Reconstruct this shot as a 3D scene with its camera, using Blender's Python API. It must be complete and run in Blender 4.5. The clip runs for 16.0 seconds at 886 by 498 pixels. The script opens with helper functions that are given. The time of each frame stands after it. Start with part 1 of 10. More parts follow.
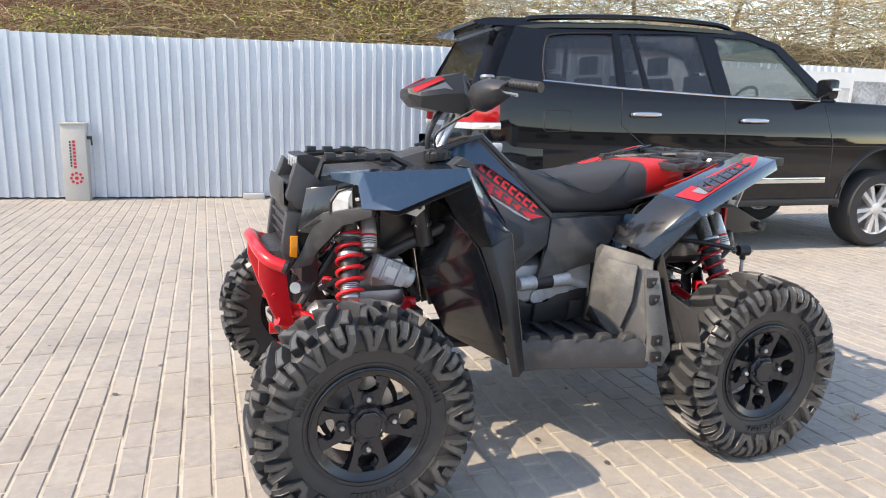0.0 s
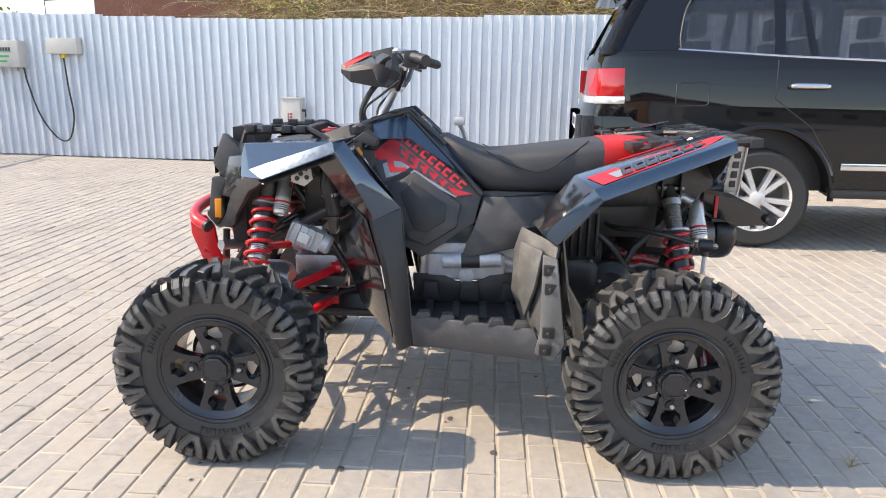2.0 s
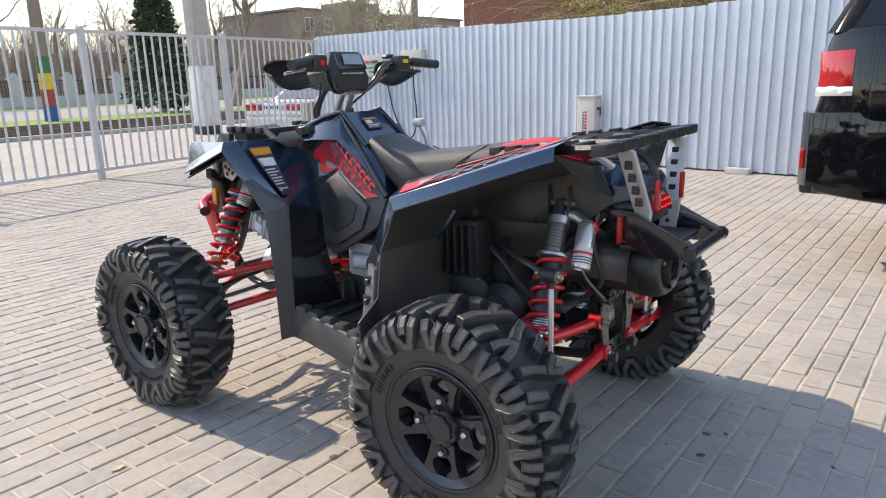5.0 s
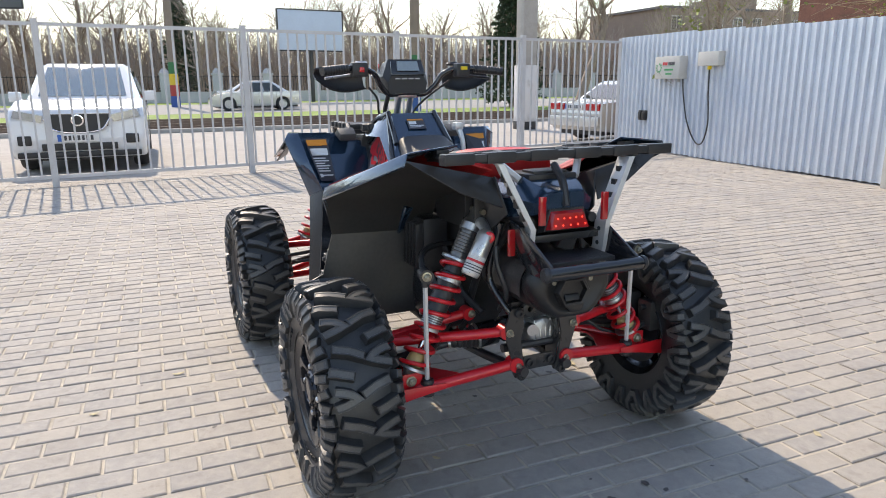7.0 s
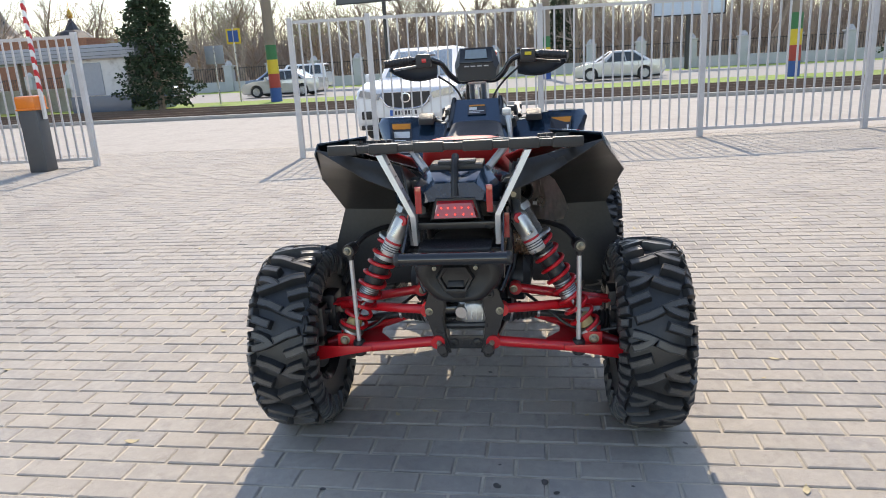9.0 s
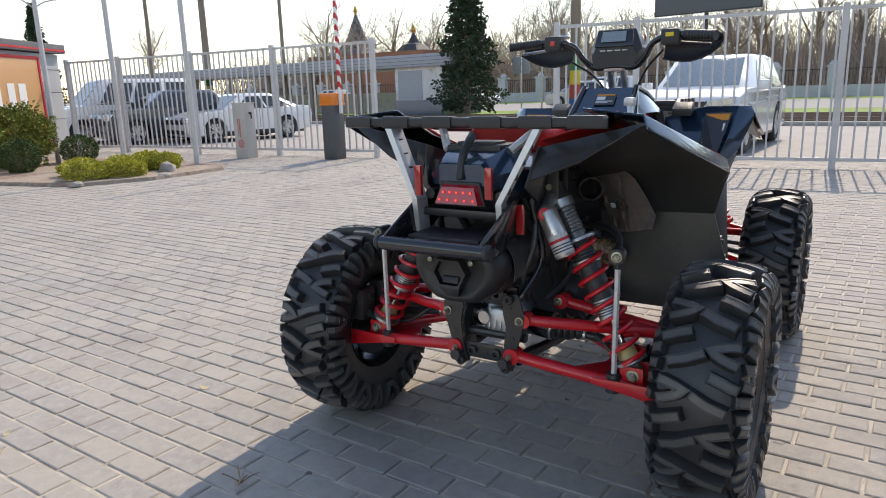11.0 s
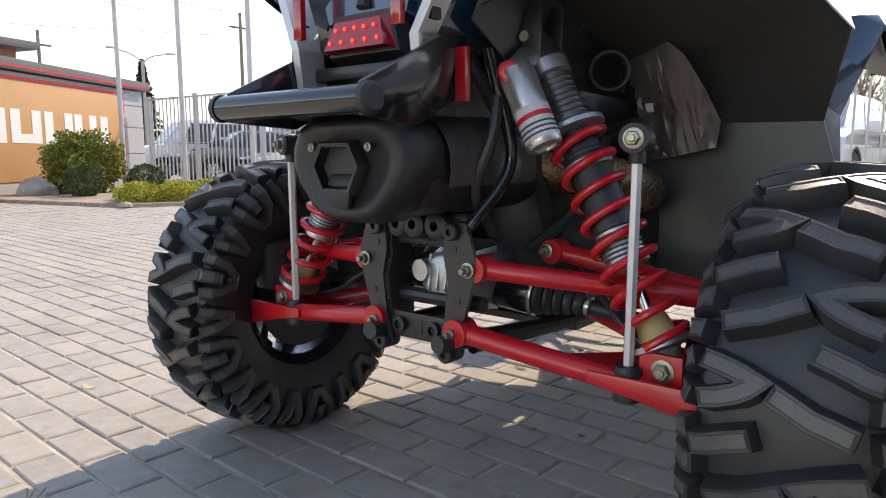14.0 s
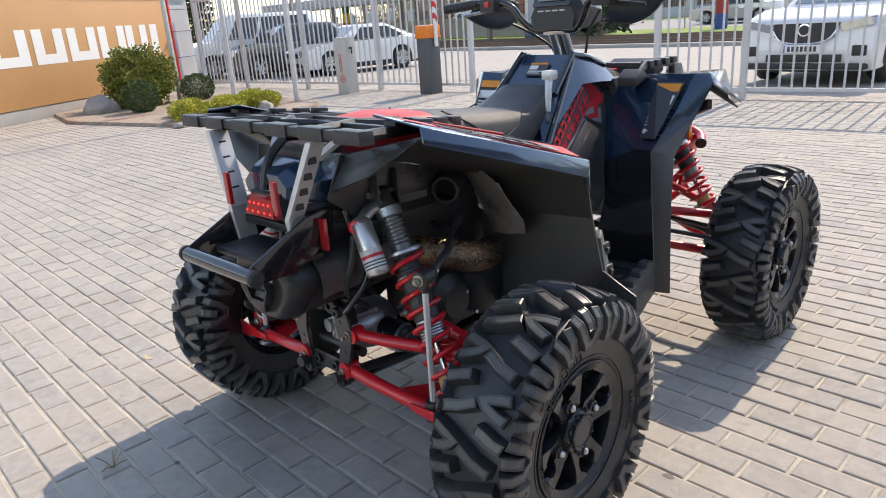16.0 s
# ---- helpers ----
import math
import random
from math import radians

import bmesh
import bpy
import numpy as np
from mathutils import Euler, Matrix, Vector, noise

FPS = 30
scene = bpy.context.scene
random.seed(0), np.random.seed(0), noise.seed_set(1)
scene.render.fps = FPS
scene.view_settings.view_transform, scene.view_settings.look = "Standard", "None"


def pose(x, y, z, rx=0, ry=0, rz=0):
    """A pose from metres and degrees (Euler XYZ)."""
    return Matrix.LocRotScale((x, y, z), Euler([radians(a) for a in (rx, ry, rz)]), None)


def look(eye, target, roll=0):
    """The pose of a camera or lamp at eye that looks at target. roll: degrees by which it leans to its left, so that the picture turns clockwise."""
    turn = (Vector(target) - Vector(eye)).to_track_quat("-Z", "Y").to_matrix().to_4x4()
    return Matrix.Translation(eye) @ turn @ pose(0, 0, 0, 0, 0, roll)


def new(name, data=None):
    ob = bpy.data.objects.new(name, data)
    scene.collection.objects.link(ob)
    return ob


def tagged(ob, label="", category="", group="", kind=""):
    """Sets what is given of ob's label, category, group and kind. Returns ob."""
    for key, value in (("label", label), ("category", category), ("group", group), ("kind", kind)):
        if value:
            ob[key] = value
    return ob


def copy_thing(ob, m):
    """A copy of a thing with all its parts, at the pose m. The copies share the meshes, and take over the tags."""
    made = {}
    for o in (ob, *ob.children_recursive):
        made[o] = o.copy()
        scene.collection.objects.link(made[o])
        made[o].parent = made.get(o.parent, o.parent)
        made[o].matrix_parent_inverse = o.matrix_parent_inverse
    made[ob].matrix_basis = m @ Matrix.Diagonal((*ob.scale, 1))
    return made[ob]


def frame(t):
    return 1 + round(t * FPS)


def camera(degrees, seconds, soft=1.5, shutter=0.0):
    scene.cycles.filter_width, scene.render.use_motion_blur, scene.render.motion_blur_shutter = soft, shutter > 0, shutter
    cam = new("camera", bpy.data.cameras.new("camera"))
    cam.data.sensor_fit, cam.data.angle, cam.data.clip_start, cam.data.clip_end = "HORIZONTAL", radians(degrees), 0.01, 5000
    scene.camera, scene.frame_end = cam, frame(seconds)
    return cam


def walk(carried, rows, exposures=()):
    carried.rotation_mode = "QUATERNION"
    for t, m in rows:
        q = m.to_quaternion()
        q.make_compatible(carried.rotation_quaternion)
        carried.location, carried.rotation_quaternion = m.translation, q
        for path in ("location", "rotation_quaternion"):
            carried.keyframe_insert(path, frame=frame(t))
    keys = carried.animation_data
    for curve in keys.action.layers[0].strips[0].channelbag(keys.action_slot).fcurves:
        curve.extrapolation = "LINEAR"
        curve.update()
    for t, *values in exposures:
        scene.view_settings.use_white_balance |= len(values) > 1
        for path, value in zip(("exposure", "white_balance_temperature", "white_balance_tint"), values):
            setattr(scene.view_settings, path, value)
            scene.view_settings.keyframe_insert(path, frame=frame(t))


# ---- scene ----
cam = camera(65.6, 16.0, 1.0)
PATH = [
    (0, (-1.131, -2.521, 1.236), (-0.489, -0.67, 0.837), 1.6),
    (0.5, (-0.798, -2.615, 1.255), (-0.363, -0.711, 0.827), 0.9),
    (1, (-0.452, -2.722, 1.268), (-0.211, -0.792, 0.8), 1.1),
    (1.5, (-0.142, -2.711, 1.255), (-0.035, -0.767, 0.796), 1.2),
    (2, (0.154, -2.72, 1.266), (0.026, -0.784, 0.779), 0.9),
    (2.5, (0.443, -2.694, 1.283), (0.053, -0.794, 0.792), -0.2),
    (3, (0.717, -2.592, 1.28), (0.107, -0.743, 0.82), 0.7),
    (3.5, (1.018, -2.509, 1.287), (0.227, -0.729, 0.837), -0.2),
    (3.7, (1.14, -2.466, 1.287), (0.279, -0.72, 0.828), 0.7),
    (5.8, (2.303, -1.681, 1.25), (0.796, -0.455, 0.777), -0.8),
    (6, (2.429, -1.616, 1.258), (0.835, -0.503, 0.787), 0.7),
    (6.5, (2.625, -1.345, 1.253), (0.922, -0.409, 0.779), -0.6),
    (7, (2.766, -1.047, 1.269), (0.97, -0.303, 0.798), -0.4),
    (7.5, (2.907, -0.737, 1.276), (1.043, -0.234, 0.755), -0.3),
    (8, (3.032, -0.398, 1.283), (1.129, -0.1, 0.743), -0.4),
    (8.5, (3.116, -0.036, 1.319), (1.179, -0.053, 0.82), -2.2),
    (9, (3.12, 0.341, 1.311), (1.214, 0.034, 0.788), -3.2),
    (9.5, (3.056, 0.625, 1.328), (1.221, 0.01, 0.825), -2.8),
    (10, (2.968, 0.92, 1.318), (1.272, -0.001, 0.792), -1.3),
    (10.2, (2.914, 0.995, 1.316), (1.251, 0.031, 0.764), -2.6),
    (11.25, (2.490, 1.050, 1.070), (0.866, -0.125, 0.662), -0.9),
    (12.3, (2.007, 0.969, 0.812), (0.476, -0.292, 0.555), 0.8),
    (12.5, (1.937, 0.92, 0.757), (0.418, -0.359, 0.513), 0.1),
    (13, (1.797, 0.822, 0.687), (0.295, -0.487, 0.518), -1.0),
    (13.5, (1.754, 0.815, 0.669), (0.244, -0.48, 0.459), -1.4),
    (14, (1.821, 0.878, 0.685), (0.324, -0.419, 0.415), -0.2),
    (14.5, (1.986, 1.021, 0.831), (0.474, -0.2, 0.357), -1.6),
    (15, (2.105, 1.207, 1.11), (0.681, -0.03, 0.444), -3.3),
    (15.5, (2.063, 1.448, 1.246), (0.779, 0.052, 0.612), -2.8),
    (16, (1.897, 1.587, 1.296), (0.601, 0.206, 0.654), -4.0),
]
walk(cam, [(t, look(eye, target, roll)) for t, eye, target, roll in PATH], [(0.0, 1.46, 8150, 14), (1.5, 1.6, 8250, 14), (3.5, 1.5, 8150, 15), (6.0, 1.25, 7950, 14), (8.5, 1.23, 7950, 13), (9.3, 1.16, 7800, 13), (10.0, 0.88, 7800, 13), (12.5, 1.27, 7900, 15), (13.5, 1.42, 8200, 15), (14.5, 1.28, 8400, 17), (15.5, 1.32, 8000, 15), (16.0, 1.3, 7900, 14)])

# ---- world, sun ----
SUN_EL, SUN_AZ = 43.0, 186.0          # degrees: height, and the compass angle (from +x) that the light comes from
world = bpy.data.worlds.new("sky")
scene.world = world
world.use_nodes = True
_wn, _wl = world.node_tree.nodes, world.node_tree.links
_sky = _wn.new("ShaderNodeTexSky")
_sky.sky_type, _sky.sun_disc = "NISHITA", False
_sky.sun_elevation, _sky.sun_rotation = radians(SUN_EL), radians(90 - SUN_AZ)
_sky.air_density, _sky.dust_density, _sky.ozone_density = 1.0, 0.32, 1.2
_wl.new(_sky.outputs["Color"], _wn["Background"].inputs["Color"])
_wn["Background"].inputs["Strength"].default_value = 0.15
sun = new("sun", bpy.data.lights.new("sun", "SUN"))
sun.data.energy, sun.data.angle, sun.data.color = 2.0, radians(0.53), (1.0, 0.95, 0.87)
_d = Vector((math.cos(radians(SUN_AZ)) * math.cos(radians(SUN_EL)), math.sin(radians(SUN_AZ)) * math.cos(radians(SUN_EL)), math.sin(radians(SUN_EL))))
sun.matrix_world = look(_d * 30, (0, 0, 0))

# ---- tools for materials ----
def material(name, base, rough=0.6, metal=0.0, vary=0.12, scale=8.0, fine=60.0, bump=0.0, bump_scale=120.0, coat=0.0, dirt=None, dirt_amount=0.0, dirt_scale=2.0, per_object=0.0, spec=0.5, rough_vary=0.1):
    """A surface with colour variation at two scales, fine relief and patches of dirt."""
    m = bpy.data.materials.new(name)
    m.use_nodes = True
    n, l = m.node_tree.nodes, m.node_tree.links
    b = n["Principled BSDF"]
    b.inputs["Metallic"].default_value = metal
    b.inputs["Specular IOR Level"].default_value = spec
    b.inputs["Coat Weight"].default_value = coat
    b.inputs["Coat Roughness"].default_value = 0.06
    co = n.new("ShaderNodeTexCoord")
    big, small = n.new("ShaderNodeTexNoise"), n.new("ShaderNodeTexNoise")
    big.inputs["Scale"].default_value, small.inputs["Scale"].default_value = scale, fine
    big.inputs["Detail"].default_value, small.inputs["Detail"].default_value = 3, 2
    geo = n.new("ShaderNodeNewGeometry")
    src = geo.outputs["Position"]
    l.new(src, big.inputs["Vector"]), l.new(src, small.inputs["Vector"])
    add = n.new("ShaderNodeMath"); add.operation = "ADD"
    l.new(big.outputs["Fac"], add.inputs[0]), l.new(small.outputs["Fac"], add.inputs[1])
    rng = n.new("ShaderNodeMapRange")
    rng.inputs["From Min"].default_value, rng.inputs["From Max"].default_value = 0.6, 1.4
    rng.inputs["To Min"].default_value, rng.inputs["To Max"].default_value = 1 - vary, 1 + vary
    l.new(add.outputs[0], rng.inputs["Value"])
    mul = n.new("ShaderNodeVectorMath"); mul.operation = "SCALE"
    mul.inputs[0].default_value = base
    l.new(rng.outputs[0], mul.inputs["Scale"])
    colour = mul.outputs["Vector"]
    if per_object:
        info = n.new("ShaderNodeObjectInfo")
        r2 = n.new("ShaderNodeMapRange")
        r2.inputs["To Min"].default_value, r2.inputs["To Max"].default_value = 1 - per_object, 1 + per_object
        isl = n.new("ShaderNodeMath"); isl.operation = "ADD"
        l.new(info.outputs["Random"], isl.inputs[0]), l.new(geo.outputs["Random Per Island"], isl.inputs[1])
        fr = n.new("ShaderNodeMath"); fr.operation = "FRACT"
        l.new(isl.outputs[0], fr.inputs[0]), l.new(fr.outputs[0], r2.inputs["Value"])
        m2 = n.new("ShaderNodeVectorMath"); m2.operation = "SCALE"
        l.new(colour, m2.inputs[0]), l.new(r2.outputs[0], m2.inputs["Scale"])
        colour = m2.outputs["Vector"]
    if dirt is not None:
        dn = n.new("ShaderNodeTexNoise")
        dn.inputs["Scale"].default_value, dn.inputs["Detail"].default_value, dn.inputs["Roughness"].default_value = dirt_scale, 5, 0.65
        l.new(src, dn.inputs["Vector"])
        dr = n.new("ShaderNodeMapRange")
        dr.inputs["From Min"].default_value, dr.inputs["From Max"].default_value = 0.52, 0.72
        dr.inputs["To Max"].default_value = dirt_amount
        l.new(dn.outputs["Fac"], dr.inputs["Value"])
        mix = n.new("ShaderNodeMix"); mix.data_type = "RGBA"
        l.new(dr.outputs[0], mix.inputs[0]), l.new(colour, mix.inputs[6])
        mix.inputs[7].default_value = (*dirt, 1)
        colour = mix.outputs[2]
    l.new(colour, b.inputs["Base Color"])
    rr = n.new("ShaderNodeMapRange")
    rr.inputs["To Min"].default_value, rr.inputs["To Max"].default_value = max(0.02, rough - rough_vary), min(1, rough + rough_vary)
    l.new(big.outputs["Fac"], rr.inputs["Value"]), l.new(rr.outputs[0], b.inputs["Roughness"])
    if bump:
        bn = n.new("ShaderNodeTexNoise")
        bn.inputs["Scale"].default_value, bn.inputs["Detail"].default_value = bump_scale, 3
        l.new(src, bn.inputs["Vector"])
        bp = n.new("ShaderNodeBump")
        bp.inputs["Strength"].default_value, bp.inputs["Distance"].default_value = bump, 0.004
        l.new(bn.outputs["Fac"], bp.inputs["Height"]), l.new(bp.outputs[0], b.inputs["Normal"])
    return m


def paver_material(name):
    """Grey concrete pavers: each stone with its own tone, worn patches, grit that shows as dark and pale specks, and small pits."""
    m = bpy.data.materials.new(name)
    m.use_nodes = True
    n, l = m.node_tree.nodes, m.node_tree.links
    b = n["Principled BSDF"]
    geo, info = n.new("ShaderNodeNewGeometry"), n.new("ShaderNodeObjectInfo")

    def field(scale, detail=3.0, rough=0.55):
        t = n.new("ShaderNodeTexNoise")
        t.inputs["Scale"].default_value, t.inputs["Detail"].default_value, t.inputs["Roughness"].default_value = scale, detail, rough
        l.new(geo.outputs["Position"], t.inputs["Vector"])
        return t.outputs["Fac"]

    def span(src, f0, f1, t0, t1):
        r = n.new("ShaderNodeMapRange")
        for k, v in (("From Min", f0), ("From Max", f1), ("To Min", t0), ("To Max", t1)):
            r.inputs[k].default_value = v
        l.new(src, r.inputs["Value"])
        return r.outputs[0]

    def maths(op, p, q):
        k = n.new("ShaderNodeMath")
        k.operation = op
        l.new(p, k.inputs[0]), l.new(q, k.inputs[1])
        return k.outputs[0]

    def blend(fac, p, q):
        k = n.new("ShaderNodeMix")
        k.data_type = "RGBA"
        l.new(fac, k.inputs[0])
        for i, c in ((6, p), (7, q)):
            if isinstance(c, tuple):
                k.inputs[i].default_value = (*c, 1)
            else:
                l.new(c, k.inputs[i])
        return k.outputs[2]
    each = n.new("ShaderNodeMath")
    each.operation = "FRACT"
    l.new(maths("ADD", info.outputs["Random"], geo.outputs["Random Per Island"]), each.inputs[0])
    stone = blend(each.outputs[0], (0.345, 0.322, 0.300), (0.415, 0.372, 0.322))
    grit = field(520.0, 2.0, 0.7)
    stone = blend(span(field(28.0), 0.42, 0.70, 0.0, 0.55), stone, (0.470, 0.425, 0.370))
    stone = blend(span(field(1.3, 5.0, 0.65), 0.50, 0.72, 0.0, 0.50), stone, (0.235, 0.208, 0.185))
    stone = blend(span(field(11.0, 5.0, 0.7), 0.56, 0.76, 0.0, 0.60), stone, (0.205, 0.180, 0.158))
    stone = blend(span(grit, 0.58, 0.72, 0.0, 0.65), stone, (0.160, 0.148, 0.135))
    stone = blend(span(field(410.0, 2.0, 0.7), 0.60, 0.75, 0.0, 0.60), stone, (0.600, 0.560, 0.500))
    l.new(stone, b.inputs["Base Color"])
    l.new(span(field(6.0), 0.3, 0.7, 0.72, 0.95), b.inputs["Roughness"])
    bp = n.new("ShaderNodeBump")
    bp.inputs["Strength"].default_value, bp.inputs["Distance"].default_value = 0.55, 0.003
    l.new(maths("ADD", grit, field(70.0, 4.0, 0.6)), bp.inputs["Height"])
    l.new(bp.outputs[0], b.inputs["Normal"])
    return m


def glass(name, tint=(0.8, 0.85, 0.85), alpha_mix=0.25, rough=0.02):
    """A dark car pane: part mirror, part clear."""
    m = bpy.data.materials.new(name)
    m.use_nodes = True
    n, l = m.node_tree.nodes, m.node_tree.links
    b = n["Principled BSDF"]
    b.inputs["Base Color"].default_value = (*tint, 1)
    b.inputs["Roughness"].default_value = rough
    b.inputs["IOR"].default_value = 1.5
    b.inputs["Alpha"].default_value = alpha_mix
    b.inputs["Coat Weight"].default_value, b.inputs["Coat Roughness"].default_value = 1.0, 0.02
    return m


def glow(name, colour, strength):
    m = bpy.data.materials.new(name)
    m.use_nodes = True
    b = m.node_tree.nodes["Principled BSDF"]
    b.inputs["Base Color"].default_value = (*colour, 1)
    b.inputs["Emission Color"].default_value = (*colour, 1)
    b.inputs["Emission Strength"].default_value = strength
    return m


# ---- tools for shapes ----
def finish(bm, mat, name, smooth=35):
    bmesh.ops.recalc_face_normals(bm, faces=bm.faces)
    me = bpy.data.meshes.new(name)
    bm.to_mesh(me)
    bm.free()
    me.materials.append(mat)
    if smooth:
        me.shade_smooth()
        me.set_sharp_from_angle(angle=radians(smooth))
    return me


def part(name, bm, mat, parent, label="", smooth=35, m=None):
    """Links a bmesh as one mesh object under a thing or a part."""
    ob = new(name, finish(bm, mat, name, smooth))
    ob.parent = parent
    if m is not None:
        ob.matrix_basis = m
    return tagged(ob, label)


def thing(name, label, category, m=None, group="", kind=""):
    """An Empty at the base of a thing, to hold its parts."""
    ob = new(name)
    ob.empty_display_size = 0.1
    if m is not None:
        ob.matrix_basis = m
    return tagged(ob, label, category, group, kind)


def solo(name, bm, mat, label, category, m=None, group="", kind="", smooth=35):
    ob = new(name, finish(bm, mat, name, smooth))
    if m is not None:
        ob.matrix_basis = m
    return tagged(ob, label, category, group, kind)


def box(bm, x0, y0, z0, x1, y1, z1, bevel=0.0, m=None):
    vs = [bm.verts.new((x, y, z)) for x in (x0, x1) for y in (y0, y1) for z in (z0, z1)]
    fs = [bm.faces.new([vs[i] for i in f]) for f in ((0, 1, 3, 2), (4, 6, 7, 5), (0, 4, 5, 1), (2, 3, 7, 6), (0, 2, 6, 4), (1, 5, 7, 3))]
    if bevel:
        r = bmesh.ops.bevel(bm, geom=list({e for f in fs for e in f.edges}), offset=bevel, segments=2, affect="EDGES", profile=0.6)
        vs = list({v for f in r["faces"] for v in f.verts} | {v for v in vs if v.is_valid})
    if m is not None:
        bmesh.ops.transform(bm, matrix=m, verts=[v for v in vs if v.is_valid])
    return vs


def boxes(*specs, bevel=0.0):
    bm = bmesh.new()
    for s in specs:
        box(bm, *s, bevel=bevel)
    return bm


def smooth_path(pts, steps=6):
    """A Catmull-Rom curve through the points."""
    p = [Vector(q) for q in pts]
    p = [p[0] * 2 - p[1], *p, p[-1] * 2 - p[-2]]
    out = []
    for i in range(1, len(p) - 2):
        for k in range(steps):
            t = k / steps
            a, b, c, d = p[i - 1], p[i], p[i + 1], p[i + 2]
            out.append(0.5 * ((2 * b) + (c - a) * t + (2 * a - 5 * b + 4 * c - d) * t * t + (3 * b - a - 3 * c + d) * t ** 3))
    out.append(p[-2])
    return out


def tube(bm, pts, r, n=10, cap=True):
    """A round tube along points; r is one radius or one for each point."""
    pts = [Vector(p) for p in pts]
    rs = r if isinstance(r, (list, tuple)) else [r] * len(pts)
    rings, side = [], None
    for i, p in enumerate(pts):
        d = (pts[min(i + 1, len(pts) - 1)] - pts[max(i - 1, 0)]).normalized()
        if side is None:
            side = d.cross(Vector((0, 0, 1)) if abs(d.z) < 0.9 else Vector((1, 0, 0))).normalized()
        else:
            side = (side - d * side.dot(d)).normalized()
        up = d.cross(side)
        rings.append([bm.verts.new(p + (side * math.cos(a) + up * math.sin(a)) * rs[i]) for a in (2 * math.pi * k / n for k in range(n))])
    for a, b in zip(rings, rings[1:]):
        for k in range(n):
            bm.faces.new((a[k], a[(k + 1) % n], b[(k + 1) % n], b[k]))
    if cap:
        bm.faces.new(rings[0][::-1]), bm.faces.new(rings[-1])
    return bm


def tubes(*specs, n=10):
    bm = bmesh.new()
    for pts, r in specs:
        tube(bm, pts, r, n)
    return bm


def lathe(bm, profile, n=32, m=None, close=False):
    """Turns (radius, height) pairs about the local z axis."""
    rings = []
    for r, h in profile:
        rings.append([bm.verts.new((r * math.cos(a), r * math.sin(a), h)) for a in (2 * math.pi * k / n for k in range(n))])
    pairs = list(zip(rings, rings[1:])) + ([(rings[-1], rings[0])] if close else [])
    for a, b in pairs:
        for k in range(n):
            bm.faces.new((a[k], a[(k + 1) % n], b[(k + 1) % n], b[k]))
    if not close:
        bm.faces.new(rings[0][::-1]), bm.faces.new(rings[-1])
    if m is not None:
        bmesh.ops.transform(bm, matrix=m, verts=[v for ring in rings for v in ring])
    return bm


def along(a, b):
    """The pose that lays the local z axis from a towards b, with a as its origin."""
    a, b = Vector(a), Vector(b)
    return Matrix.Translation(a) @ (b - a).to_track_quat("Z", "Y").to_matrix().to_4x4()


def prism(bm, outline, y0, y1, bevel=0.0, taper=None):
    """An outline of (x, z) pairs, pulled out from y0 to y1; taper shrinks the far end towards the outline's middle."""
    cx, cz = sum(p[0] for p in outline) / len(outline), sum(p[1] for p in outline) / len(outline)
    k = 1 if taper is None else taper
    a = [bm.verts.new((x, y0, z)) for x, z in outline]
    b = [bm.verts.new((cx + (x - cx) * k, y1, cz + (z - cz) * k)) for x, z in outline]
    n = len(a)
    fs = [bm.faces.new(a[::-1]), bm.faces.new(b)] + [bm.faces.new((a[i], a[(i + 1) % n], b[(i + 1) % n], b[i])) for i in range(n)]
    if bevel:
        bmesh.ops.bevel(bm, geom=list({e for f in fs for e in f.edges}), offset=bevel, segments=2, affect="EDGES", profile=0.6)
    return bm


def shell(verts, faces, thick, s=1, bevel=0.0):
    """A folded panel: faces over the given corners, with a thickness; s mirrors it across y."""
    bm = bmesh.new()
    vs = [bm.verts.new((x, y * s, z)) for x, y, z in verts]
    fs = [bm.faces.new([vs[i] for i in f]) for f in faces]
    bmesh.ops.recalc_face_normals(bm, faces=fs)
    if sum(f.normal.dot((0.05, s, 0.4)) * f.calc_area() for f in fs) < 0:      # thickness goes inwards
        bmesh.ops.reverse_faces(bm, faces=fs)
    bmesh.ops.solidify(bm, geom=fs, thickness=thick)
    if bevel:
        edges = [e for e in bm.edges if len(e.link_faces) == 2 and e.calc_face_angle() > 0.25]
        bmesh.ops.bevel(bm, geom=edges, offset=bevel, segments=2, affect="EDGES", profile=0.5)
    return bm


def loft(sections, close_ends=True):
    """A skin over rings of equally many points."""
    bm = bmesh.new()
    rings = [[bm.verts.new(p) for p in s] for s in sections]
    n = len(rings[0])
    for a, b in zip(rings, rings[1:]):
        for k in range(n):
            bm.faces.new((a[k], a[(k + 1) % n], b[(k + 1) % n], b[k]))
    if close_ends:
        bm.faces.new(rings[0][::-1]), bm.faces.new(rings[-1])
    return bm

# ---- materials ----
PAVER = paver_material("paver concrete")
SAND = material("joint sand", (0.50, 0.445, 0.36), 0.95, vary=0.40, scale=9, fine=260, bump=0.6, bump_scale=420, dirt=(0.20, 0.17, 0.135), dirt_amount=0.55, dirt_scale=3.5)
ROAD = material("worn asphalt", (0.30, 0.29, 0.28), 0.9, vary=0.12, scale=2, fine=80, dirt=(0.22, 0.20, 0.18), dirt_amount=0.4, dirt_scale=0.6)
COBBLE = material("pale cobbles", (0.38, 0.35, 0.32), 0.9, vary=0.16, scale=3, fine=14, bump=0.6, bump_scale=14, dirt=(0.28, 0.25, 0.22), dirt_amount=0.5, dirt_scale=0.8)
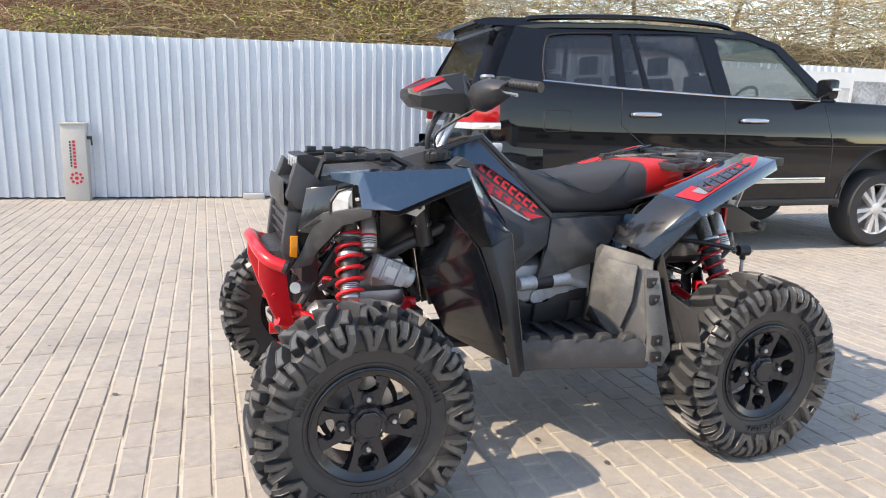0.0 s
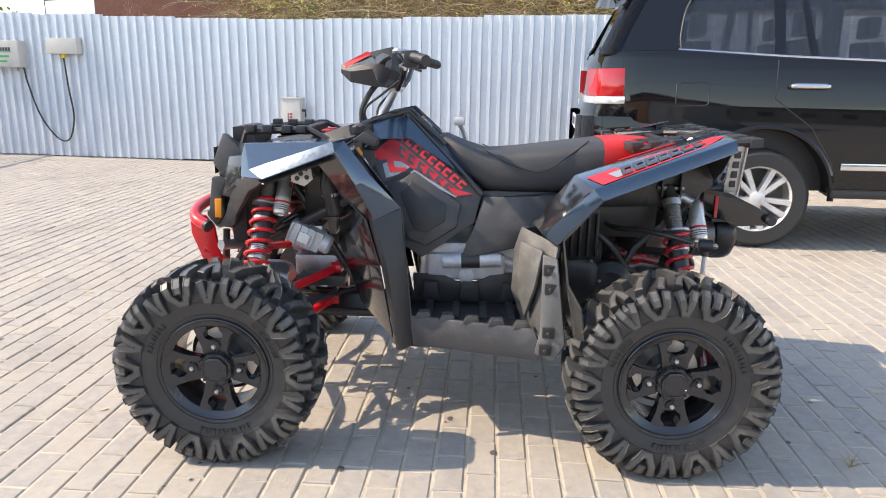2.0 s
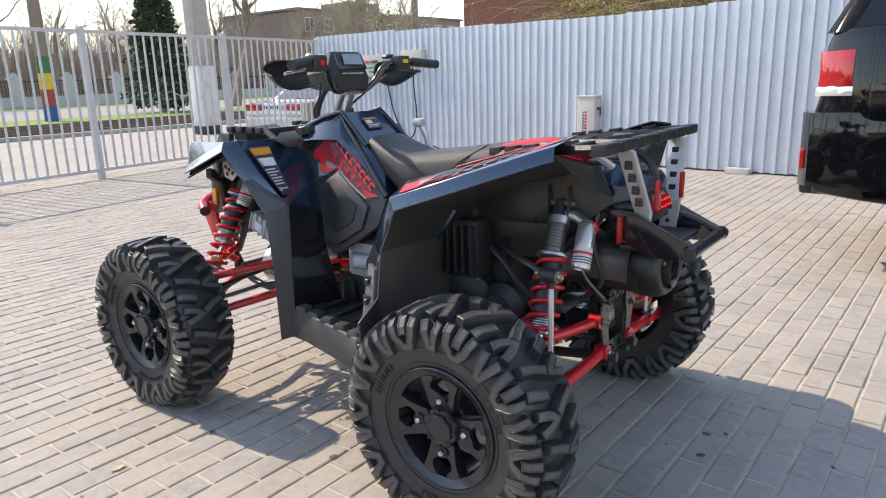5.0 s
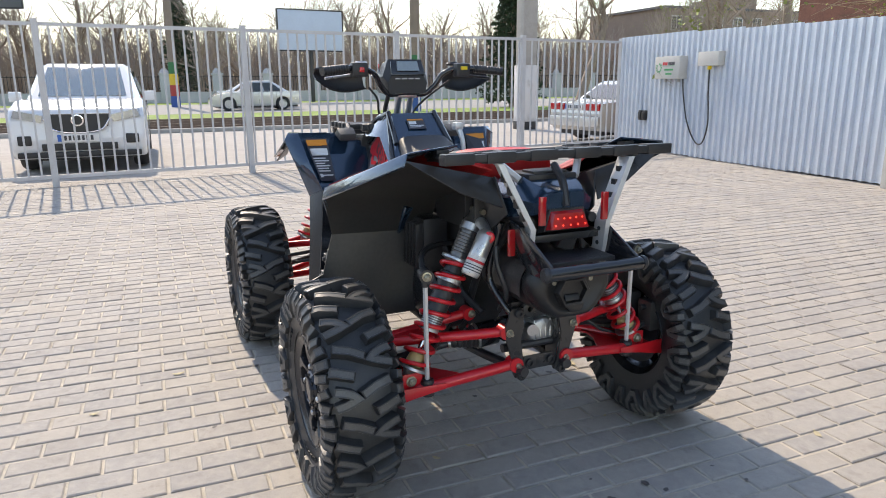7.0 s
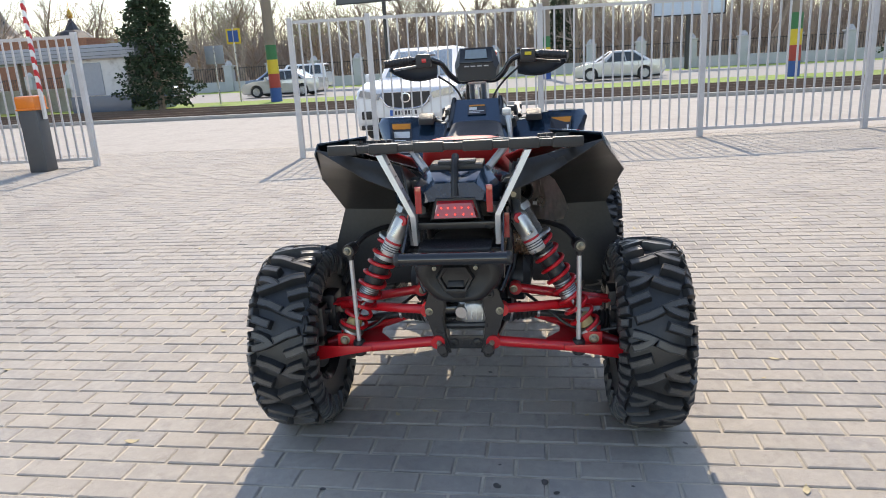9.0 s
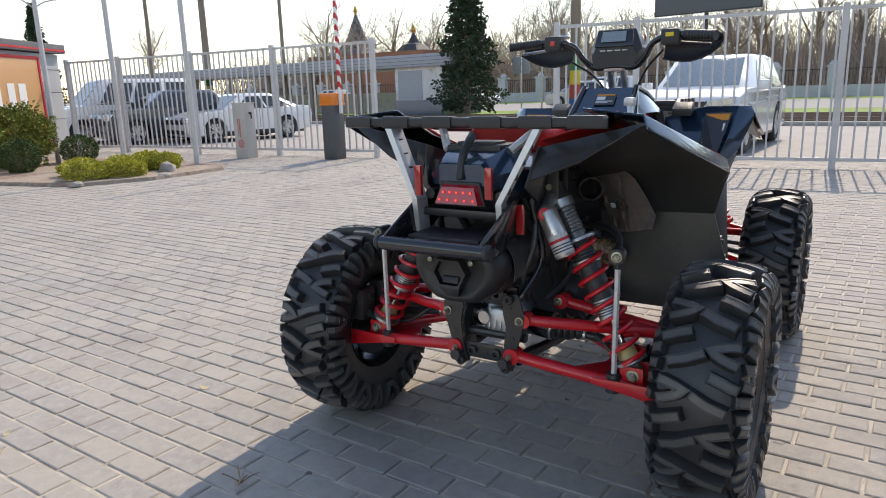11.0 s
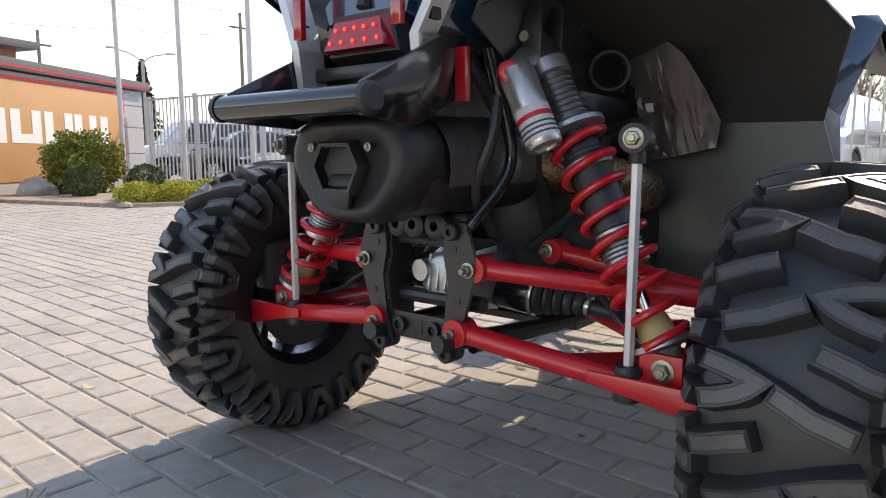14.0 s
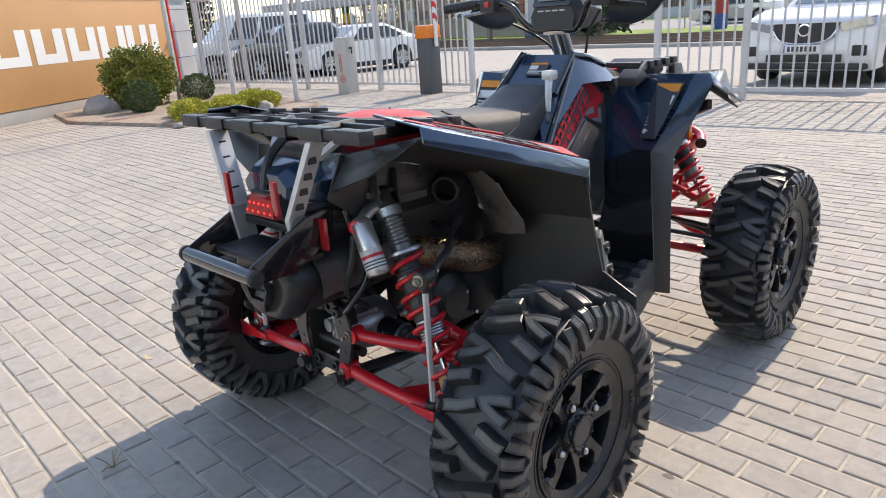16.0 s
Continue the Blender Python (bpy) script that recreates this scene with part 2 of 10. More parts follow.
DIRT = material("dry trackside earth", (0.26, 0.20, 0.14), 0.95, vary=0.3, scale=1.5, fine=20, bump=0.6, bump_scale=20)
GRASS = material("spring grass", (0.18, 0.27, 0.045), 0.9, vary=0.35, scale=1.2, fine=30, dirt=(0.22, 0.21, 0.08), dirt_amount=0.4, dirt_scale=0.5)
ZINC = material("galvanised sheet", (0.60, 0.655, 0.725), 0.38, metal=0.25, vary=0.06, scale=3, fine=40, dirt=(0.45, 0.48, 0.52), dirt_amount=0.4, dirt_scale=1.5)
GATEPAINT = material("grey fence paint", (0.55, 0.54, 0.54), 0.5, vary=0.08, scale=6, fine=60, dirt=(0.35, 0.33, 0.31), dirt_amount=0.3)
BLACK_PLASTIC = material("black textured plastic", (0.025, 0.025, 0.027), 0.36, vary=0.15, scale=12, fine=300, bump=0.25, bump_scale=900)
GREY_PLASTIC = material("charcoal moulded plastic", (0.046, 0.046, 0.049), 0.38, vary=0.12, scale=10, fine=300, bump=0.3, bump_scale=900, dirt=(0.20, 0.19, 0.17), dirt_amount=0.25, dirt_scale=8)
GLOSS_BLACK = material("gloss black plastic", (0.014, 0.015, 0.018), 0.16, vary=0.1, coat=0.6)
INNER_BLACK = material("fender liner", (0.028, 0.028, 0.029), 0.30, vary=0.2, scale=6, fine=80)
BLUE = material("dark steel-blue metallic paint", (0.020, 0.050, 0.092), 0.20, metal=0.45, vary=0.12, scale=60, fine=900, coat=1.0)
RED = material("red powder coat", (0.64, 0.012, 0.020), 0.32, vary=0.08, coat=0.4)
RED_DECAL = material("red decal film", (0.60, 0.02, 0.03), 0.4, vary=0.05)
DARK_DECAL = material("dark decal film", (0.05, 0.05, 0.06), 0.4, vary=0.05)
SILVER_DECAL = material("silver decal film", (0.30, 0.33, 0.36), 0.35, metal=0.3, vary=0.05)
RUBBER = material("tyre rubber", (0.034, 0.035, 0.037), 0.40, vary=0.25, scale=8, fine=220, bump=0.10, bump_scale=600, dirt=(0.085, 0.082, 0.077), dirt_amount=0.35, dirt_scale=9)
WHEEL_BLACK = material("satin black alloy", (0.045, 0.047, 0.053), 0.24, metal=0.6, vary=0.12, coat=0.2)
STEEL = material("brushed steel", (0.55, 0.55, 0.55), 0.3, metal=0.9, vary=0.1, fine=200)
ALU = material("cast aluminium", (0.46, 0.47, 0.48), 0.36, metal=0.85, vary=0.15, scale=20, fine=150, bump=0.2, bump_scale=200)
SILVER = material("silver powder coat", (0.66, 0.65, 0.64), 0.36, metal=0.4, vary=0.06)
DARK_STEEL = material("dark painted steel", (0.045, 0.045, 0.048), 0.4, metal=0.3, vary=0.2)
SEAT = material("black vinyl", (0.045, 0.046, 0.05), 0.5, vary=0.12, scale=15, fine=500, bump=0.35, bump_scale=1100)
SEAT_RED = material("red vinyl", (0.55, 0.02, 0.02), 0.45, vary=0.08, bump=0.2, bump_scale=900)
HEAT = material("heat shield foil", (0.55, 0.51, 0.47), 0.30, metal=0.85, vary=0.15, scale=12, fine=60, bump=0.5, bump_scale=60)
LENS_RED = material("red lamp lens", (0.42, 0.010, 0.014), 0.10, vary=0.08, coat=0.8)
LENS_AMBER = material("amber reflector", (0.85, 0.30, 0.015), 0.2, vary=0.05, coat=0.6)
LENS_CLEAR = material("lamp glass", (0.75, 0.77, 0.78), 0.08, metal=0.5, vary=0.1, coat=0.8)
WHITE = material("white label", (0.75, 0.75, 0.74), 0.5, vary=0.03)
ORANGE = material("orange label", (0.80, 0.28, 0.03), 0.5, vary=0.03)
YELLOW = material("yellow plastic", (0.80, 0.60, 0.03), 0.4, vary=0.03)
SCREEN = material("grey display", (0.25, 0.30, 0.33), 0.15, vary=0.1, coat=0.5)
SCUFFED = material("scuffed grey plastic", (0.10, 0.10, 0.10), 0.42, vary=0.2, scale=10, fine=200, bump=0.3, bump_scale=700, dirt=(0.30, 0.29, 0.26), dirt_amount=0.5, dirt_scale=7)
LEAF_LITTER = material("dry leaf", (0.50, 0.42, 0.26), 0.8, vary=0.2, scale=60, fine=300)
STAIN = material("oil stain", (0.10, 0.09, 0.085), 0.6, vary=0.3, scale=40, fine=300)
# paler than the carcass: dust, with sun gloss painted into the colour
LUG_FACE = material("dusty, gloss-paled lug tops", (0.085, 0.083, 0.079), 0.36, vary=0.3, scale=14, fine=200, bump=0.06, bump_scale=500, dirt=(0.15, 0.14, 0.12), dirt_amount=0.5, dirt_scale=12)
ENGINE_ALU = material("pale engine casting", (0.55, 0.57, 0.60), 0.42, metal=0.25, vary=0.15, scale=20, fine=150, bump=0.3, bump_scale=200, dirt=(0.25, 0.24, 0.23), dirt_amount=0.5, dirt_scale=12)
# lighter than INNER_BLACK: veiling glare in the arches is put into the colour
LINER = material("glare-lifted liner plastic", (0.042, 0.041, 0.040), 0.36, vary=0.2, scale=6, fine=80, dirt=(0.06, 0.056, 0.05), dirt_amount=0.3, dirt_scale=6)

# ---- ground ----
PITCH_X, PITCH_Y = 0.1045, 0.2050        # a paver with its joint
ROW0_X, ROW0_Y = 0.0, 0.014          # one row's edge and one of its cross joints


def sheet(name, x0, y0, x1, y1, z, mat, label, category, cuts=1):
    bm = bmesh.new()
    bmesh.ops.create_grid(bm, x_segments=cuts, y_segments=cuts, size=0.5)
    bmesh.ops.transform(bm, matrix=Matrix.Translation(((x0 + x1) / 2, (y0 + y1) / 2, z)) @ Matrix.Diagonal((x1 - x0, y1 - y0, 1, 1)), verts=bm.verts)
    return solo(name, bm, mat, label, category, kind="structure", smooth=0)


sheet("ground", -1500, -1500, 1500, 1500, -0.030, DIRT, "dry earth ground out to the horizon", "ground")
yard = sheet("pavement", -8.75, -17.5, 14.0, 7.6, -0.0050, SAND, "yard of grey concrete pavers with sandy joints", "pavement")
sheet("road", -17.5, -60, -8.6, 60, -0.012, COBBLE, "pale worn stone-paved street outside the gate", "road")
sheet("grass_verge", -30.0, -70, -25.5, 70, -0.010, GRASS, "strip of spring grass beside the tram track", "grass")
sheet("road_far", -45.0, -90, -30.0, 90, -0.006, ROAD, "grey asphalt road beyond the verge", "road")
sheet("grass_far", -51.0, -90, -45.0, 90, -0.004, GRASS, "strip of grass before the park wall", "grass")
sheet("pavement_margin", 4.45, -17.5, 14.0, -6.05, -0.002, PAVER, "far part of the grey paved yard", "pavement")
# unseen ground, made grey so that the black car reflects no brown
sheet("road_side", -6.3, -70, 70, -17.5, -0.006, ROAD, "unseen grey ground beside the yard, added for reflections", "road")
sheet("parking", -17.5, -60, -6.3, -17.5, -0.006, ROAD, "grey asphalt car park", "ground")


def paver_template():
    """One paver: flat top with worn, chamfered edges. Corners run from 0 to 1 in x and y."""
    c, d = 0.0050, 0.0038
    hx, hy = (PITCH_X - 0.0090) / 2, (PITCH_Y - 0.0100) / 2
    top = [(-hx + c, -hy + c, 0), (hx - c, -hy + c, 0), (hx - c, hy - c, 0), (-hx + c, hy - c, 0)]
    mid = [(-hx, -hy, -d), (hx, -hy, -d), (hx, hy, -d), (-hx, hy, -d)]
    low = [(x, y, -0.012) for x, y, _ in mid]
    v = np.array(top + mid + low)
    f = [(0, 1, 2, 3)] + [(4 + i, 4 + (i + 1) % 4, (i + 1) % 4, i) for i in range(4)] + [(8 + i, 8 + (i + 1) % 4, 4 + (i + 1) % 4, 4 + i) for i in range(4)]
    return v, np.array(f)


def lay_pavers():
    tv, tf = paver_template()
    one = bpy.data.meshes.new("paver")
    one.from_pydata(tv.tolist(), [], tf.tolist())
    one.materials.append(PAVER)
    rng = np.random.default_rng(4)
    spots, near = [], []
    for i in range(math.floor((-8.7 - ROW0_X) / PITCH_X), math.ceil((8.5 - ROW0_X) / PITCH_X)):
        x = ROW0_X + (i + 0.5) * PITCH_X
        off = ROW0_Y + (0.5 if i % 2 else 0.0) * PITCH_Y
        for k in range(math.floor((-15.0 - off) / PITCH_Y), math.ceil((7.6 - off) / PITCH_Y)):
            y = off + (k + 0.5) * PITCH_Y
            if x > 4.5 and y < -6:
                continue
            p = (x, y, rng.normal(0, 0.0011), rng.normal(0, 0.010), rng.normal(0, 0.006))
            (near if 0.75 < x < 2.15 and -0.9 < y < 1.45 and len(near) < 300 else spots).append(p)
    s = np.array(spots)
    n = len(s)
    v = np.repeat(tv[None], n, 0)
    v = v + s[:, None, [0, 1, 2]]
    v[:, :, 2] += s[:, None, 3] * tv[None, :, 0] + s[:, None, 4] * tv[None, :, 1]
    f = tf[None] + (np.arange(n) * len(tv))[:, None, None]
    me = bpy.data.meshes.new("paving")
    me.from_pydata(v.reshape(-1, 3), [], f.reshape(-1, 4))
    me.materials.append(PAVER)
    rest = tagged(new("paving", me), "rows of grey rectangular concrete pavers", kind="stuff")
    rest.parent = yard
    return one, near


def near_pavers(one, near):
    for x, y, z, a, b in near:
        ob = new("paver", one)
        ob.parent = yard
        ob.location, ob.rotation_euler = (x, y, z), (b, -a, 0)


PAVER_MESH, NEAR_PAVERS = lay_pavers()

# ---- sheet-metal fence ----
def fence_y(x):
    return 6.95 - 0.065 * x


FENCE_H = 2.06


def corrugated_fence():
    """Overlapping ribbed sheets of galvanised steel on rails."""
    top = thing("metal_fence", "galvanised corrugated sheet-metal fence round the paved yard", "fence")
    ang = math.degrees(math.atan(-0.065))
    x, step = -8.75, 1.10
    prof, u = [], 0.0
    while u < step - 1e-6:                       # one rib: flat, rise, crown, fall
        prof += [(u, 0), (u + 0.064, 0), (u + 0.074, 0.042), (u + 0.112, 0.042), (u + 0.122, 0)]
        u += 0.1375
    prof.append((step, 0))
    me = None
    rng = random.Random(2)
    while x < 14:
        if me is None:
            bm = bmesh.new()
            a = [bm.verts.new((u, -d, 0)) for u, d in prof]
            b = [bm.verts.new((u, -d, FENCE_H)) for u, d in prof]
            fs = [bm.faces.new((a[i], a[i + 1], b[i + 1], b[i])) for i in range(len(a) - 1)]
            bmesh.ops.recalc_face_normals(bm, faces=fs)
            bmesh.ops.solidify(bm, geom=fs, thickness=0.0015)
            me = finish(bm, ZINC, "panel", 0)
        ob = new("panel", me)
        ob.parent = top
        ob.matrix_basis = pose(x, fence_y(x) - 0.002 * (round(x / step) % 2), 0.02 + rng.uniform(-0.006, 0.006), 0, 0, ang)
        ob.matrix_basis = ob.matrix_basis @ Matrix.Diagonal((1, 1, 1 - 0.040 * math.exp(-((x + 3.4) / 2.6) ** 2), 1))      # some sheets stand a little lower
        x += step * math.cos(radians(ang)) - 0.002
    for z in (0.45, 1.65):
        bm = boxes((-8.75, 0.012, z, 14, 0.05, z + 0.04))
        part("rail", bm, GATEPAINT, top, m=pose(0, 6.95, 0, 0, 0, ang) )
    return top


corrugated_fence()


def bar_fence(name, label, a, b, posts, gap=0.145, h=2.04, end_thick=0.04):
    """A grey steel fence of square bars between posts, with a top and a bottom rail."""
    a, b = Vector((*a, 0)), Vector((*b, 0))
    length = (b - a).length
    ang = math.degrees(math.atan2(b.y - a.y, b.x - a.x))
    top = thing(name, label, "fence", pose(a.x, a.y, 0, 0, 0, ang))
    bar = finish(boxes((-0.012, -0.012, 0.10, 0.012, 0.012, h - 0.04)), GATEPAINT, "bar", 0)
    post = finish(boxes((-end_thick, -end_thick, -0.02, end_thick, end_thick, h + 0.03), bevel=0.006), GATEPAINT, "post", 0)
    for p in posts:
        ob = new("post", post)
        ob.parent, ob.location = top, (p * length, 0, 0)
    for z in (0.10, h - 0.06):
        part("rail", boxes((0, -0.02, z, length, 0.02, z + 0.045)), GATEPAINT, top)
    k = 1
    while k * gap < length:
        if all(abs(k * gap - p * length) > 0.06 for p in posts):
            ob = new("bar", bar)
            ob.parent, ob.location = top, (k * gap, 0, 0)
        k += 1
    return top


bar_fence("sliding_gate", "grey steel bar gate and fence at the yard's street side", (-7.12, -3.42), (-8.73, 7.50), (0, 0.105, 0.335, 0.555, 0.783, 1.0))
bar_fence("bar_fence", "grey steel bar fence between yard and car park", (-7.03, -6.87), (-6.15, -15.2), (0, 0.27, 0.53, 0.79, 1.0))

# ---- things on and along the fences ----
GREY_BOX = material("light grey painted steel", (0.50, 0.49, 0.46), 0.5, vary=0.07, scale=6, fine=60, dirt=(0.38, 0.35, 0.31), dirt_amount=0.3, dirt_scale=4)
GREEN = material("green print", (0.05, 0.32, 0.12), 0.5, vary=0.05)


def utility_box(name, label, x, y, w, d, h, turn, red=True):
    t = thing(name, label, "cabinet", pose(x, y, 0, 0, 0, turn))
    part("body", boxes((-w / 2, -d, 0, w / 2, 0, h), bevel=0.008), GREY_BOX, t)
    part("lid", boxes((-w / 2 - 0.01, -d - 0.01, h - 0.01, w / 2 + 0.01, 0.004, h + 0.012), bevel=0.004), GREY_BOX, t)
    part("latch", boxes((w / 2, -d * 0.6, h * 0.80, w / 2 + 0.05, -d * 0.6 + 0.02, h * 0.84), (w / 2 + 0.04, -d * 0.6, h * 0.72, w / 2 + 0.06, -d * 0.6 + 0.02, h * 0.84), bevel=0.003), DARK_STEEL, t)
    if red:
        bm = bmesh.new()
        for k in range(8):                                # a ring of short marks, as of a rotary emblem
            a = 2 * math.pi * k / 8
            box(bm, -0.016, -0.004, 0.048, 0.014, 0.0, 0.076, m=Matrix.Translation((0.01, -d, 0.28)) @ Matrix.Rotation(a, 4, "Y"))
        lathe(bm, [(0.022, 0), (0.022, 0.003), (0.012, 0.003)], 20, along((0.01, -d + 0.001, 0.28), (0.01, -d - 1, 0.28)))
        part("emblem", bm, RED_DECAL, t)
        bm = bmesh.new()
        for k in range(8):
            box(bm, -0.012, -d - 0.003, 0.40 + 0.044 * k, 0.018, -d, 0.430 + 0.044 * k)
        part("printed_bar", bm, RED_DECAL, t)
        bm = bmesh.new()
        for k in range(9):
            box(bm, -0.048, -d - 0.003, 0.42 + 0.036 * k, -0.030, -d, 0.444 + 0.036 * k)
        part("printed_bar", bm, DARK_DECAL, t)
    return t


FENCE_TURN = math.degrees(math.atan(-0.065))
utility_box("utility_box", "tall grey steel utility box with red print by the fence", -2.64, fence_y(-2.64) - 0.03, 0.275, 0.17, 0.94, FENCE_TURN)
utility_box("utility_box", "weathered grey steel utility box by the bar fence", -6.35, -9.40, 0.30, 0.26, 1.02, 96, True)

sb = thing("meter_box", "pale steel box with red and green print on the fence", "electric box", pose(-7.05, fence_y(-7.05) - 0.022, 1.28, 0, 0, FENCE_TURN))
part("body", boxes((-0.34, -0.16, 0.02, 0.34, 0, 0.40), bevel=0.008), GREY_BOX, sb)
part("face", boxes((-0.33, -0.166, 0.03, 0.33, -0.158, 0.39), bevel=0.002), GREY_BOX, sb)
bm = bmesh.new()
for k in range(9):
    a = 2 * math.pi * k / 10 + 0.3
    box(bm, -0.012, -0.003, 0.050, 0.012, 0.0, 0.085, m=Matrix.Translation((-0.22, -0.166, 0.21)) @ Matrix.Rotation(a, 4, "Y"))
part("emblem", bm, GREEN, sb)
part("printed_bar", boxes(*[(-0.11 + 0.045 * k, -0.170, 0.25, -0.075 + 0.045 * k, -0.166, 0.30) for k in range(3)]), RED_DECAL, sb)
part("printed_bar", boxes(*[(0.04 + 0.045 * k, -0.170, 0.25, 0.075 + 0.045 * k, -0.166, 0.30) for k in range(4)]), DARK_DECAL, sb)
part("printed_bar", boxes((-0.10, -0.170, 0.235, 0.22, -0.166, 0.242), (-0.06, -0.170, 0.16, 0.18, -0.166, 0.19), (-0.02, -0.170, 0.09, 0.14, -0.166, 0.12)), GREEN, sb)
for _fx in (-0.18, 0.18):
    part("foot", boxes((_fx - 0.02, -0.06, -0.03, _fx + 0.02, -0.02, 0.02)), STEEL, sb)

jb = thing("junction_box", "pale grey junction box with a black hanging cable", "electric box", pose(-6.05, fence_y(-6.05) - 0.022, 1.50, 0, 0, FENCE_TURN))
part("body", boxes((-0.24, -0.14, 0, 0.24, 0, 0.22), bevel=0.010), GREY_BOX, jb)
part("gland", boxes((-0.05, -0.10, -0.06, 0.0, -0.05, 0.0), bevel=0.008), YELLOW, jb)
bm = bmesh.new()
tube(bm, smooth_path([(-0.02, -0.08, -0.05), (0.00, -0.08, -0.45), (0.03, -0.07, -0.90), (-0.08, -0.06, -1.22), (-0.28, -0.05, -1.22), (-0.52, -0.05, -0.90), (-0.66, -0.05, -0.45), (-0.70, -0.05, -0.20)]), 0.012, 8)
part("cable", bm, BLACK_PLASTIC, jb)
so = thing("wall_socket", "black double power socket fixed to the fence", "socket", pose(-7.86, fence_y(-7.86) - 0.022, 0.56, 0, 0, FENCE_TURN))
part("housing", boxes((-0.10, -0.06, 0, -0.01, 0, 0.18), (0.01, -0.06, 0, 0.10, 0, 0.18), bevel=0.012), BLACK_PLASTIC, so)
part("flap", boxes((-0.09, -0.075, 0.02, -0.02, -0.06, 0.15), (0.02, -0.075, 0.02, 0.09, -0.06, 0.15), bevel=0.006), DARK_STEEL, so)
solo("brick_block", boxes((-0.14, -0.06, 0, 0.14, 0.06, 0.07), bevel=0.006), GREY_BOX, "small pale block lying at the fence foot", "block", pose(-0.55, fence_y(-0.55) - 0.12, 0, 0, 0, -4))
bn = thing("banner", "pale printed banner hanging on the sheet fence", "banner", pose(7.6, fence_y(7.6) - 0.04, 0.7, 0, 0, FENCE_TURN))
BANNER = material("banner print", (0.62, 0.62, 0.60), 0.6, vary=0.35, scale=2.5, fine=12)
part("cloth", boxes((-2.0, -0.01, 0, 2.0, 0, 1.30)), BANNER, bn)
part("hem", boxes((-2.0, -0.015, 1.05, 2.0, -0.01, 1.30)), WHITE, bn)

# ---- entrance barrier ----
br = thing("barrier", "dark barrier post with an orange lamp head and raised boom", "barrier", pose(-6.62, -7.50, 0, 0, 0, 8))
CASE = material("dark grey cabinet paint", (0.075, 0.080, 0.088), 0.45, vary=0.08)
HEAD = material("orange lamp housing", (0.80, 0.20, 0.015), 0.35, vary=0.08, coat=0.4)
part("cabinet", boxes((-0.15, -0.14, 0, 0.15, 0.14, 0.96), bevel=0.02), CASE, br)
part("lamp_head", boxes((-0.17, -0.155, 0.96, 0.17, 0.155, 1.16), bevel=0.035), HEAD, br)
part("head_band", boxes((-0.173, -0.158, 0.945, 0.173, 0.158, 0.975), bevel=0.006), HEAD, br)
boom = part("boom", boxes((-0.03, 0.16, 0.80, 0.03, 0.20, 4.6)), WHITE, br)
for k in range(18):
    bm = bmesh.new()
    z = 1.2 + 0.19 * k
    v = [bm.verts.new(p) for p in ((-0.032, 0.158, z), (0.032, 0.158, z + 0.06), (0.032, 0.158, z + 0.15), (-0.032, 0.158, z + 0.09), (-0.032, 0.202, z), (0.032, 0.202, z + 0.06), (0.032, 0.202, z + 0.15), (-0.032, 0.202, z + 0.09))]
    for f in ((0, 1, 2, 3), (4, 7, 6, 5), (0, 4, 5, 1), (1, 5, 6, 2), (2, 6, 7, 3), (3, 7, 4, 0)):
        bm.faces.new([v[i] for i in f])
    part("red_stripe", bm, RED_DECAL, boom, smooth=0)

# ---- planted bed with flag poles ----
BARK = material("gravel with red bark mulch", (0.33, 0.265, 0.21), 0.95, vary=0.45, scale=14, fine=70, bump=1.0, bump_scale=60, dirt=(0.22, 0.065, 0.045), dirt_amount=0.85, dirt_scale=1.6)
CONIFER = material("golden-green needles", (0.19, 0.21, 0.035), 0.8, vary=0.35, scale=4, fine=20, per_object=0.35)
BOXWOOD = material("dark green leaves", (0.06, 0.10, 0.025), 0.7, vary=0.3, scale=5, fine=30, per_object=0.35)
GOLD = material("yellow-green shoots", (0.42, 0.40, 0.05), 0.75, vary=0.3, scale=5, fine=30, per_object=0.3)
STONE = material("weathered boulder", (0.34, 0.31, 0.28), 0.9, vary=0.3, scale=4, fine=30, bump=0.8, bump_scale=25)
bm = bmesh.new()
edge = [(-2.35, -8.35), (-3.3, -7.95), (-4.6, -8.05), (-5.1, -8.7), (-5.0, -11.5), (-4.6, -13.6), (-3.6, -13.9), (-1.9, -12.9), (-1.6, -11.0)]
v0 = [bm.verts.new((x, y, -0.005)) for x, y in edge]
v1 = [bm.verts.new((x * 0.98 - 0.07, y * 0.99 - 0.1, 0.05)) for x, y in edge]
for i in range(len(edge)):
    bm.faces.new((v0[i], v0[(i + 1) % len(edge)], v1[(i + 1) % len(edge)], v1[i]))
bm.faces.new(v1)
solo("flower_bed", bm, BARK, "planting bed covered with red bark mulch", "flower bed", kind="structure", smooth=0)


def leaf_cloud(count, place, size, seed, spread=1.0):
    """Small leaf blades scattered by place(rng), each a bent pair of triangles."""
    rng = random.Random(seed)
    verts, faces = [], []
    for _ in range(count):
        p, n = place(rng)
        d = Vector((rng.gauss(0, 1), rng.gauss(0, 1), rng.gauss(0, 1))) * spread + n * 1.2
        d.normalize()
        side = d.cross(Vector((rng.gauss(0, 1), rng.gauss(0, 1), rng.gauss(0, 1)))).normalized()
        l, w = size * rng.uniform(0.6, 1.4), size * rng.uniform(0.25, 0.45)
        i = len(verts)
        verts += [p, p + d * l * 0.5 + side * w, p + d * l, p + d * l * 0.5 - side * w]
        faces += [(i, i + 1, i + 2, i + 3)]
    bm = bmesh.new()
    vs = [bm.verts.new(v) for v in verts]
    for f in faces:
        bm.faces.new([vs[k] for k in f])
    return bm


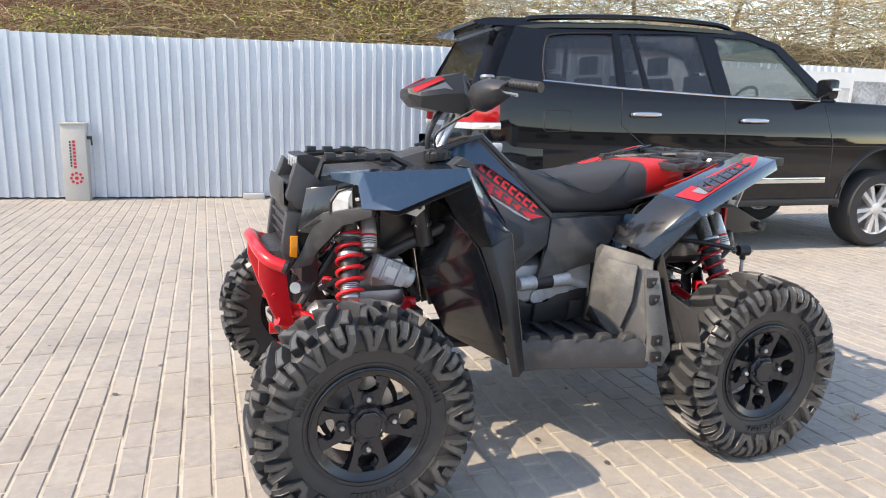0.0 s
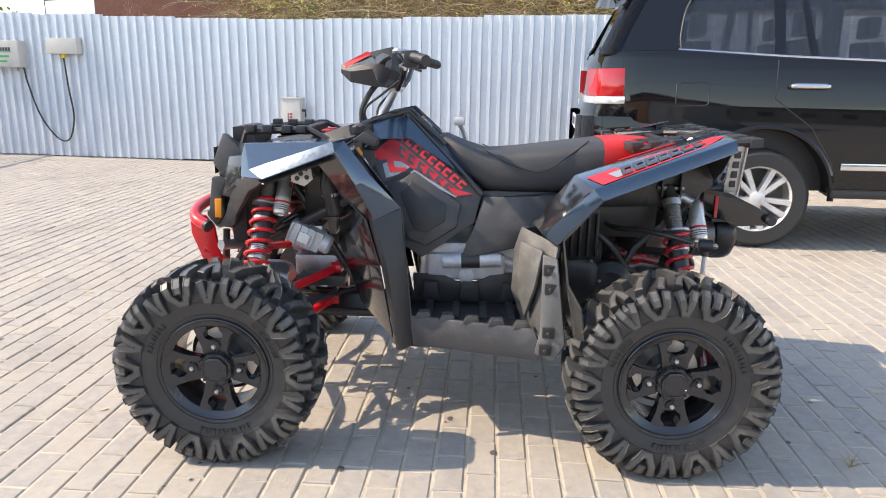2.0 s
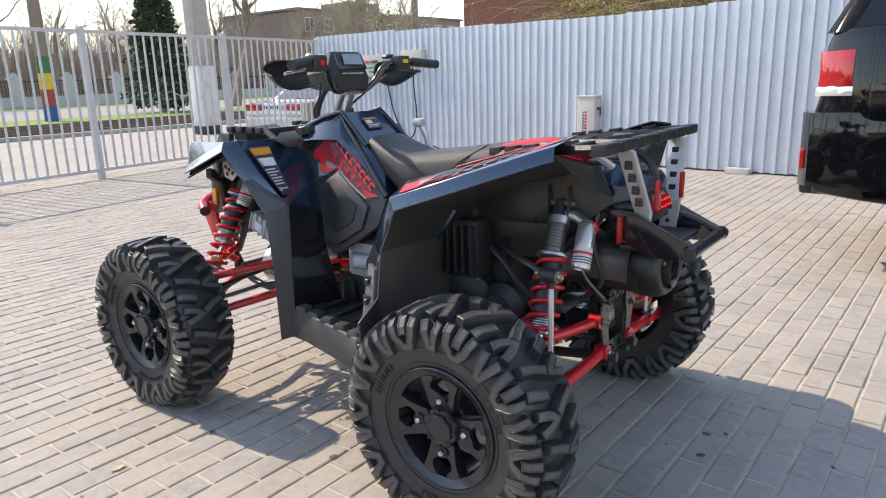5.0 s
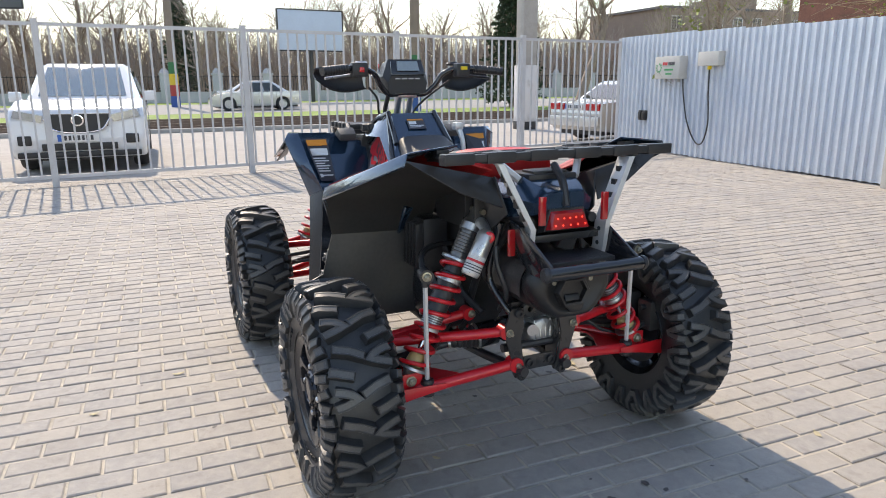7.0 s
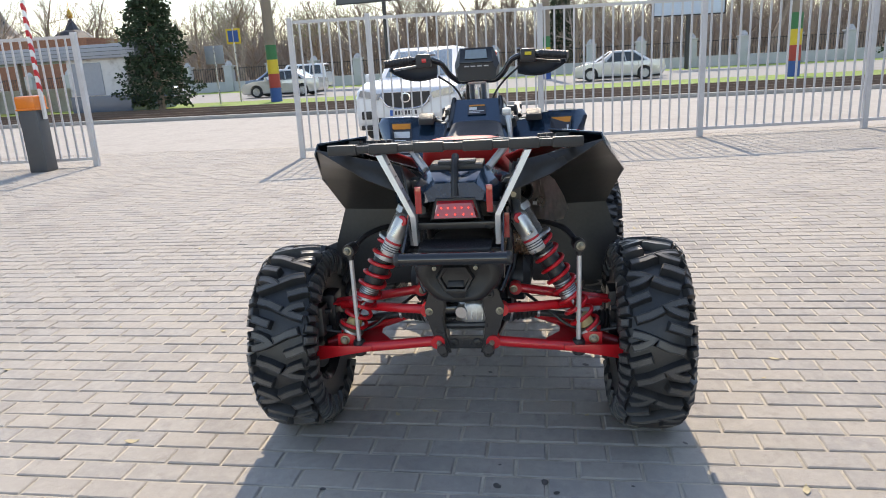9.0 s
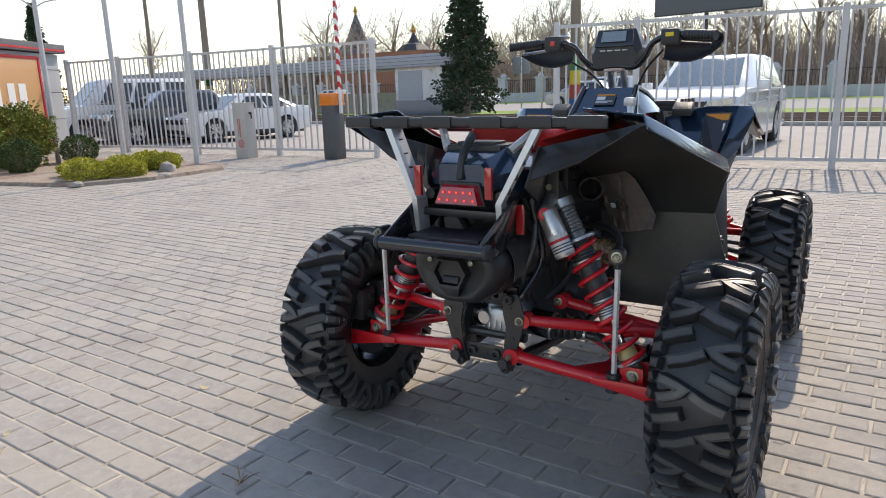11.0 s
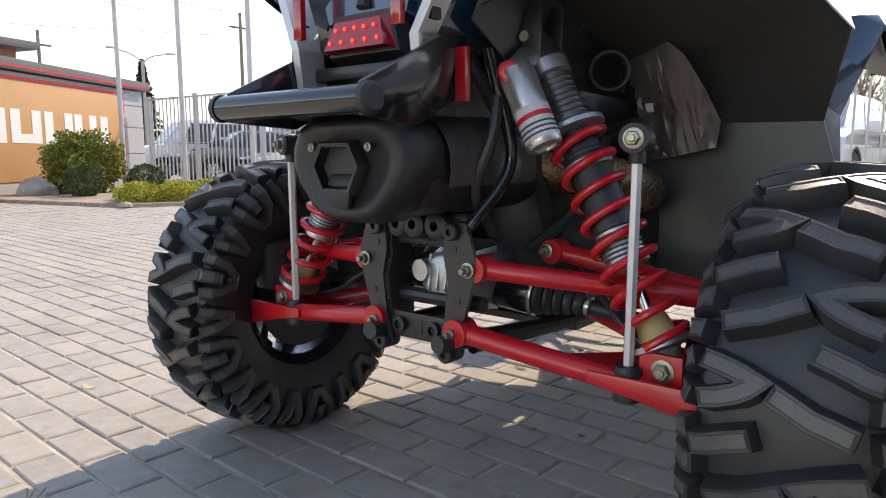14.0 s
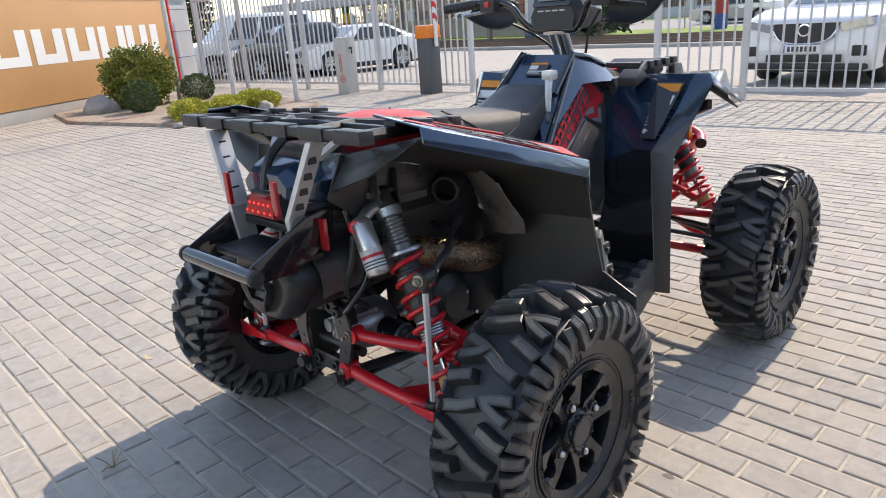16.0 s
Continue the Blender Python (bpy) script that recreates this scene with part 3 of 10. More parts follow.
def shrub(name, label, x, y, rx, rz, mat, count, size, seed, lumps=0.25, low=0.0, stretch=1.0):
    t = thing(name, label, "shrub", pose(x, y, 0.02))
    bm = bmesh.new()
    rng = random.Random(seed)
    for k in range(9):
        a = k * 2.4
        tube(bm, [(0, 0, 0), (0.3 * rx * math.cos(a), 0.3 * rx * math.sin(a), rz * 0.6), (0.7 * rx * math.cos(a), 0.7 * rx * math.sin(a), rz * rng.uniform(0.9, 1.6))], [0.02, 0.012, 0.004], 5)
    part("stems", bm, BRANCH, t)

    def place(r):
        while True:
            q = Vector((r.uniform(-1, 1), r.uniform(-1, 1), r.uniform(-1, 1)))
            k = q.length
            if 0.2 < k < 1:
                break
        q = q / k * (k ** 0.35)
        bump = 1 + lumps * noise.noise(q * 2.3 + Vector((seed, 0, 0))) + lumps * 0.6 * noise.noise(q * 5 + Vector((seed, 3, 0)))
        p = Vector((q.x * rx * bump * stretch, q.y * rx * bump, rz + q.z * rz * bump))
        return (p, q) if p.z > low else (Vector((p.x, p.y, abs(p.z) + low)), q)
    part("foliage", leaf_cloud(count, place, size, seed), mat, t, smooth=0)
    return t


# bark lightened to put the far trees' haze into the colour
BRANCH = material("dry brown bark", (0.28, 0.22, 0.175), 0.9, vary=0.3, scale=6, fine=60)
shrub("conifer_shrub", "round golden-green conifer shrub in the bark bed", -3.30, -11.95, 0.57, 0.52, CONIFER, 15000, 0.050, 3, 0.55)
shrub("boxwood", "small clipped dark green boxwood ball", -2.83, -10.85, 0.29, 0.28, BOXWOOD, 5000, 0.030, 5, 0.10)
shrub("boxwood", "small clipped dark green boxwood ball", -4.25, -11.65, 0.32, 0.26, BOXWOOD, 5000, 0.030, 6, 0.10)
for i, (x, y, r) in enumerate(((-2.75, -8.75, 0.36), (-3.20, -8.55, 0.33), (-3.55, -9.05, 0.35), (-2.95, -9.3, 0.33), (-4.05, -8.85, 0.30), (-4.15, -9.4, 0.28))):
    shrub("golden_shrub", "low yellow-green feathery shrub", x, y, r * 0.9, 0.14, GOLD, 3600, 0.032, 20 + i, 0.3)


def boulder(x, y, rx, ry, rz, seed, label):
    bm = bmesh.new()
    bmesh.ops.create_icosphere(bm, subdivisions=4, radius=1)
    for v in bm.verts:
        k = 1 + 0.22 * noise.noise(v.co * 1.6 + Vector((seed, 0, 0))) + 0.07 * noise.noise(v.co * 5 + Vector((seed, 1, 0)))
        v.co = Vector((v.co.x * rx * k, v.co.y * ry * k, max(-0.25, v.co.z) * rz * k + 0.2 * rz))
    solo("boulder", bm, STONE, label, "boulder", pose(x, y, 0.02, 0, 0, seed * 40), smooth=50)


boulder(-2.42, -11.75, 0.34, 0.28, 0.26, 1, "grey weathered boulder in the bark bed")
boulder(-3.85, -8.45, 0.16, 0.12, 0.15, 2, "pale pointed rock at the bed's edge")
boulder(-2.35, -8.35, 0.10, 0.08, 0.05, 3, "small flat edging stone")
boulder(-3.5, -8.05, 0.10, 0.08, 0.05, 4, "small flat edging stone")
for x, y in ((-4.73, -8.90), (-4.38, -10.45), (-4.02, -12.0)):
    t = thing("flag_pole", "tall slim grey steel flag pole", "flag pole", pose(x, y, 0.02), group="flag poles")
    bm = bmesh.new()
    tube(bm, [(0, 0, 0), (0, 0, 4), (0, 0, 8)], [0.045, 0.04, 0.03], 14)
    part("mast", bm, GATEPAINT, t)
    part("base_plate", boxes((-0.11, -0.11, 0, 0.11, 0.11, 0.02), bevel=0.004), GATEPAINT, t)

# ---- showroom wall with its orange sign ----
WALL = material("light grey cladding", (0.42, 0.43, 0.45), 0.55, vary=0.06, scale=2, fine=40)
SIGN = material("orange-brown sign film", (0.50, 0.27, 0.115), 0.45, vary=0.06, scale=1.5, fine=30)
ROOFING = material("dark roof edge", (0.10, 0.10, 0.11), 0.6, vary=0.1)
BASE = material("grey plinth render", (0.35, 0.34, 0.33), 0.9, vary=0.12, scale=4, fine=60)
BX, BY, BANG = -6.15, -15.55, math.degrees(math.atan2(3.15, 4.7))
bl = thing("showroom", "low showroom wall clad in grey with an orange sign", "building", pose(BX, BY, 0, 0, 0, BANG), kind="")
part("wall", boxes((0, -4.0, 0, 11.0, 0, 2.20)), WALL, bl)
part("plinth", boxes((-0.02, -4.0, 0, 11.0, 0.03, 0.22), bevel=0.006), BASE, bl)
part("roof_edge", boxes((-0.12, -4.1, 2.22, 11.1, 0.14, 2.42), bevel=0.01), ROOFING, bl)
part("red_line", boxes((-0.13, 0.14, 2.26, 11.1, 0.146, 2.30)), RED_DECAL, bl)
for z in (0.75, 1.35, 1.85):
    part("cladding_joint", boxes((0.0, 0.0, z, 0.85, 0.004, z + 0.012)), DARK_STEEL, bl)
sign = part("sign_panel", boxes((0.92, 0.004, 0.23, 9.5, 0.045, 2.06), bevel=0.006), SIGN, bl, "orange-brown sign panel with large white block marks")
part("sign_frame", boxes((0.86, 0.0, 0.22, 0.92, 0.06, 2.12), (0.86, 0.0, 2.06, 9.56, 0.06, 2.12)), RED_DECAL, sign)
for u0, u1 in ((1.50, 1.76), (1.90, 2.62), (2.68, 3.50), (3.60, 4.38), (4.50, 5.26), (5.40, 6.28)):   # block marks in place of the brand's letters
    bm = bmesh.new()
    for x0, x1, z0, z1 in ([(u0, u1, 0.93, 1.54)] if u1 - u0 < 0.3 else [(u0, u0 + 0.24, 0.93, 1.54), (u1 - 0.24, u1, 0.93, 1.54), (u0 + 0.24, u1 - 0.24, 0.93, 1.10)]):
        box(bm, x0, 0.045, z0, x1, 0.052, z1)
    part("block_mark", bm, WHITE, sign, smooth=0)
bm = bmesh.new()
lathe(bm, [(0.44, 0), (0.44, 0.006), (0.38, 0.006), (0.38, 0)], 28, along((7.05, 0.046, 1.22), (7.05, 1, 1.22)), close=True)
part("round_mark", bm, WHITE, sign)

bh = thing("brick_house", "brick house with a dark overhanging roof beyond the showroom", "house", pose(-6.6, -25.0, 0, 0, 0, 20))
BRICK = material("old red brick", (0.30, 0.14, 0.09), 0.9, vary=0.25, scale=5, fine=25, bump=0.6, bump_scale=25)
part("wall", boxes((0, -6, 0, 9, 0, 4.2)), BRICK, bh)
part("roof", boxes((-0.5, -6.5, 4.2, 9.5, 0.5, 4.45), bevel=0.02), ROOFING, bh)

# ---- unseen low buildings, added to darken the horizon band in the car's reflections ----
REFLECTED_WALL = material("weathered plaster", (0.42, 0.37, 0.32), 0.9, vary=0.2, scale=0.8, fine=12, dirt=(0.11, 0.09, 0.08), dirt_amount=0.5, dirt_scale=0.4)
REFLECTED_ROOF = material("dull roofing sheet", (0.13, 0.115, 0.105), 0.7, vary=0.2, scale=0.7, fine=10)
REFLECTED_PANE = material("dark panes of reflected buildings", (0.02, 0.024, 0.028), 0.15, vary=0.2)


def workshop(x, y, w, d, h, ridge):
    hut = thing("workshop", "unseen low pitched-roof building, added for reflections", "building", pose(x, y, 0), "workshops")
    part("wall", boxes((-w / 2, -d / 2, -0.05, w / 2, d / 2, h)), REFLECTED_WALL, hut, smooth=0)
    bm = bmesh.new()
    prism(bm, [(-w / 2 - 0.4, h), (w / 2 + 0.4, h), (w / 2 - 1.5, h + ridge), (-w / 2 + 1.5, h + ridge)], -d / 2 - 0.4, d / 2 + 0.4)
    part("roof", bm, REFLECTED_ROOF, hut, smooth=0)
    n = max(2, int(w / 3.2))
    for k in range(n):
        u = -w / 2 + (k + 0.5) * w / n
        part("window", boxes((u - 0.7, d / 2 - 0.02, 1.1, u + 0.7, d / 2 + 0.03, h - 0.6), bevel=0.01), REFLECTED_PANE, hut, smooth=0)


for _x, _y, _w, _d, _h, _r in ((14.0, -34.0, 22.0, 8.0, 2.6, 1.2), (38.0, -36.0, 18.0, 9.0, 3.2, 1.4), (62.0, -34.0, 20.0, 9.0, 2.8, 1.4)):
    workshop(_x, _y, _w, _d, _h, _r)

# ---- parked cars ----
CAR_BLACK = material("black car paint", (0.0045, 0.0048, 0.0065), 0.045, vary=0.1, scale=2, fine=200, spec=0.55, rough_vary=0.02)
CAR_WHITE = material("white car paint", (0.72, 0.73, 0.74), 0.2, vary=0.03, scale=2, fine=50, coat=0.8, rough_vary=0.05)
CAR_SILVER = material("pale silver car paint", (0.58, 0.57, 0.54), 0.25, metal=0.35, vary=0.05, scale=2, fine=80, coat=0.8, rough_vary=0.05)
CAR_DARK = material("dark grey car paint", (0.05, 0.055, 0.065), 0.15, metal=0.3, vary=0.05, coat=1.0, rough_vary=0.03)
CAR_BLUE = material("blue-grey car paint", (0.09, 0.13, 0.20), 0.18, metal=0.3, vary=0.05, coat=1.0, rough_vary=0.03)
PANE = glass("car window", (0.03, 0.035, 0.035), 0.86)
CHROME = material("chrome", (0.75, 0.75, 0.76), 0.08, metal=1.0, vary=0.03, rough_vary=0.04)
TRIM = material("black car trim", (0.02, 0.02, 0.022), 0.45, vary=0.1)
CAR_TYRE = material("car tyre", (0.03, 0.03, 0.031), 0.7, vary=0.15, fine=150)
PLATE_BLUE = material("plate blue", (0.02, 0.12, 0.45), 0.4, vary=0.02)
INTERIOR = material("dark car interior", (0.035, 0.035, 0.038), 0.8, vary=0.1)


def car_wheel(r, w, style):
    bm = bmesh.new()
    lathe(bm, [(r * 0.66, -w / 2), (r * 0.9, -w * 0.52), (r * 0.98, -w * 0.38), (r, 0), (r * 0.98, w * 0.38), (r * 0.9, w * 0.52), (r * 0.66, w / 2), (r * 0.62, 0)], 40, close=True)
    tyre = finish(bm, CAR_TYRE, "tyre", 40)
    bm = bmesh.new()
    lathe(bm, [(r * 0.66, w * 0.46), (r * 0.62, w * 0.40), (r * 0.60, -w * 0.4), (r * 0.64, -w * 0.4)], 40, close=True)
    lathe(bm, [(r * 0.60, -w * 0.1), (r * 0.10, -w * 0.1), (r * 0.10, -w * 0.12)], 24)
    lathe(bm, [(r * 0.15, 0), (r * 0.15, w * 0.44), (r * 0.10, w * 0.48)], 20)
    n = 10 if style == "ten" else 5
    for k in range(n):
        a = 2 * math.pi * k / n + (0.10 if k % 2 else -0.10) * (style == "ten")
        m = Matrix.Rotation(a, 4, "Z")
        hw = r * (0.055 if style == "ten" else 0.10)
        v = [bm.verts.new(m @ Vector(p)) for p in ((r * 0.12, -hw * 0.8, w * 0.40), (r * 0.64, -hw, w * 0.44), (r * 0.64, hw, w * 0.44), (r * 0.12, hw * 0.8, w * 0.40), (r * 0.12, -hw, w * 0.22), (r * 0.64, -hw * 1.3, w * 0.26), (r * 0.64, hw * 1.3, w * 0.26), (r * 0.12, hw, w * 0.22))]
        for f in ((0, 1, 2, 3), (4, 7, 6, 5), (0, 4, 5, 1), (2, 6, 7, 3), (1, 5, 6, 2), (0, 3, 7, 4)):
            bm.faces.new([v[i] for i in f])
    rim = finish(bm, SILVER, "rim", 30)
    return tyre, rim


def arc(cx, cz, r, a0, a1, n=12):
    return [(cx + r * math.cos(radians(a0 + (a1 - a0) * i / n)), cz + r * math.sin(radians(a0 + (a1 - a0) * i / n))) for i in range(n + 1)]


def crown(z, top, amount):
    """How far a car's flank draws in above and below its widest line."""
    mid = 0.66 * top
    return 1 - amount * ((z - mid) / (top - mid)) ** 2 if z > mid else 1 - 0.8 * amount * ((mid - z) / mid) ** 2


def layered(outline, layers, mat, name, parent, label="", amount=0.02):
    """An outline in (x, z) stacked at several y with its own shrink, for a bulging car side; mirrored."""
    cx, cz = sum(p[0] for p in outline) / len(outline), 0.75
    bm = bmesh.new()
    rings = [[bm.verts.new((cx + (x - cx) * kx, y, cz + (z - cz) * kz)) for x, z in outline] for y, kx, kz in layers]
    n = len(outline)
    for a, b in zip(rings, rings[1:]):
        for i in range(n):
            bm.faces.new((a[i], a[(i + 1) % n], b[(i + 1) % n], b[i]))
    bm.faces.new(rings[0][::-1]), bm.faces.new(rings[-1])
    top = max(z for _, z in outline)
    for k in range(1, 12):
        bmesh.ops.bisect_plane(bm, geom=bm.verts[:] + bm.edges[:] + bm.faces[:], plane_co=(0, 0, top * (0.30 + 0.06 * k)), plane_no=(0, 0, 1))
    for v in bm.verts:
        v.co.y *= crown(v.co.z, top, amount)
    return part(name, bm, mat, parent, label, smooth=40)


def make_car(name, label, m, paint, length, width, belt, height, axles, wheel_r, hood, deck, cabin, style="five", clear=0.22, panes=3, group="", van=False, trim=CHROME, mirrors=True):
    """A car, front towards -x. hood: (z at nose, z at windscreen foot); deck: z of the tail's top; cabin: x of windscreen foot, roof start, roof end, rear window foot."""
    car = thing(name, label, "car", m, group)
    f, r = axles
    wr = wheel_r * 1.14
    w = width / 2
    wx0, wx1, wx2, wx3 = cabin
    outline = [(0.02, clear + 0.12), (0.10, clear)] + [(f - wr, clear)] + arc(f, wheel_r, wr, 180, 0)[1:-1] + [(f + wr, clear)] + [(r - wr, clear)] + arc(r, wheel_r, wr, 180, 0)[1:-1] + [(r + wr, clear)] + [(length - 0.10, clear + 0.06), (length - 0.02, clear + 0.20), (length, belt * 0.72), (length - 0.04, deck - 0.03), (wx3 + 0.02, deck + 0.005), (wx3 - 0.05, belt), (wx0, hood[1]), (wx0 - 0.5 * (wx0 - 0.15), (hood[0] + hood[1]) / 2 + 0.05), (0.16, hood[0]), (0.03, hood[0] - 0.14), (0.0, 0.5)]
    layered(outline, [(-w, 0.985, 0.95), (-w * 0.985, 0.993, 0.98), (-w * 0.95, 1.0, 0.995), (-w * 0.90, 1.0, 1.0), (-w * 0.6, 1.0, 1.0), (w * 0.6, 1.0, 1.0), (w * 0.90, 1.0, 1.0), (w * 0.95, 1.0, 0.995), (w * 0.985, 0.993, 0.98), (w, 0.985, 0.95)], paint, "body", car)
    part("underside", boxes((0.25, -w * 0.8, clear - 0.04, length - 0.2, w * 0.8, clear + 0.05)), TRIM, car)
    part("wheel_well", boxes((f - wr * 0.9, -w * 0.78, clear, f + wr * 0.9, w * 0.78, wheel_r + wr * 0.95), (r - wr * 0.9, -w * 0.78, clear, r + wr * 0.9, w * 0.78, wheel_r + wr * 0.95)), TRIM, car)
    # cabin
    b, t, wt = w * 0.95, height, w * 0.76
    zb = belt - 0.02
    lo = [(wx0, hood[1] - 0.01), (wx3, deck - 0.01)]
    ring_lo = [(wx0, -b * 0.86, lo[0][1]), (wx0 + 0.30, -b, zb), (wx3 - 0.15, -b, zb), (wx3, -b * 0.86, lo[1][1]), (wx3, b * 0.86, lo[1][1]), (wx3 - 0.15, b, zb), (wx0 + 0.30, b, zb), (wx0, b * 0.86, lo[0][1])]
    ring_hi = [(wx1, -wt * 0.9, t - 0.04), (wx1 + 0.12, -wt, t - 0.05), (wx2 - 0.12, -wt, t - 0.05), (wx2, -wt * 0.9, t - 0.05), (wx2, wt * 0.9, t - 0.05), (wx2 - 0.12, wt, t - 0.05), (wx1 + 0.12, wt, t - 0.05), (wx1, wt * 0.9, t - 0.04)]
    ring_top = [(p[0] + (0.10 if p[0] < (wx1 + wx2) / 2 else -0.10), p[1] * 0.86, t) for p in ring_hi]
    part("cabin", loft([ring_lo, ring_hi, ring_top]), paint, car, smooth=50)
    P = [Vector(p) for p in ring_lo]
    Q = [Vector(p) for p in ring_hi]

    def quad(a, b_, c, d, u0, u1, v0, v1, off):
        pt = lambda u, v: a.lerp(b_, u).lerp(d.lerp(c, u), v)
        n = (b_ - a).cross(d - a).normalized()
        mid = (a + b_ + c + d) / 4
        if n.dot(mid - Vector((length / 2, 0, 0.8))) < 0:
            n = -n
        return [pt(u0, v0) + n * off, pt(u1, v0) + n * off, pt(u1, v1) + n * off, pt(u0, v1) + n * off]

    def pane(nm, q, mat, th=0.004):
        bm = bmesh.new()
        n = (q[1] - q[0]).cross(q[3] - q[0]).normalized() * th
        a = [bm.verts.new(p) for p in q]
        c = [bm.verts.new(p + n) for p in q]
        bm.faces.new(a), bm.faces.new(c[::-1])
        for i in range(4):
            bm.faces.new((a[i], a[(i + 1) % 4], c[(i + 1) % 4], c[i]))
        return part(nm, bm, mat, car, smooth=0)
    pane("windscreen", quad(P[7], P[0], Q[0], Q[7], 0.06, 0.94, 0.08, 0.94, 0.008), PANE)
    pane("rear_window", quad(P[3], P[4], Q[4], Q[3], 0.08, 0.92, 0.12, 0.90, 0.008), PANE)
    for s in (0, 1):
        A, B, C, D = (P[1], P[2], Q[2], Q[1]) if s == 0 else (P[6], P[5], Q[5], Q[6])
        cuts = [i / panes for i in range(panes + 1)]
        for u0, u1 in zip(cuts, cuts[1:]):
            pane("side_window", quad(A, B, C, D, u0 + 0.02 + (0.02 if u0 == 0 else 0), u1 - 0.015 - (0.03 if u1 == 1 else 0), 0.07, 0.90, 0.008), PANE)
        q = quad(A, B, C, D, 0.02, 0.98, 0.0, 0.045, 0.012)
        pane("belt_trim", q, trim)
        y = (-1 if s == 0 else 1) * w
        for k, u in enumerate((0.36, 0.68)):
            xh = wx0 + (wx3 - wx0) * u + 0.12
            part("door_handle", boxes((xh - 0.11, y * 0.975 - 0.02, belt - 0.17, xh + 0.11, y * 0.975 + 0.02, belt - 0.135), bevel=0.008), trim if trim is CHROME else paint, car)
            xs = wx0 + (wx3 - wx0) * (0.43 + 0.33 * k)
            part("door_seam", boxes((xs, y * 0.995 - 0.004, clear + 0.14, xs + 0.010, y * 0.995 + 0.004, belt - 0.04)), TRIM, car)
        if mirrors:
            part("mirror", boxes((wx0 + 0.22, y * 1.0, belt - 0.01, wx0 + 0.36, y * 1.20, belt + 0.15), bevel=0.03), paint, car)
        part("sill", boxes((f + wr, y * 0.97 - 0.02, clear - 0.02, r - wr, y * 0.97 + 0.02, clear + 0.10), bevel=0.01), TRIM, car)
    tyre, rim = car_wheel(wheel_r, 0.22, style)
    for x in axles:
        for s in (-1, 1):
            o = new("wheel", tyre)
            o.parent, o.matrix_basis = car, pose(x, s * (w - 0.115), wheel_r, -90 if s > 0 else 90, 0, 0)
            q = new("rim", rim)
            q.parent = o
    return car, w


def plate(parent, x, z, face, w=0.26):
    """A number plate whose signs are plain bars."""
    p = part("number_plate", boxes((x - 0.006, -w, z - 0.056, x + 0.006, w, z + 0.056), bevel=0.003), WHITE, parent)
    xx = x + 0.008 * face
    part("plate_bars", boxes(*[(xx - 0.002, -w * 0.72 + 0.058 * k, z - 0.035, xx + 0.002, -w * 0.72 + 0.058 * k + 0.036, z + 0.035) for k in range(7)]), DARK_DECAL, p)
    part("plate_edge", boxes((xx - 0.002, -w * 0.97 * face - 0.02, z - 0.05, xx + 0.002, -w * 0.97 * face + 0.03, z + 0.05)), PLATE_BLUE, p)


HEADLAMP = material("grey headlamp glass", (0.30, 0.32, 0.34), 0.12, metal=0.2, vary=0.2, scale=12, coat=0.8)
PANE_TINT = glass("tinted side glass", (0.030, 0.036, 0.048), 0.45)
PANE_FRONT = glass("front door glass", (0.10, 0.15, 0.14), 0.30)
SEAT_CLOTH = material("dark seat leather", (0.03, 0.03, 0.032), 0.5, vary=0.1)


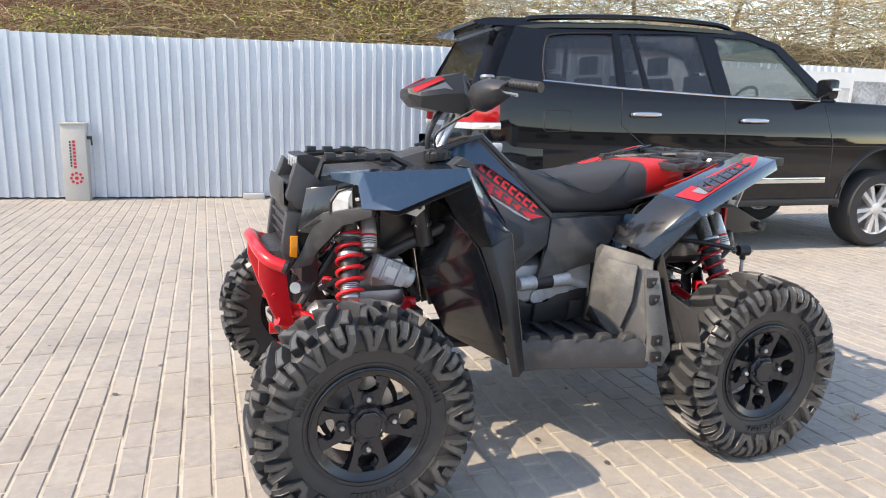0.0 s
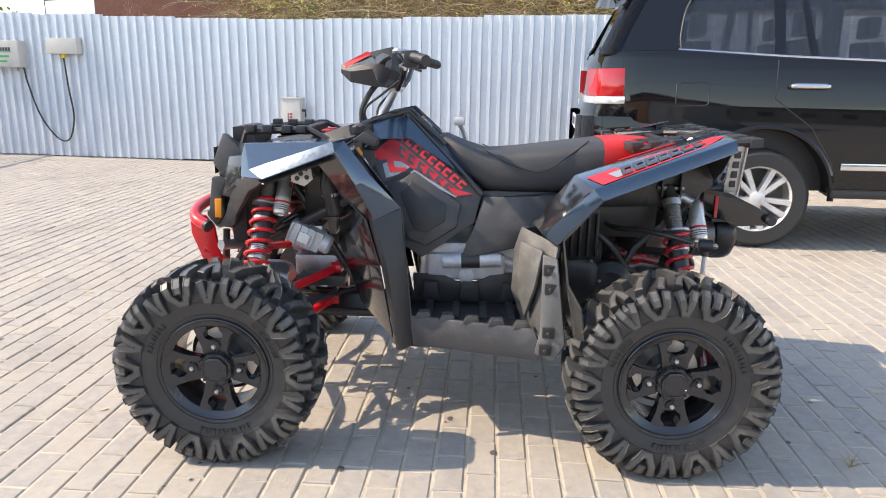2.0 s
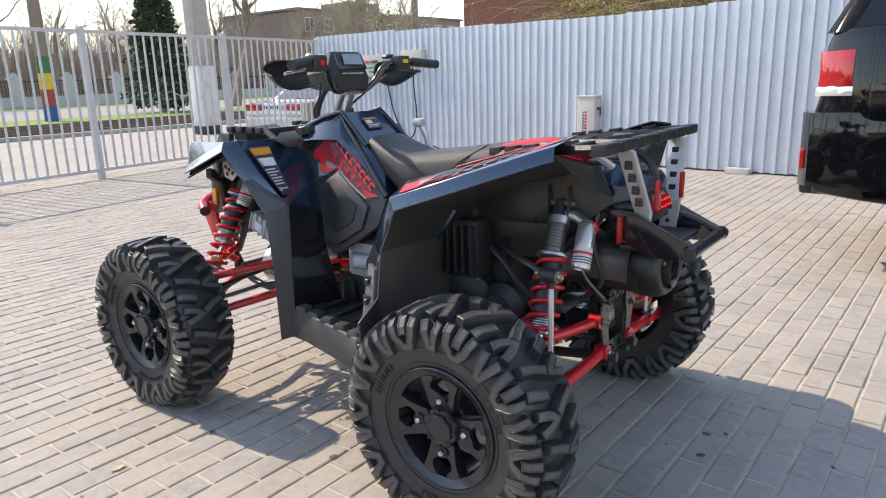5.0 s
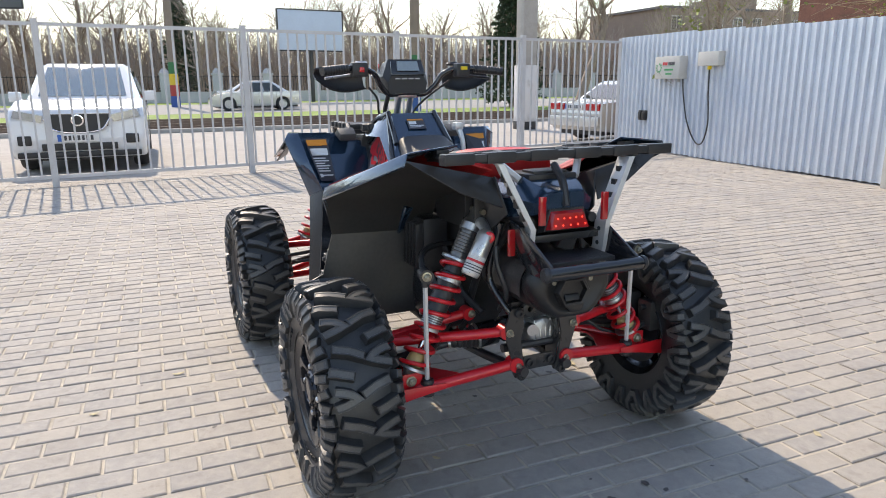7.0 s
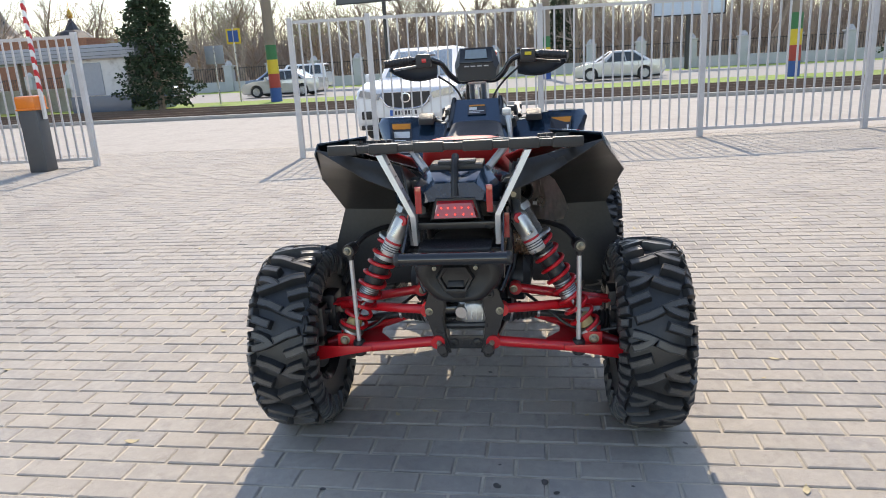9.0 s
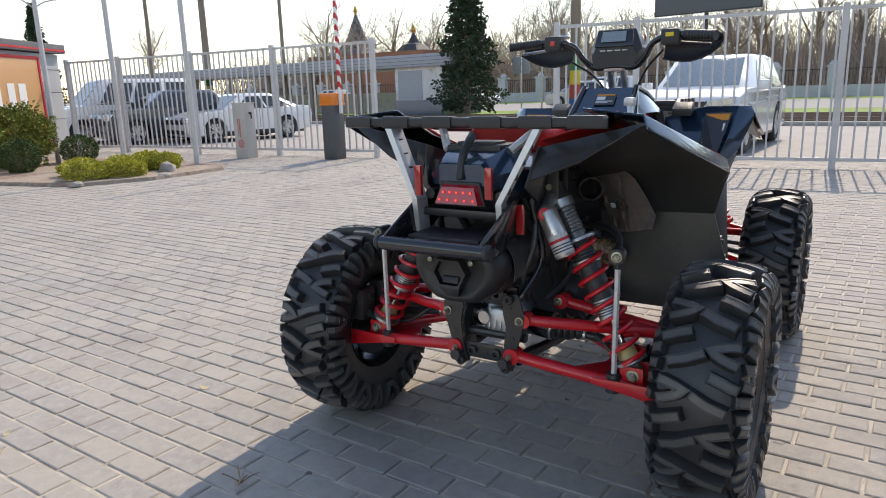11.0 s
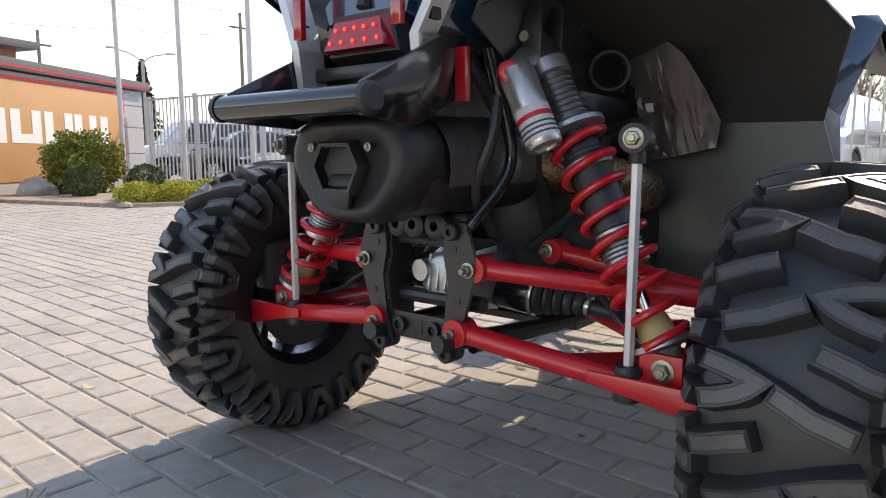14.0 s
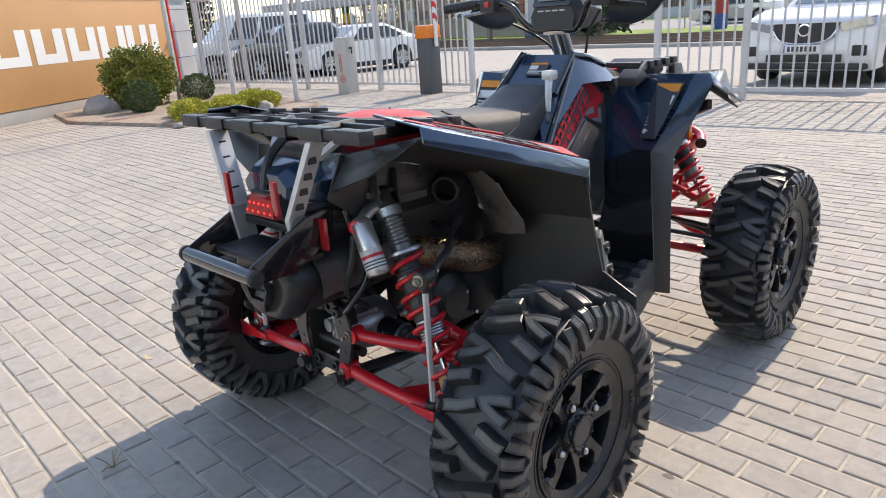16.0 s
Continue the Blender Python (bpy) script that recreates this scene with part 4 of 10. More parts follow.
def off_roader(m):
    """A large black off-road car; x runs from its tail forwards, the pillars and panes stand round an open cabin."""
    car = thing("off_roader", "glossy black large off-road car with chrome trim parked by the fence", "car", m)
    w, rear, front, wr, clear = 0.93, 1.33, 4.03, 0.47, 0.40
    cut = lambda x: [(x + wr, clear)] + arc(x, 0.385, wr, 0, 180, 16)[1:-1] + [(x - wr, clear)]
    outline = [(0.10, 0.46), (0.02, 0.62), (0.06, 0.88), (0.10, 1.02), (0.12, 1.30), (0.16, 1.395), (0.72, 1.395), (1.40, 1.335), (2.30, 1.275), (3.28, 1.235), (3.45, 1.235), (4.10, 1.20), (4.50, 1.12), (4.66, 0.98), (4.72, 0.72), (4.66, 0.45), (4.52, 0.40)] + cut(front) + cut(rear)
    cx = 2.3
    lay = [(0.93, 0.990, 0.955), (0.922, 0.995, 0.98), (0.90, 1.0, 0.993), (0.86, 1.0, 1.0), (0.60, 1.002, 1.002)]
    body = layered(outline, [(-y, kx, kz) for y, kx, kz in lay] + [(y, kx, kz) for y, kx, kz in lay[::-1]], CAR_BLACK, "body", car, amount=0.055)
    tail = lambda x: 1 - 0.085 * (max(0.0, 0.46 - x) / 0.36) ** 2          # the tail's corners are rounded in plan
    bm = bmesh.new()
    bm.from_mesh(body.data)
    for x in (0.16, 0.22, 0.28, 0.34, 0.40, 0.46):
        bmesh.ops.bisect_plane(bm, geom=bm.verts[:] + bm.edges[:] + bm.faces[:], plane_co=(x, 0, 0), plane_no=(1, 0, 0))
    for v in bm.verts:
        v.co.y *= tail(v.co.x)
    bm.to_mesh(body.data)
    bm.free()
    by = lambda z: 0.93 * crown(z, 1.395, 0.055)
    ys = lambda z: 0.895 - 0.42 * max(0.0, z - 1.25)

    def side(pts, s, off, thick, mat, name, label="", bevel=0.0):
        bm = shell([(x, ys(z) + off, z) for x, z in pts], [tuple(range(len(pts)))], thick, s, bevel)
        return part(name, bm, mat, car, label, smooth=30)
    for s in (-1, 1):
        side([(0.15, 1.37), (0.72, 1.37), (0.70, 1.44), (0.745, 1.70), (0.80, 1.765), (2.0, 1.79), (2.62, 1.76), (2.86, 1.68), (2.93, 1.72), (2.60, 1.83), (1.6, 1.87), (0.60, 1.86), (0.42, 1.82)], s, 0.004, 0.05, CAR_BLACK, "roof_frame")
        edge = [(0.15, 1.37), (0.24, 1.52), (0.33, 1.67), (0.42, 1.82)]
        rows = [[(x + dx, s * (ys(z) + dy), z) for x, z in edge] for dx, dy in ((0.10, 0.006), (0.0, 0.004), (-0.030, -0.030), (-0.045, -0.100))]
        bm = bmesh.new()
        net = [[bm.verts.new(q) for q in r] for r in rows]
        for r0, r1 in zip(net, net[1:]):
            for k in range(3):
                bm.faces.new((r0[k], r0[k + 1], r1[k + 1], r1[k]))
        bmesh.ops.solidify(bm, geom=bm.faces[:], thickness=0.01)
        part("rear_pillar", bm, CAR_BLACK, car, smooth=70)
        side([(1.345, 1.32), (1.41, 1.32), (1.41, 1.79), (1.345, 1.785)], s, 0.004, 0.04, CAR_BLACK, "pillar")
        side([(1.585, 1.32), (1.625, 1.32), (1.545, 1.79), (1.51, 1.79)], s, 0.002, 0.03, CAR_BLACK, "pillar")
        side([(2.225, 1.27), (2.375, 1.27), (2.285, 1.78), (2.125, 1.785)], s, 0.004, 0.04, CAR_BLACK, "pillar")
        side([(3.27, 1.235), (3.42, 1.235), (2.93, 1.72), (2.84, 1.71)], s, 0.004, 0.05, CAR_BLACK, "pillar")
        side([(0.70, 1.37), (1.36, 1.33), (1.36, 1.785), (0.79, 1.765), (0.735, 1.70)], s, -0.008, 0.006, PANE_TINT, "side_window")
        side([(1.40, 1.33), (1.60, 1.32), (1.53, 1.79), (1.40, 1.79)], s, -0.008, 0.006, PANE_TINT, "side_window")
        side([(1.61, 1.32), (2.24, 1.29), (2.14, 1.785), (1.53, 1.79)], s, -0.008, 0.006, PANE_TINT, "side_window")
        side([(2.36, 1.275), (3.30, 1.24), (3.28, 1.30), (2.87, 1.70), (2.60, 1.765), (2.27, 1.785)], s, -0.008, 0.006, PANE_FRONT, "side_window")
        part("belt_trim", tubes(([(x, s * (ys(z) + 0.012), z) for x, z in ((0.70, 1.392), (1.40, 1.335), (2.30, 1.275), (3.24, 1.238))], 0.010), n=8), CHROME, car)
        part("window_trim", tubes((smooth_path([(x, s * (ys(z) + 0.006), z) for x, z in ((0.72, 1.39), (0.715, 1.50), (0.76, 1.70), (0.86, 1.765), (1.34, 1.785))]), 0.006), n=6), TRIM, car)
        part("roof_rail", tubes((smooth_path([(0.62, s * 0.60, 1.86), (0.74, s * 0.61, 1.895), (1.6, s * 0.62, 1.918), (2.35, s * 0.61, 1.880), (2.52, s * 0.60, 1.820)]), 0.022), n=8), CAR_BLACK, car)
        glass = lambda z0, z1, inner, ends, proud: [[(x, s * y, z) for y, z in [(inner, z0)] + [(by(z) * tail(x) + p * k, z) for z, p in ((z0, 0.3 * proud), (z0 + 0.2 * (z1 - z0), proud), (z0 + 0.8 * (z1 - z0), proud), (z1, 0.3 * proud))] + [(inner, z1)]] for x, k in ends]
        lamp = part("tail_light", loft(glass(1.075, 1.270, 0.56, ((0.080, -0.8), (0.092, 0.4), (0.14, 1.0), (0.20, 1.0), (0.26, 1.0), (0.295, 0.2)), 0.014)), LENS_RED, car, "red tail light with a clear lower strip", smooth=30)
        part("clear_lens", loft(glass(1.022, 1.072, 0.52, ((0.066, -0.8), (0.080, 0.4), (0.14, 1.0), (0.20, 1.0), (0.26, 1.0), (0.305, 0.2)), 0.012)), LENS_CLEAR, lamp, smooth=30)
        part("bumper_reflector", boxes((0.0, s * 0.72, 0.60, 0.06, s * 0.86, 0.72), bevel=0.01), LENS_RED, car)
        part("bumper_corner", loft([[(x, s * (yo - 0.25), 0.46), (x, s * yo, 0.50), (x, s * (yo + 0.012), 0.74), (x, s * (yo - 0.015), 0.93), (x, s * (yo - 0.25), 0.93)] for x, yo in ((0.005, 0.80), (0.05, 0.90), (0.30, 0.94), (0.70, 0.936))]), CAR_BLACK, car, smooth=40)
        for xh, zh in ((1.58, 1.130), (2.60, 1.080)):
            part("door_handle", tubes((smooth_path([(xh - 0.13, s * 0.925, zh), (xh - 0.10, s * 0.957, zh + 0.004), (xh + 0.08, s * 0.957, zh), (xh + 0.12, s * 0.925, zh - 0.004)]), 0.017), n=10), CHROME, car, "chrome door handle")
        for pts in ([(1.36, 1.31), (1.36, 1.18), (1.36, 1.05), (1.62, 0.86), (1.78, 0.62), (1.80, 0.46)], [(2.30, 1.25), (2.31, 1.10), (2.33, 0.90), (2.34, 0.50)], [(3.30, 1.20), (3.36, 1.05), (3.42, 0.90), (3.44, 0.48)]):
            part("door_seam", tubes(([(x, s * (by(z) - 0.001), z) for x, z in pts], 0.0045), n=6), TRIM, car)
        for x0, x1 in ((1.84, 2.30), (2.37, 3.38)):
            part("side_strip", boxes((x0, s * 0.915, 0.575, x1, s * 0.942, 0.625), bevel=0.006), CHROME, car)
        part("running_board", boxes((1.80, s * 0.78, 0.375, 3.55, s * 0.965, 0.435), bevel=0.02), TRIM, car)
        part("sill", boxes((1.80, s * 0.70, 0.38, 3.55, s * 0.90, 0.52), bevel=0.02), TRIM, car)
        mir = part("mirror", boxes((3.16, s * 0.93, 1.25, 3.26, s * 1.10, 1.42), bevel=0.035), CAR_BLACK, car)
        part("mirror_trim", boxes((3.18, s * 0.95, 1.32, 3.265, s * 1.105, 1.345), bevel=0.008), CHROME, mir)
        for x in (rear, front):
            part("arch_trim", tubes(([(px, s * 0.918, pz) for px, pz in arc(x, 0.385, wr + 0.012, -4, 184, 24)], 0.022), n=8), CAR_BLACK, car)
        part("headlight", boxes((4.42, s * 0.52, 0.88, 4.70, s * 0.86, 1.06), bevel=0.03), LENS_CLEAR, car)
    part("fuel_flap", tubes(([(x, -by(z) + 0.001, z) for x, z in ((0.70, 1.02), (0.70, 1.15), (0.72, 1.165), (0.90, 1.165), (0.92, 1.15), (0.92, 1.02), (0.90, 1.005), (0.72, 1.005), (0.70, 1.02))], 0.004), n=6), TRIM, car)
    part("roof", loft([[(x, y * k, z0 if abs(y) > 0.5 else z1) for y in (-0.70, -0.60, -0.30, 0.0, 0.30, 0.60, 0.70)] + [(x, 0.70 * k, z0 - 0.03), (x, -0.70 * k, z0 - 0.03)] for x, k, z0, z1 in ((0.36, 0.93, 1.81, 1.85), (0.80, 0.96, 1.845, 1.89), (1.60, 0.97, 1.86, 1.91), (2.40, 0.96, 1.835, 1.885), (2.75, 0.93, 1.76, 1.81), (2.90, 0.92, 1.715, 1.745))]), CAR_BLACK, car, smooth=40)
    part("spoiler", loft([[(x, -0.66, z0), (x, 0.66, z0), (x, 0.62, z1), (x, -0.62, z1)] for x, z0, z1 in ((0.16, 1.835, 1.86), (0.30, 1.82, 1.885), (0.62, 1.83, 1.89))]), CAR_BLACK, car, smooth=30)
    part("windscreen", shell([(3.44, -0.78, 1.24), (3.44, 0.78, 1.24), (2.90, 0.64, 1.72), (2.90, -0.64, 1.72)], [(0, 1, 2, 3)], 0.006, 1), PANE_FRONT, car, smooth=0)
    part("rear_window", shell([(0.125, -0.76, 1.37), (0.125, 0.76, 1.37), (0.375, 0.60, 1.82), (0.375, -0.60, 1.82)], [(0, 1, 2, 3)], 0.006, 1), PANE_TINT, car, smooth=0)
    part("rear_wiper", tubes(([(0.14, 0.0, 1.40), (0.20, 0.35, 1.48)], 0.008), n=6), TRIM, car)
    part("tailgate_strip", boxes((0.085, -0.52, 1.03, 0.105, 0.52, 1.075), bevel=0.006), CHROME, car)
    part("towing_lamp_bar", boxes((0.02, -0.80, 0.44, 0.30, 0.80, 0.55), bevel=0.03), TRIM, car)
    part("wheel_well", boxes((rear - wr, -0.75, 0.40, rear + wr, 0.75, 0.84)), TRIM, car)
    part("wheel_well", boxes((front - wr, -0.75, 0.40, front + wr, 0.75, 0.84)), TRIM, car)
    part("dashboard", boxes((2.95, -0.74, 1.10, 3.30, 0.74, 1.26), bevel=0.03), INTERIOR, car)
    bm = bmesh.new()
    pts = [Vector((2.86 + 0.07 * math.cos(q), -0.38 + 0.17 * math.sin(q), 1.22 + 0.15 * math.cos(q))) for q in (2 * math.pi * k / 20 for k in range(21))]
    tube(bm, pts, 0.014, 8)
    part("steering_wheel", bm, INTERIOR, car)
    for x in (0.95, 1.70, 2.45):
        for y in (-0.38, 0.38):
            st = part("car_seat", loft([[(x - 0.05 - lean, y - hw, z), (x - 0.05 - lean, y + hw, z), (x + 0.08 - lean, y + hw * 0.9, z), (x + 0.08 - lean, y - hw * 0.9, z)] for z, hw, lean in ((1.0, 0.22, 0.0), (1.3, 0.23, 0.03), (1.46, 0.18, 0.06))]), SEAT_CLOTH, car, smooth=40)
            part("headrest", boxes((x - 0.10, y - 0.13, 1.49, x, y + 0.13, 1.67), bevel=0.035), SEAT_CLOTH, st)
    for ob in car.children_recursive:                    # drawn at a smaller size, with the waist rising too much
        for v in ob.data.vertices:
            bow = 0.13 * max(0.0, 1 - v.co.x / 0.5) * min(1.0, abs(v.co.y) / 0.9) ** 3      # the tail is bowed in plan
            v.co = (v.co.x * 1.079 + bow, v.co.y * 1.03, v.co.z * 1.055 + 0.012 * v.co.x + 0.018 * v.co.x * min(1.0, max(0.0, (v.co.z - 0.7) / 0.5)))
    tyre, rim = car_wheel(0.385, 0.26, "ten")
    for x in (rear, front):
        for s in (-1, 1):
            o = new("wheel", tyre)
            o.parent, o.matrix_basis = car, pose(x * 1.079, s * 0.82, 0.385, -90 if s > 0 else 90, 0, 0)
            q = new("rim", rim)
            q.parent = o
    plate(car, 0.055, 0.90, -1)
    return car


off_roader(pose(0.856, 3.71, 0, 0, 0, -4.1))

# the white crossover behind the gate: its nose points to +x
sv, w = make_car("crossover", "white crossover parked nose-in behind the bar gate", pose(-8.70, -2.06, 0, 0, 0, 179.2), CAR_WHITE, 4.40, 1.80, 1.02, 1.62, (0.84, 3.50), 0.36, (0.92, 1.06), 1.05, (1.18, 2.05, 3.75, 4.25), "five", 0.22, panes=3, trim=TRIM)
part("grille", loft([[(-0.015, -0.42, 0.86), (-0.015, 0.42, 0.86), (-0.02, 0.40, 0.68), (-0.02, 0.20, 0.60), (-0.02, -0.20, 0.60), (-0.02, -0.40, 0.68)], [(0.10, -0.42, 0.86), (0.10, 0.42, 0.86), (0.10, 0.40, 0.68), (0.10, 0.20, 0.60), (0.10, -0.20, 0.60), (0.10, -0.40, 0.68)]]), TRIM, sv)
bm = bmesh.new()
lathe(bm, [(0.085, 0), (0.085, 0.012), (0.066, 0.014), (0.066, 0)], 24, along((-0.018, 0, 0.77), (-1, 0, 0.77)), close=True)
part("round_badge", bm, CHROME, sv)
part("grille_bar", tubes((smooth_path([(-0.03, -0.44, 0.80), (-0.035, -0.30, 0.63), (-0.035, 0, 0.585), (-0.035, 0.30, 0.63), (-0.03, 0.44, 0.80)]), 0.016), n=8), CHROME, sv)
part("lower_intake", boxes((-0.02, -0.50, 0.34, 0.08, 0.50, 0.44), bevel=0.01), TRIM, sv)
part("front_apron", boxes((-0.03, -0.82, 0.24, 0.20, 0.82, 0.32), bevel=0.02), TRIM, sv)
for s in (-1, 1):
    hl = part("headlight", loft([[(-0.01, s * 0.44, 0.84), (0.02, s * 0.80, 0.92), (0.02, s * 0.84, 0.82), (-0.01, s * 0.48, 0.74)], [(0.20, s * 0.46, 0.86), (0.30, s * 0.87, 0.93), (0.30, s * 0.88, 0.84), (0.20, s * 0.50, 0.74)]]), HEADLAMP, sv)
    part("fog_lamp", boxes((-0.02, s * 0.62, 0.42, 0.10, s * 0.80, 0.56), bevel=0.02), TRIM, sv)
    part("fender_cladding", tubes(([(x, s * (w - 0.02), z) for x, z in arc(0.84, 0.36, 0.42, 190, -10, 16)], 0.03), n=8), TRIM, sv)
plate(sv, -0.045, 0.52, -1)

# the blue tint paints in the sky's reflection; a raised IOR strengthens it
SKY_PANE = glass("sky-reflecting windscreen", (0.12, 0.20, 0.25), 0.75)
SKY_PANE.node_tree.nodes["Principled BSDF"].inputs["IOR"].default_value = 1.9
for o in sv.children_recursive:
    if o.name.startswith("windscreen"):
        o.data.materials[0] = SKY_PANE

# the silver saloon outside the corner: its tail faces the yard
sd, w = make_car("saloon", "pale silver saloon parked outside the yard corner", pose(-10.65, 11.30, 0, 0, 0, -80), CAR_SILVER, 4.10, 1.56, 0.86, 1.28, (0.80, 3.20), 0.29, (0.70, 0.84), 0.86, (1.15, 1.85, 2.85, 3.45), "five", 0.20, panes=2, trim=TRIM)
for s in (-1, 1):
    part("tail_light", boxes((4.02, s * 0.32, 0.68, 4.115, s * 0.74, 0.82), bevel=0.012), LENS_RED, sd)
    part("bumper_corner", boxes((3.90, s * 0.30, 0.36, 4.16, s * 0.76, 0.56), bevel=0.03), CAR_SILVER, sd)
part("rear_bumper", boxes((3.95, -0.74, 0.34, 4.17, 0.74, 0.56), bevel=0.03), CAR_SILVER, sd)
plate(sd, 4.115, 0.75, 1, 0.24)

# cars in the car park
ws, w = make_car("saloon", "white saloon parked in the car park", pose(-8.45, -14.72, 0, 0, 0, 168.5), CAR_WHITE, 3.75, 1.50, 0.84, 1.22, (0.76, 2.92), 0.29, (0.66, 0.80), 0.86, (1.05, 1.65, 2.65, 3.40), "ten", 0.17, panes=2, trim=TRIM)
part("grille", boxes((-0.02, -0.50, 0.48, 0.06, 0.50, 0.60), bevel=0.01), TRIM, ws)
part("lower_intake", boxes((-0.02, -0.55, 0.24, 0.08, 0.55, 0.34), bevel=0.01), TRIM, ws)
for s in (-1, 1):
    part("headlight", boxes((-0.01, s * 0.46, 0.52, 0.16, s * 0.72, 0.66), bevel=0.02), LENS_CLEAR, ws)
dk, w = make_car("hatchback", "dark grey hatchback parked in the car park", pose(-7.35, -16.35, 0, 0, 0, 168), CAR_DARK, 3.6, 1.52, 0.92, 1.36, (0.72, 2.80), 0.30, (0.78, 0.90), 0.98, (0.98, 1.60, 3.05, 3.50), "ten", 0.18, panes=2, trim=TRIM)
part("grille", boxes((-0.02, -0.45, 0.50, 0.06, 0.45, 0.68), bevel=0.01), TRIM, dk)
for s in (-1, 1):
    part("headlight", boxes((-0.01, s * 0.44, 0.62, 0.18, s * 0.73, 0.78), bevel=0.02), LENS_CLEAR, dk)
vn, w = make_car("van", "white panel van parked in the car park", pose(-7.0, -18.4, 0, 0, 0, 168), CAR_WHITE, 4.2, 1.66, 1.05, 1.72, (0.72, 3.20), 0.31, (0.86, 1.02), 1.08, (0.85, 1.45, 4.0, 4.15), "five", 0.20, panes=3, trim=TRIM)
for s in (-1, 1):
    part("headlight", boxes((-0.01, s * 0.46, 0.66, 0.18, s * 0.78, 0.84), bevel=0.02), LENS_CLEAR, vn)

# traffic on the far road
base, w = make_car("road_car", "silver saloon on the far road", pose(-33.5, 1.6, 0, 0, 0, 90), CAR_SILVER, 4.4, 1.72, 0.90, 1.42, (0.85, 3.45), 0.31, (0.72, 0.88), 0.92, (1.2, 1.9, 3.0, 3.75), "five", 0.19, panes=2, trim=TRIM)
for x, y, turn, paint, lab in ((-37.0, 6.6, -90, CAR_WHITE, "white saloon on the far road"), (-33.8, -16.0, 90, CAR_SILVER, "silver saloon on the far road"), (-38.0, -22.0, -90, CAR_WHITE, "white saloon on the far road"), (-37.5, -13.0, -90, CAR_BLUE, "blue-grey saloon on the far road"), (-33.6, -27.5, 90, CAR_WHITE, "white saloon on the far road"), (-37.2, -33.0, -90, CAR_SILVER, "silver saloon on the far road")):
    c = copy_thing(base, pose(x, y, 0, 0, 0, turn))
    tagged(c, lab)
    for o in c.children:
        if o.name.startswith(("body", "cabin", "mirror")):
            o.data = o.data.copy()
            o.data.materials[0] = paint
far_van = copy_thing(vn, pose(-43.2, -18.4, 0, 0, 0, 90))
tagged(far_van, "white panel van standing on the far road")

# ---- street furniture, far buildings, trees ----
CONCRETE = material("pale concrete", (0.40, 0.38, 0.35), 0.9, vary=0.15, scale=3, fine=50, dirt=(0.22, 0.20, 0.18), dirt_amount=0.4)
WHITEWASH = material("flaking whitewash", (0.68, 0.66, 0.64), 0.85, vary=0.06, scale=4, fine=40, dirt=(0.30, 0.26, 0.22), dirt_amount=0.6, dirt_scale=2.5)
PLASTER = material("grey-white plaster", (0.46, 0.46, 0.48), 0.85, vary=0.1, scale=2, fine=30)
RAIL_STEEL = material("rusty rail", (0.16, 0.11, 0.085), 0.6, metal=0.3, vary=0.25)
BLUE_PAINT = material("blue paint", (0.03, 0.09, 0.30), 0.6, vary=0.1)
RED_PAINT = material("red paint", (0.40, 0.05, 0.04), 0.6, vary=0.1)
GREEN_PAINT = material("green paint", (0.03, 0.16, 0.06), 0.6, vary=0.1)
YELLOW_PAINT = material("yellow paint", (0.65, 0.45, 0.04), 0.6, vary=0.1)
POLE_GREY = material("brown-grey pole", (0.24, 0.19, 0.15), 0.8, vary=0.15, scale=2, fine=40)

for x in (-19.2, -20.7, -22.4, -23.9):
    bm = boxes((x - 0.035, -60, -0.02, x + 0.035, 60, 0.07))
    solo("tram_rail", bm, RAIL_STEEL, "rusty tram rail on dry earth", "rail", group="tram rails", kind="structure")
solo("kerb", boxes((-17.6, -60, -0.02, -17.4, 60, 0.10), bevel=0.02), CONCRETE, "pale concrete kerb along the tram track", "kerb", kind="structure")

wp = thing("concrete_pole", "thick concrete pole with a whitewashed foot", "pole", pose(-14.3, 8.52, -0.01))
part("shaft", boxes((-0.21, -0.21, 1.70, 0.21, 0.21, 9.0), bevel=0.02), CONCRETE, wp)
part("white_foot", boxes((-0.24, -0.24, 0.20, 0.24, 0.24, 1.72), bevel=0.02), WHITEWASH, wp)
part("dark_base", boxes((-0.245, -0.245, 0, 0.245, 0.245, 0.22), bevel=0.01), DARK_STEEL, wp)


def striped_pole(x, y):
    t = thing("striped_pole", "brown street pole with blue, red, yellow and green bands", "street pole", pose(x, y, -0.01), group="striped street poles")
    for mat, z0, z1, nm in ((BLUE_PAINT, 0, 0.62, "band"), (RED_PAINT, 0.62, 1.24, "band"), (YELLOW_PAINT, 1.24, 1.86, "band"), (GREEN_PAINT, 1.86, 2.5, "band"), (POLE_GREY, 2.5, 9.0, "shaft")):
        bm = bmesh.new()
        tube(bm, [(0, 0, z0), (0, 0, z1)], [0.26 - 0.008 * z0, 0.26 - 0.008 * z1], 14)
        part(nm, bm, mat, t)


for x, y in ((-27.8, -12.0), (-27.8, 10.3), (-27.8, 33.0), (-40.5, 0.3), (-27.8, -38)):
    striped_pole(x, y)

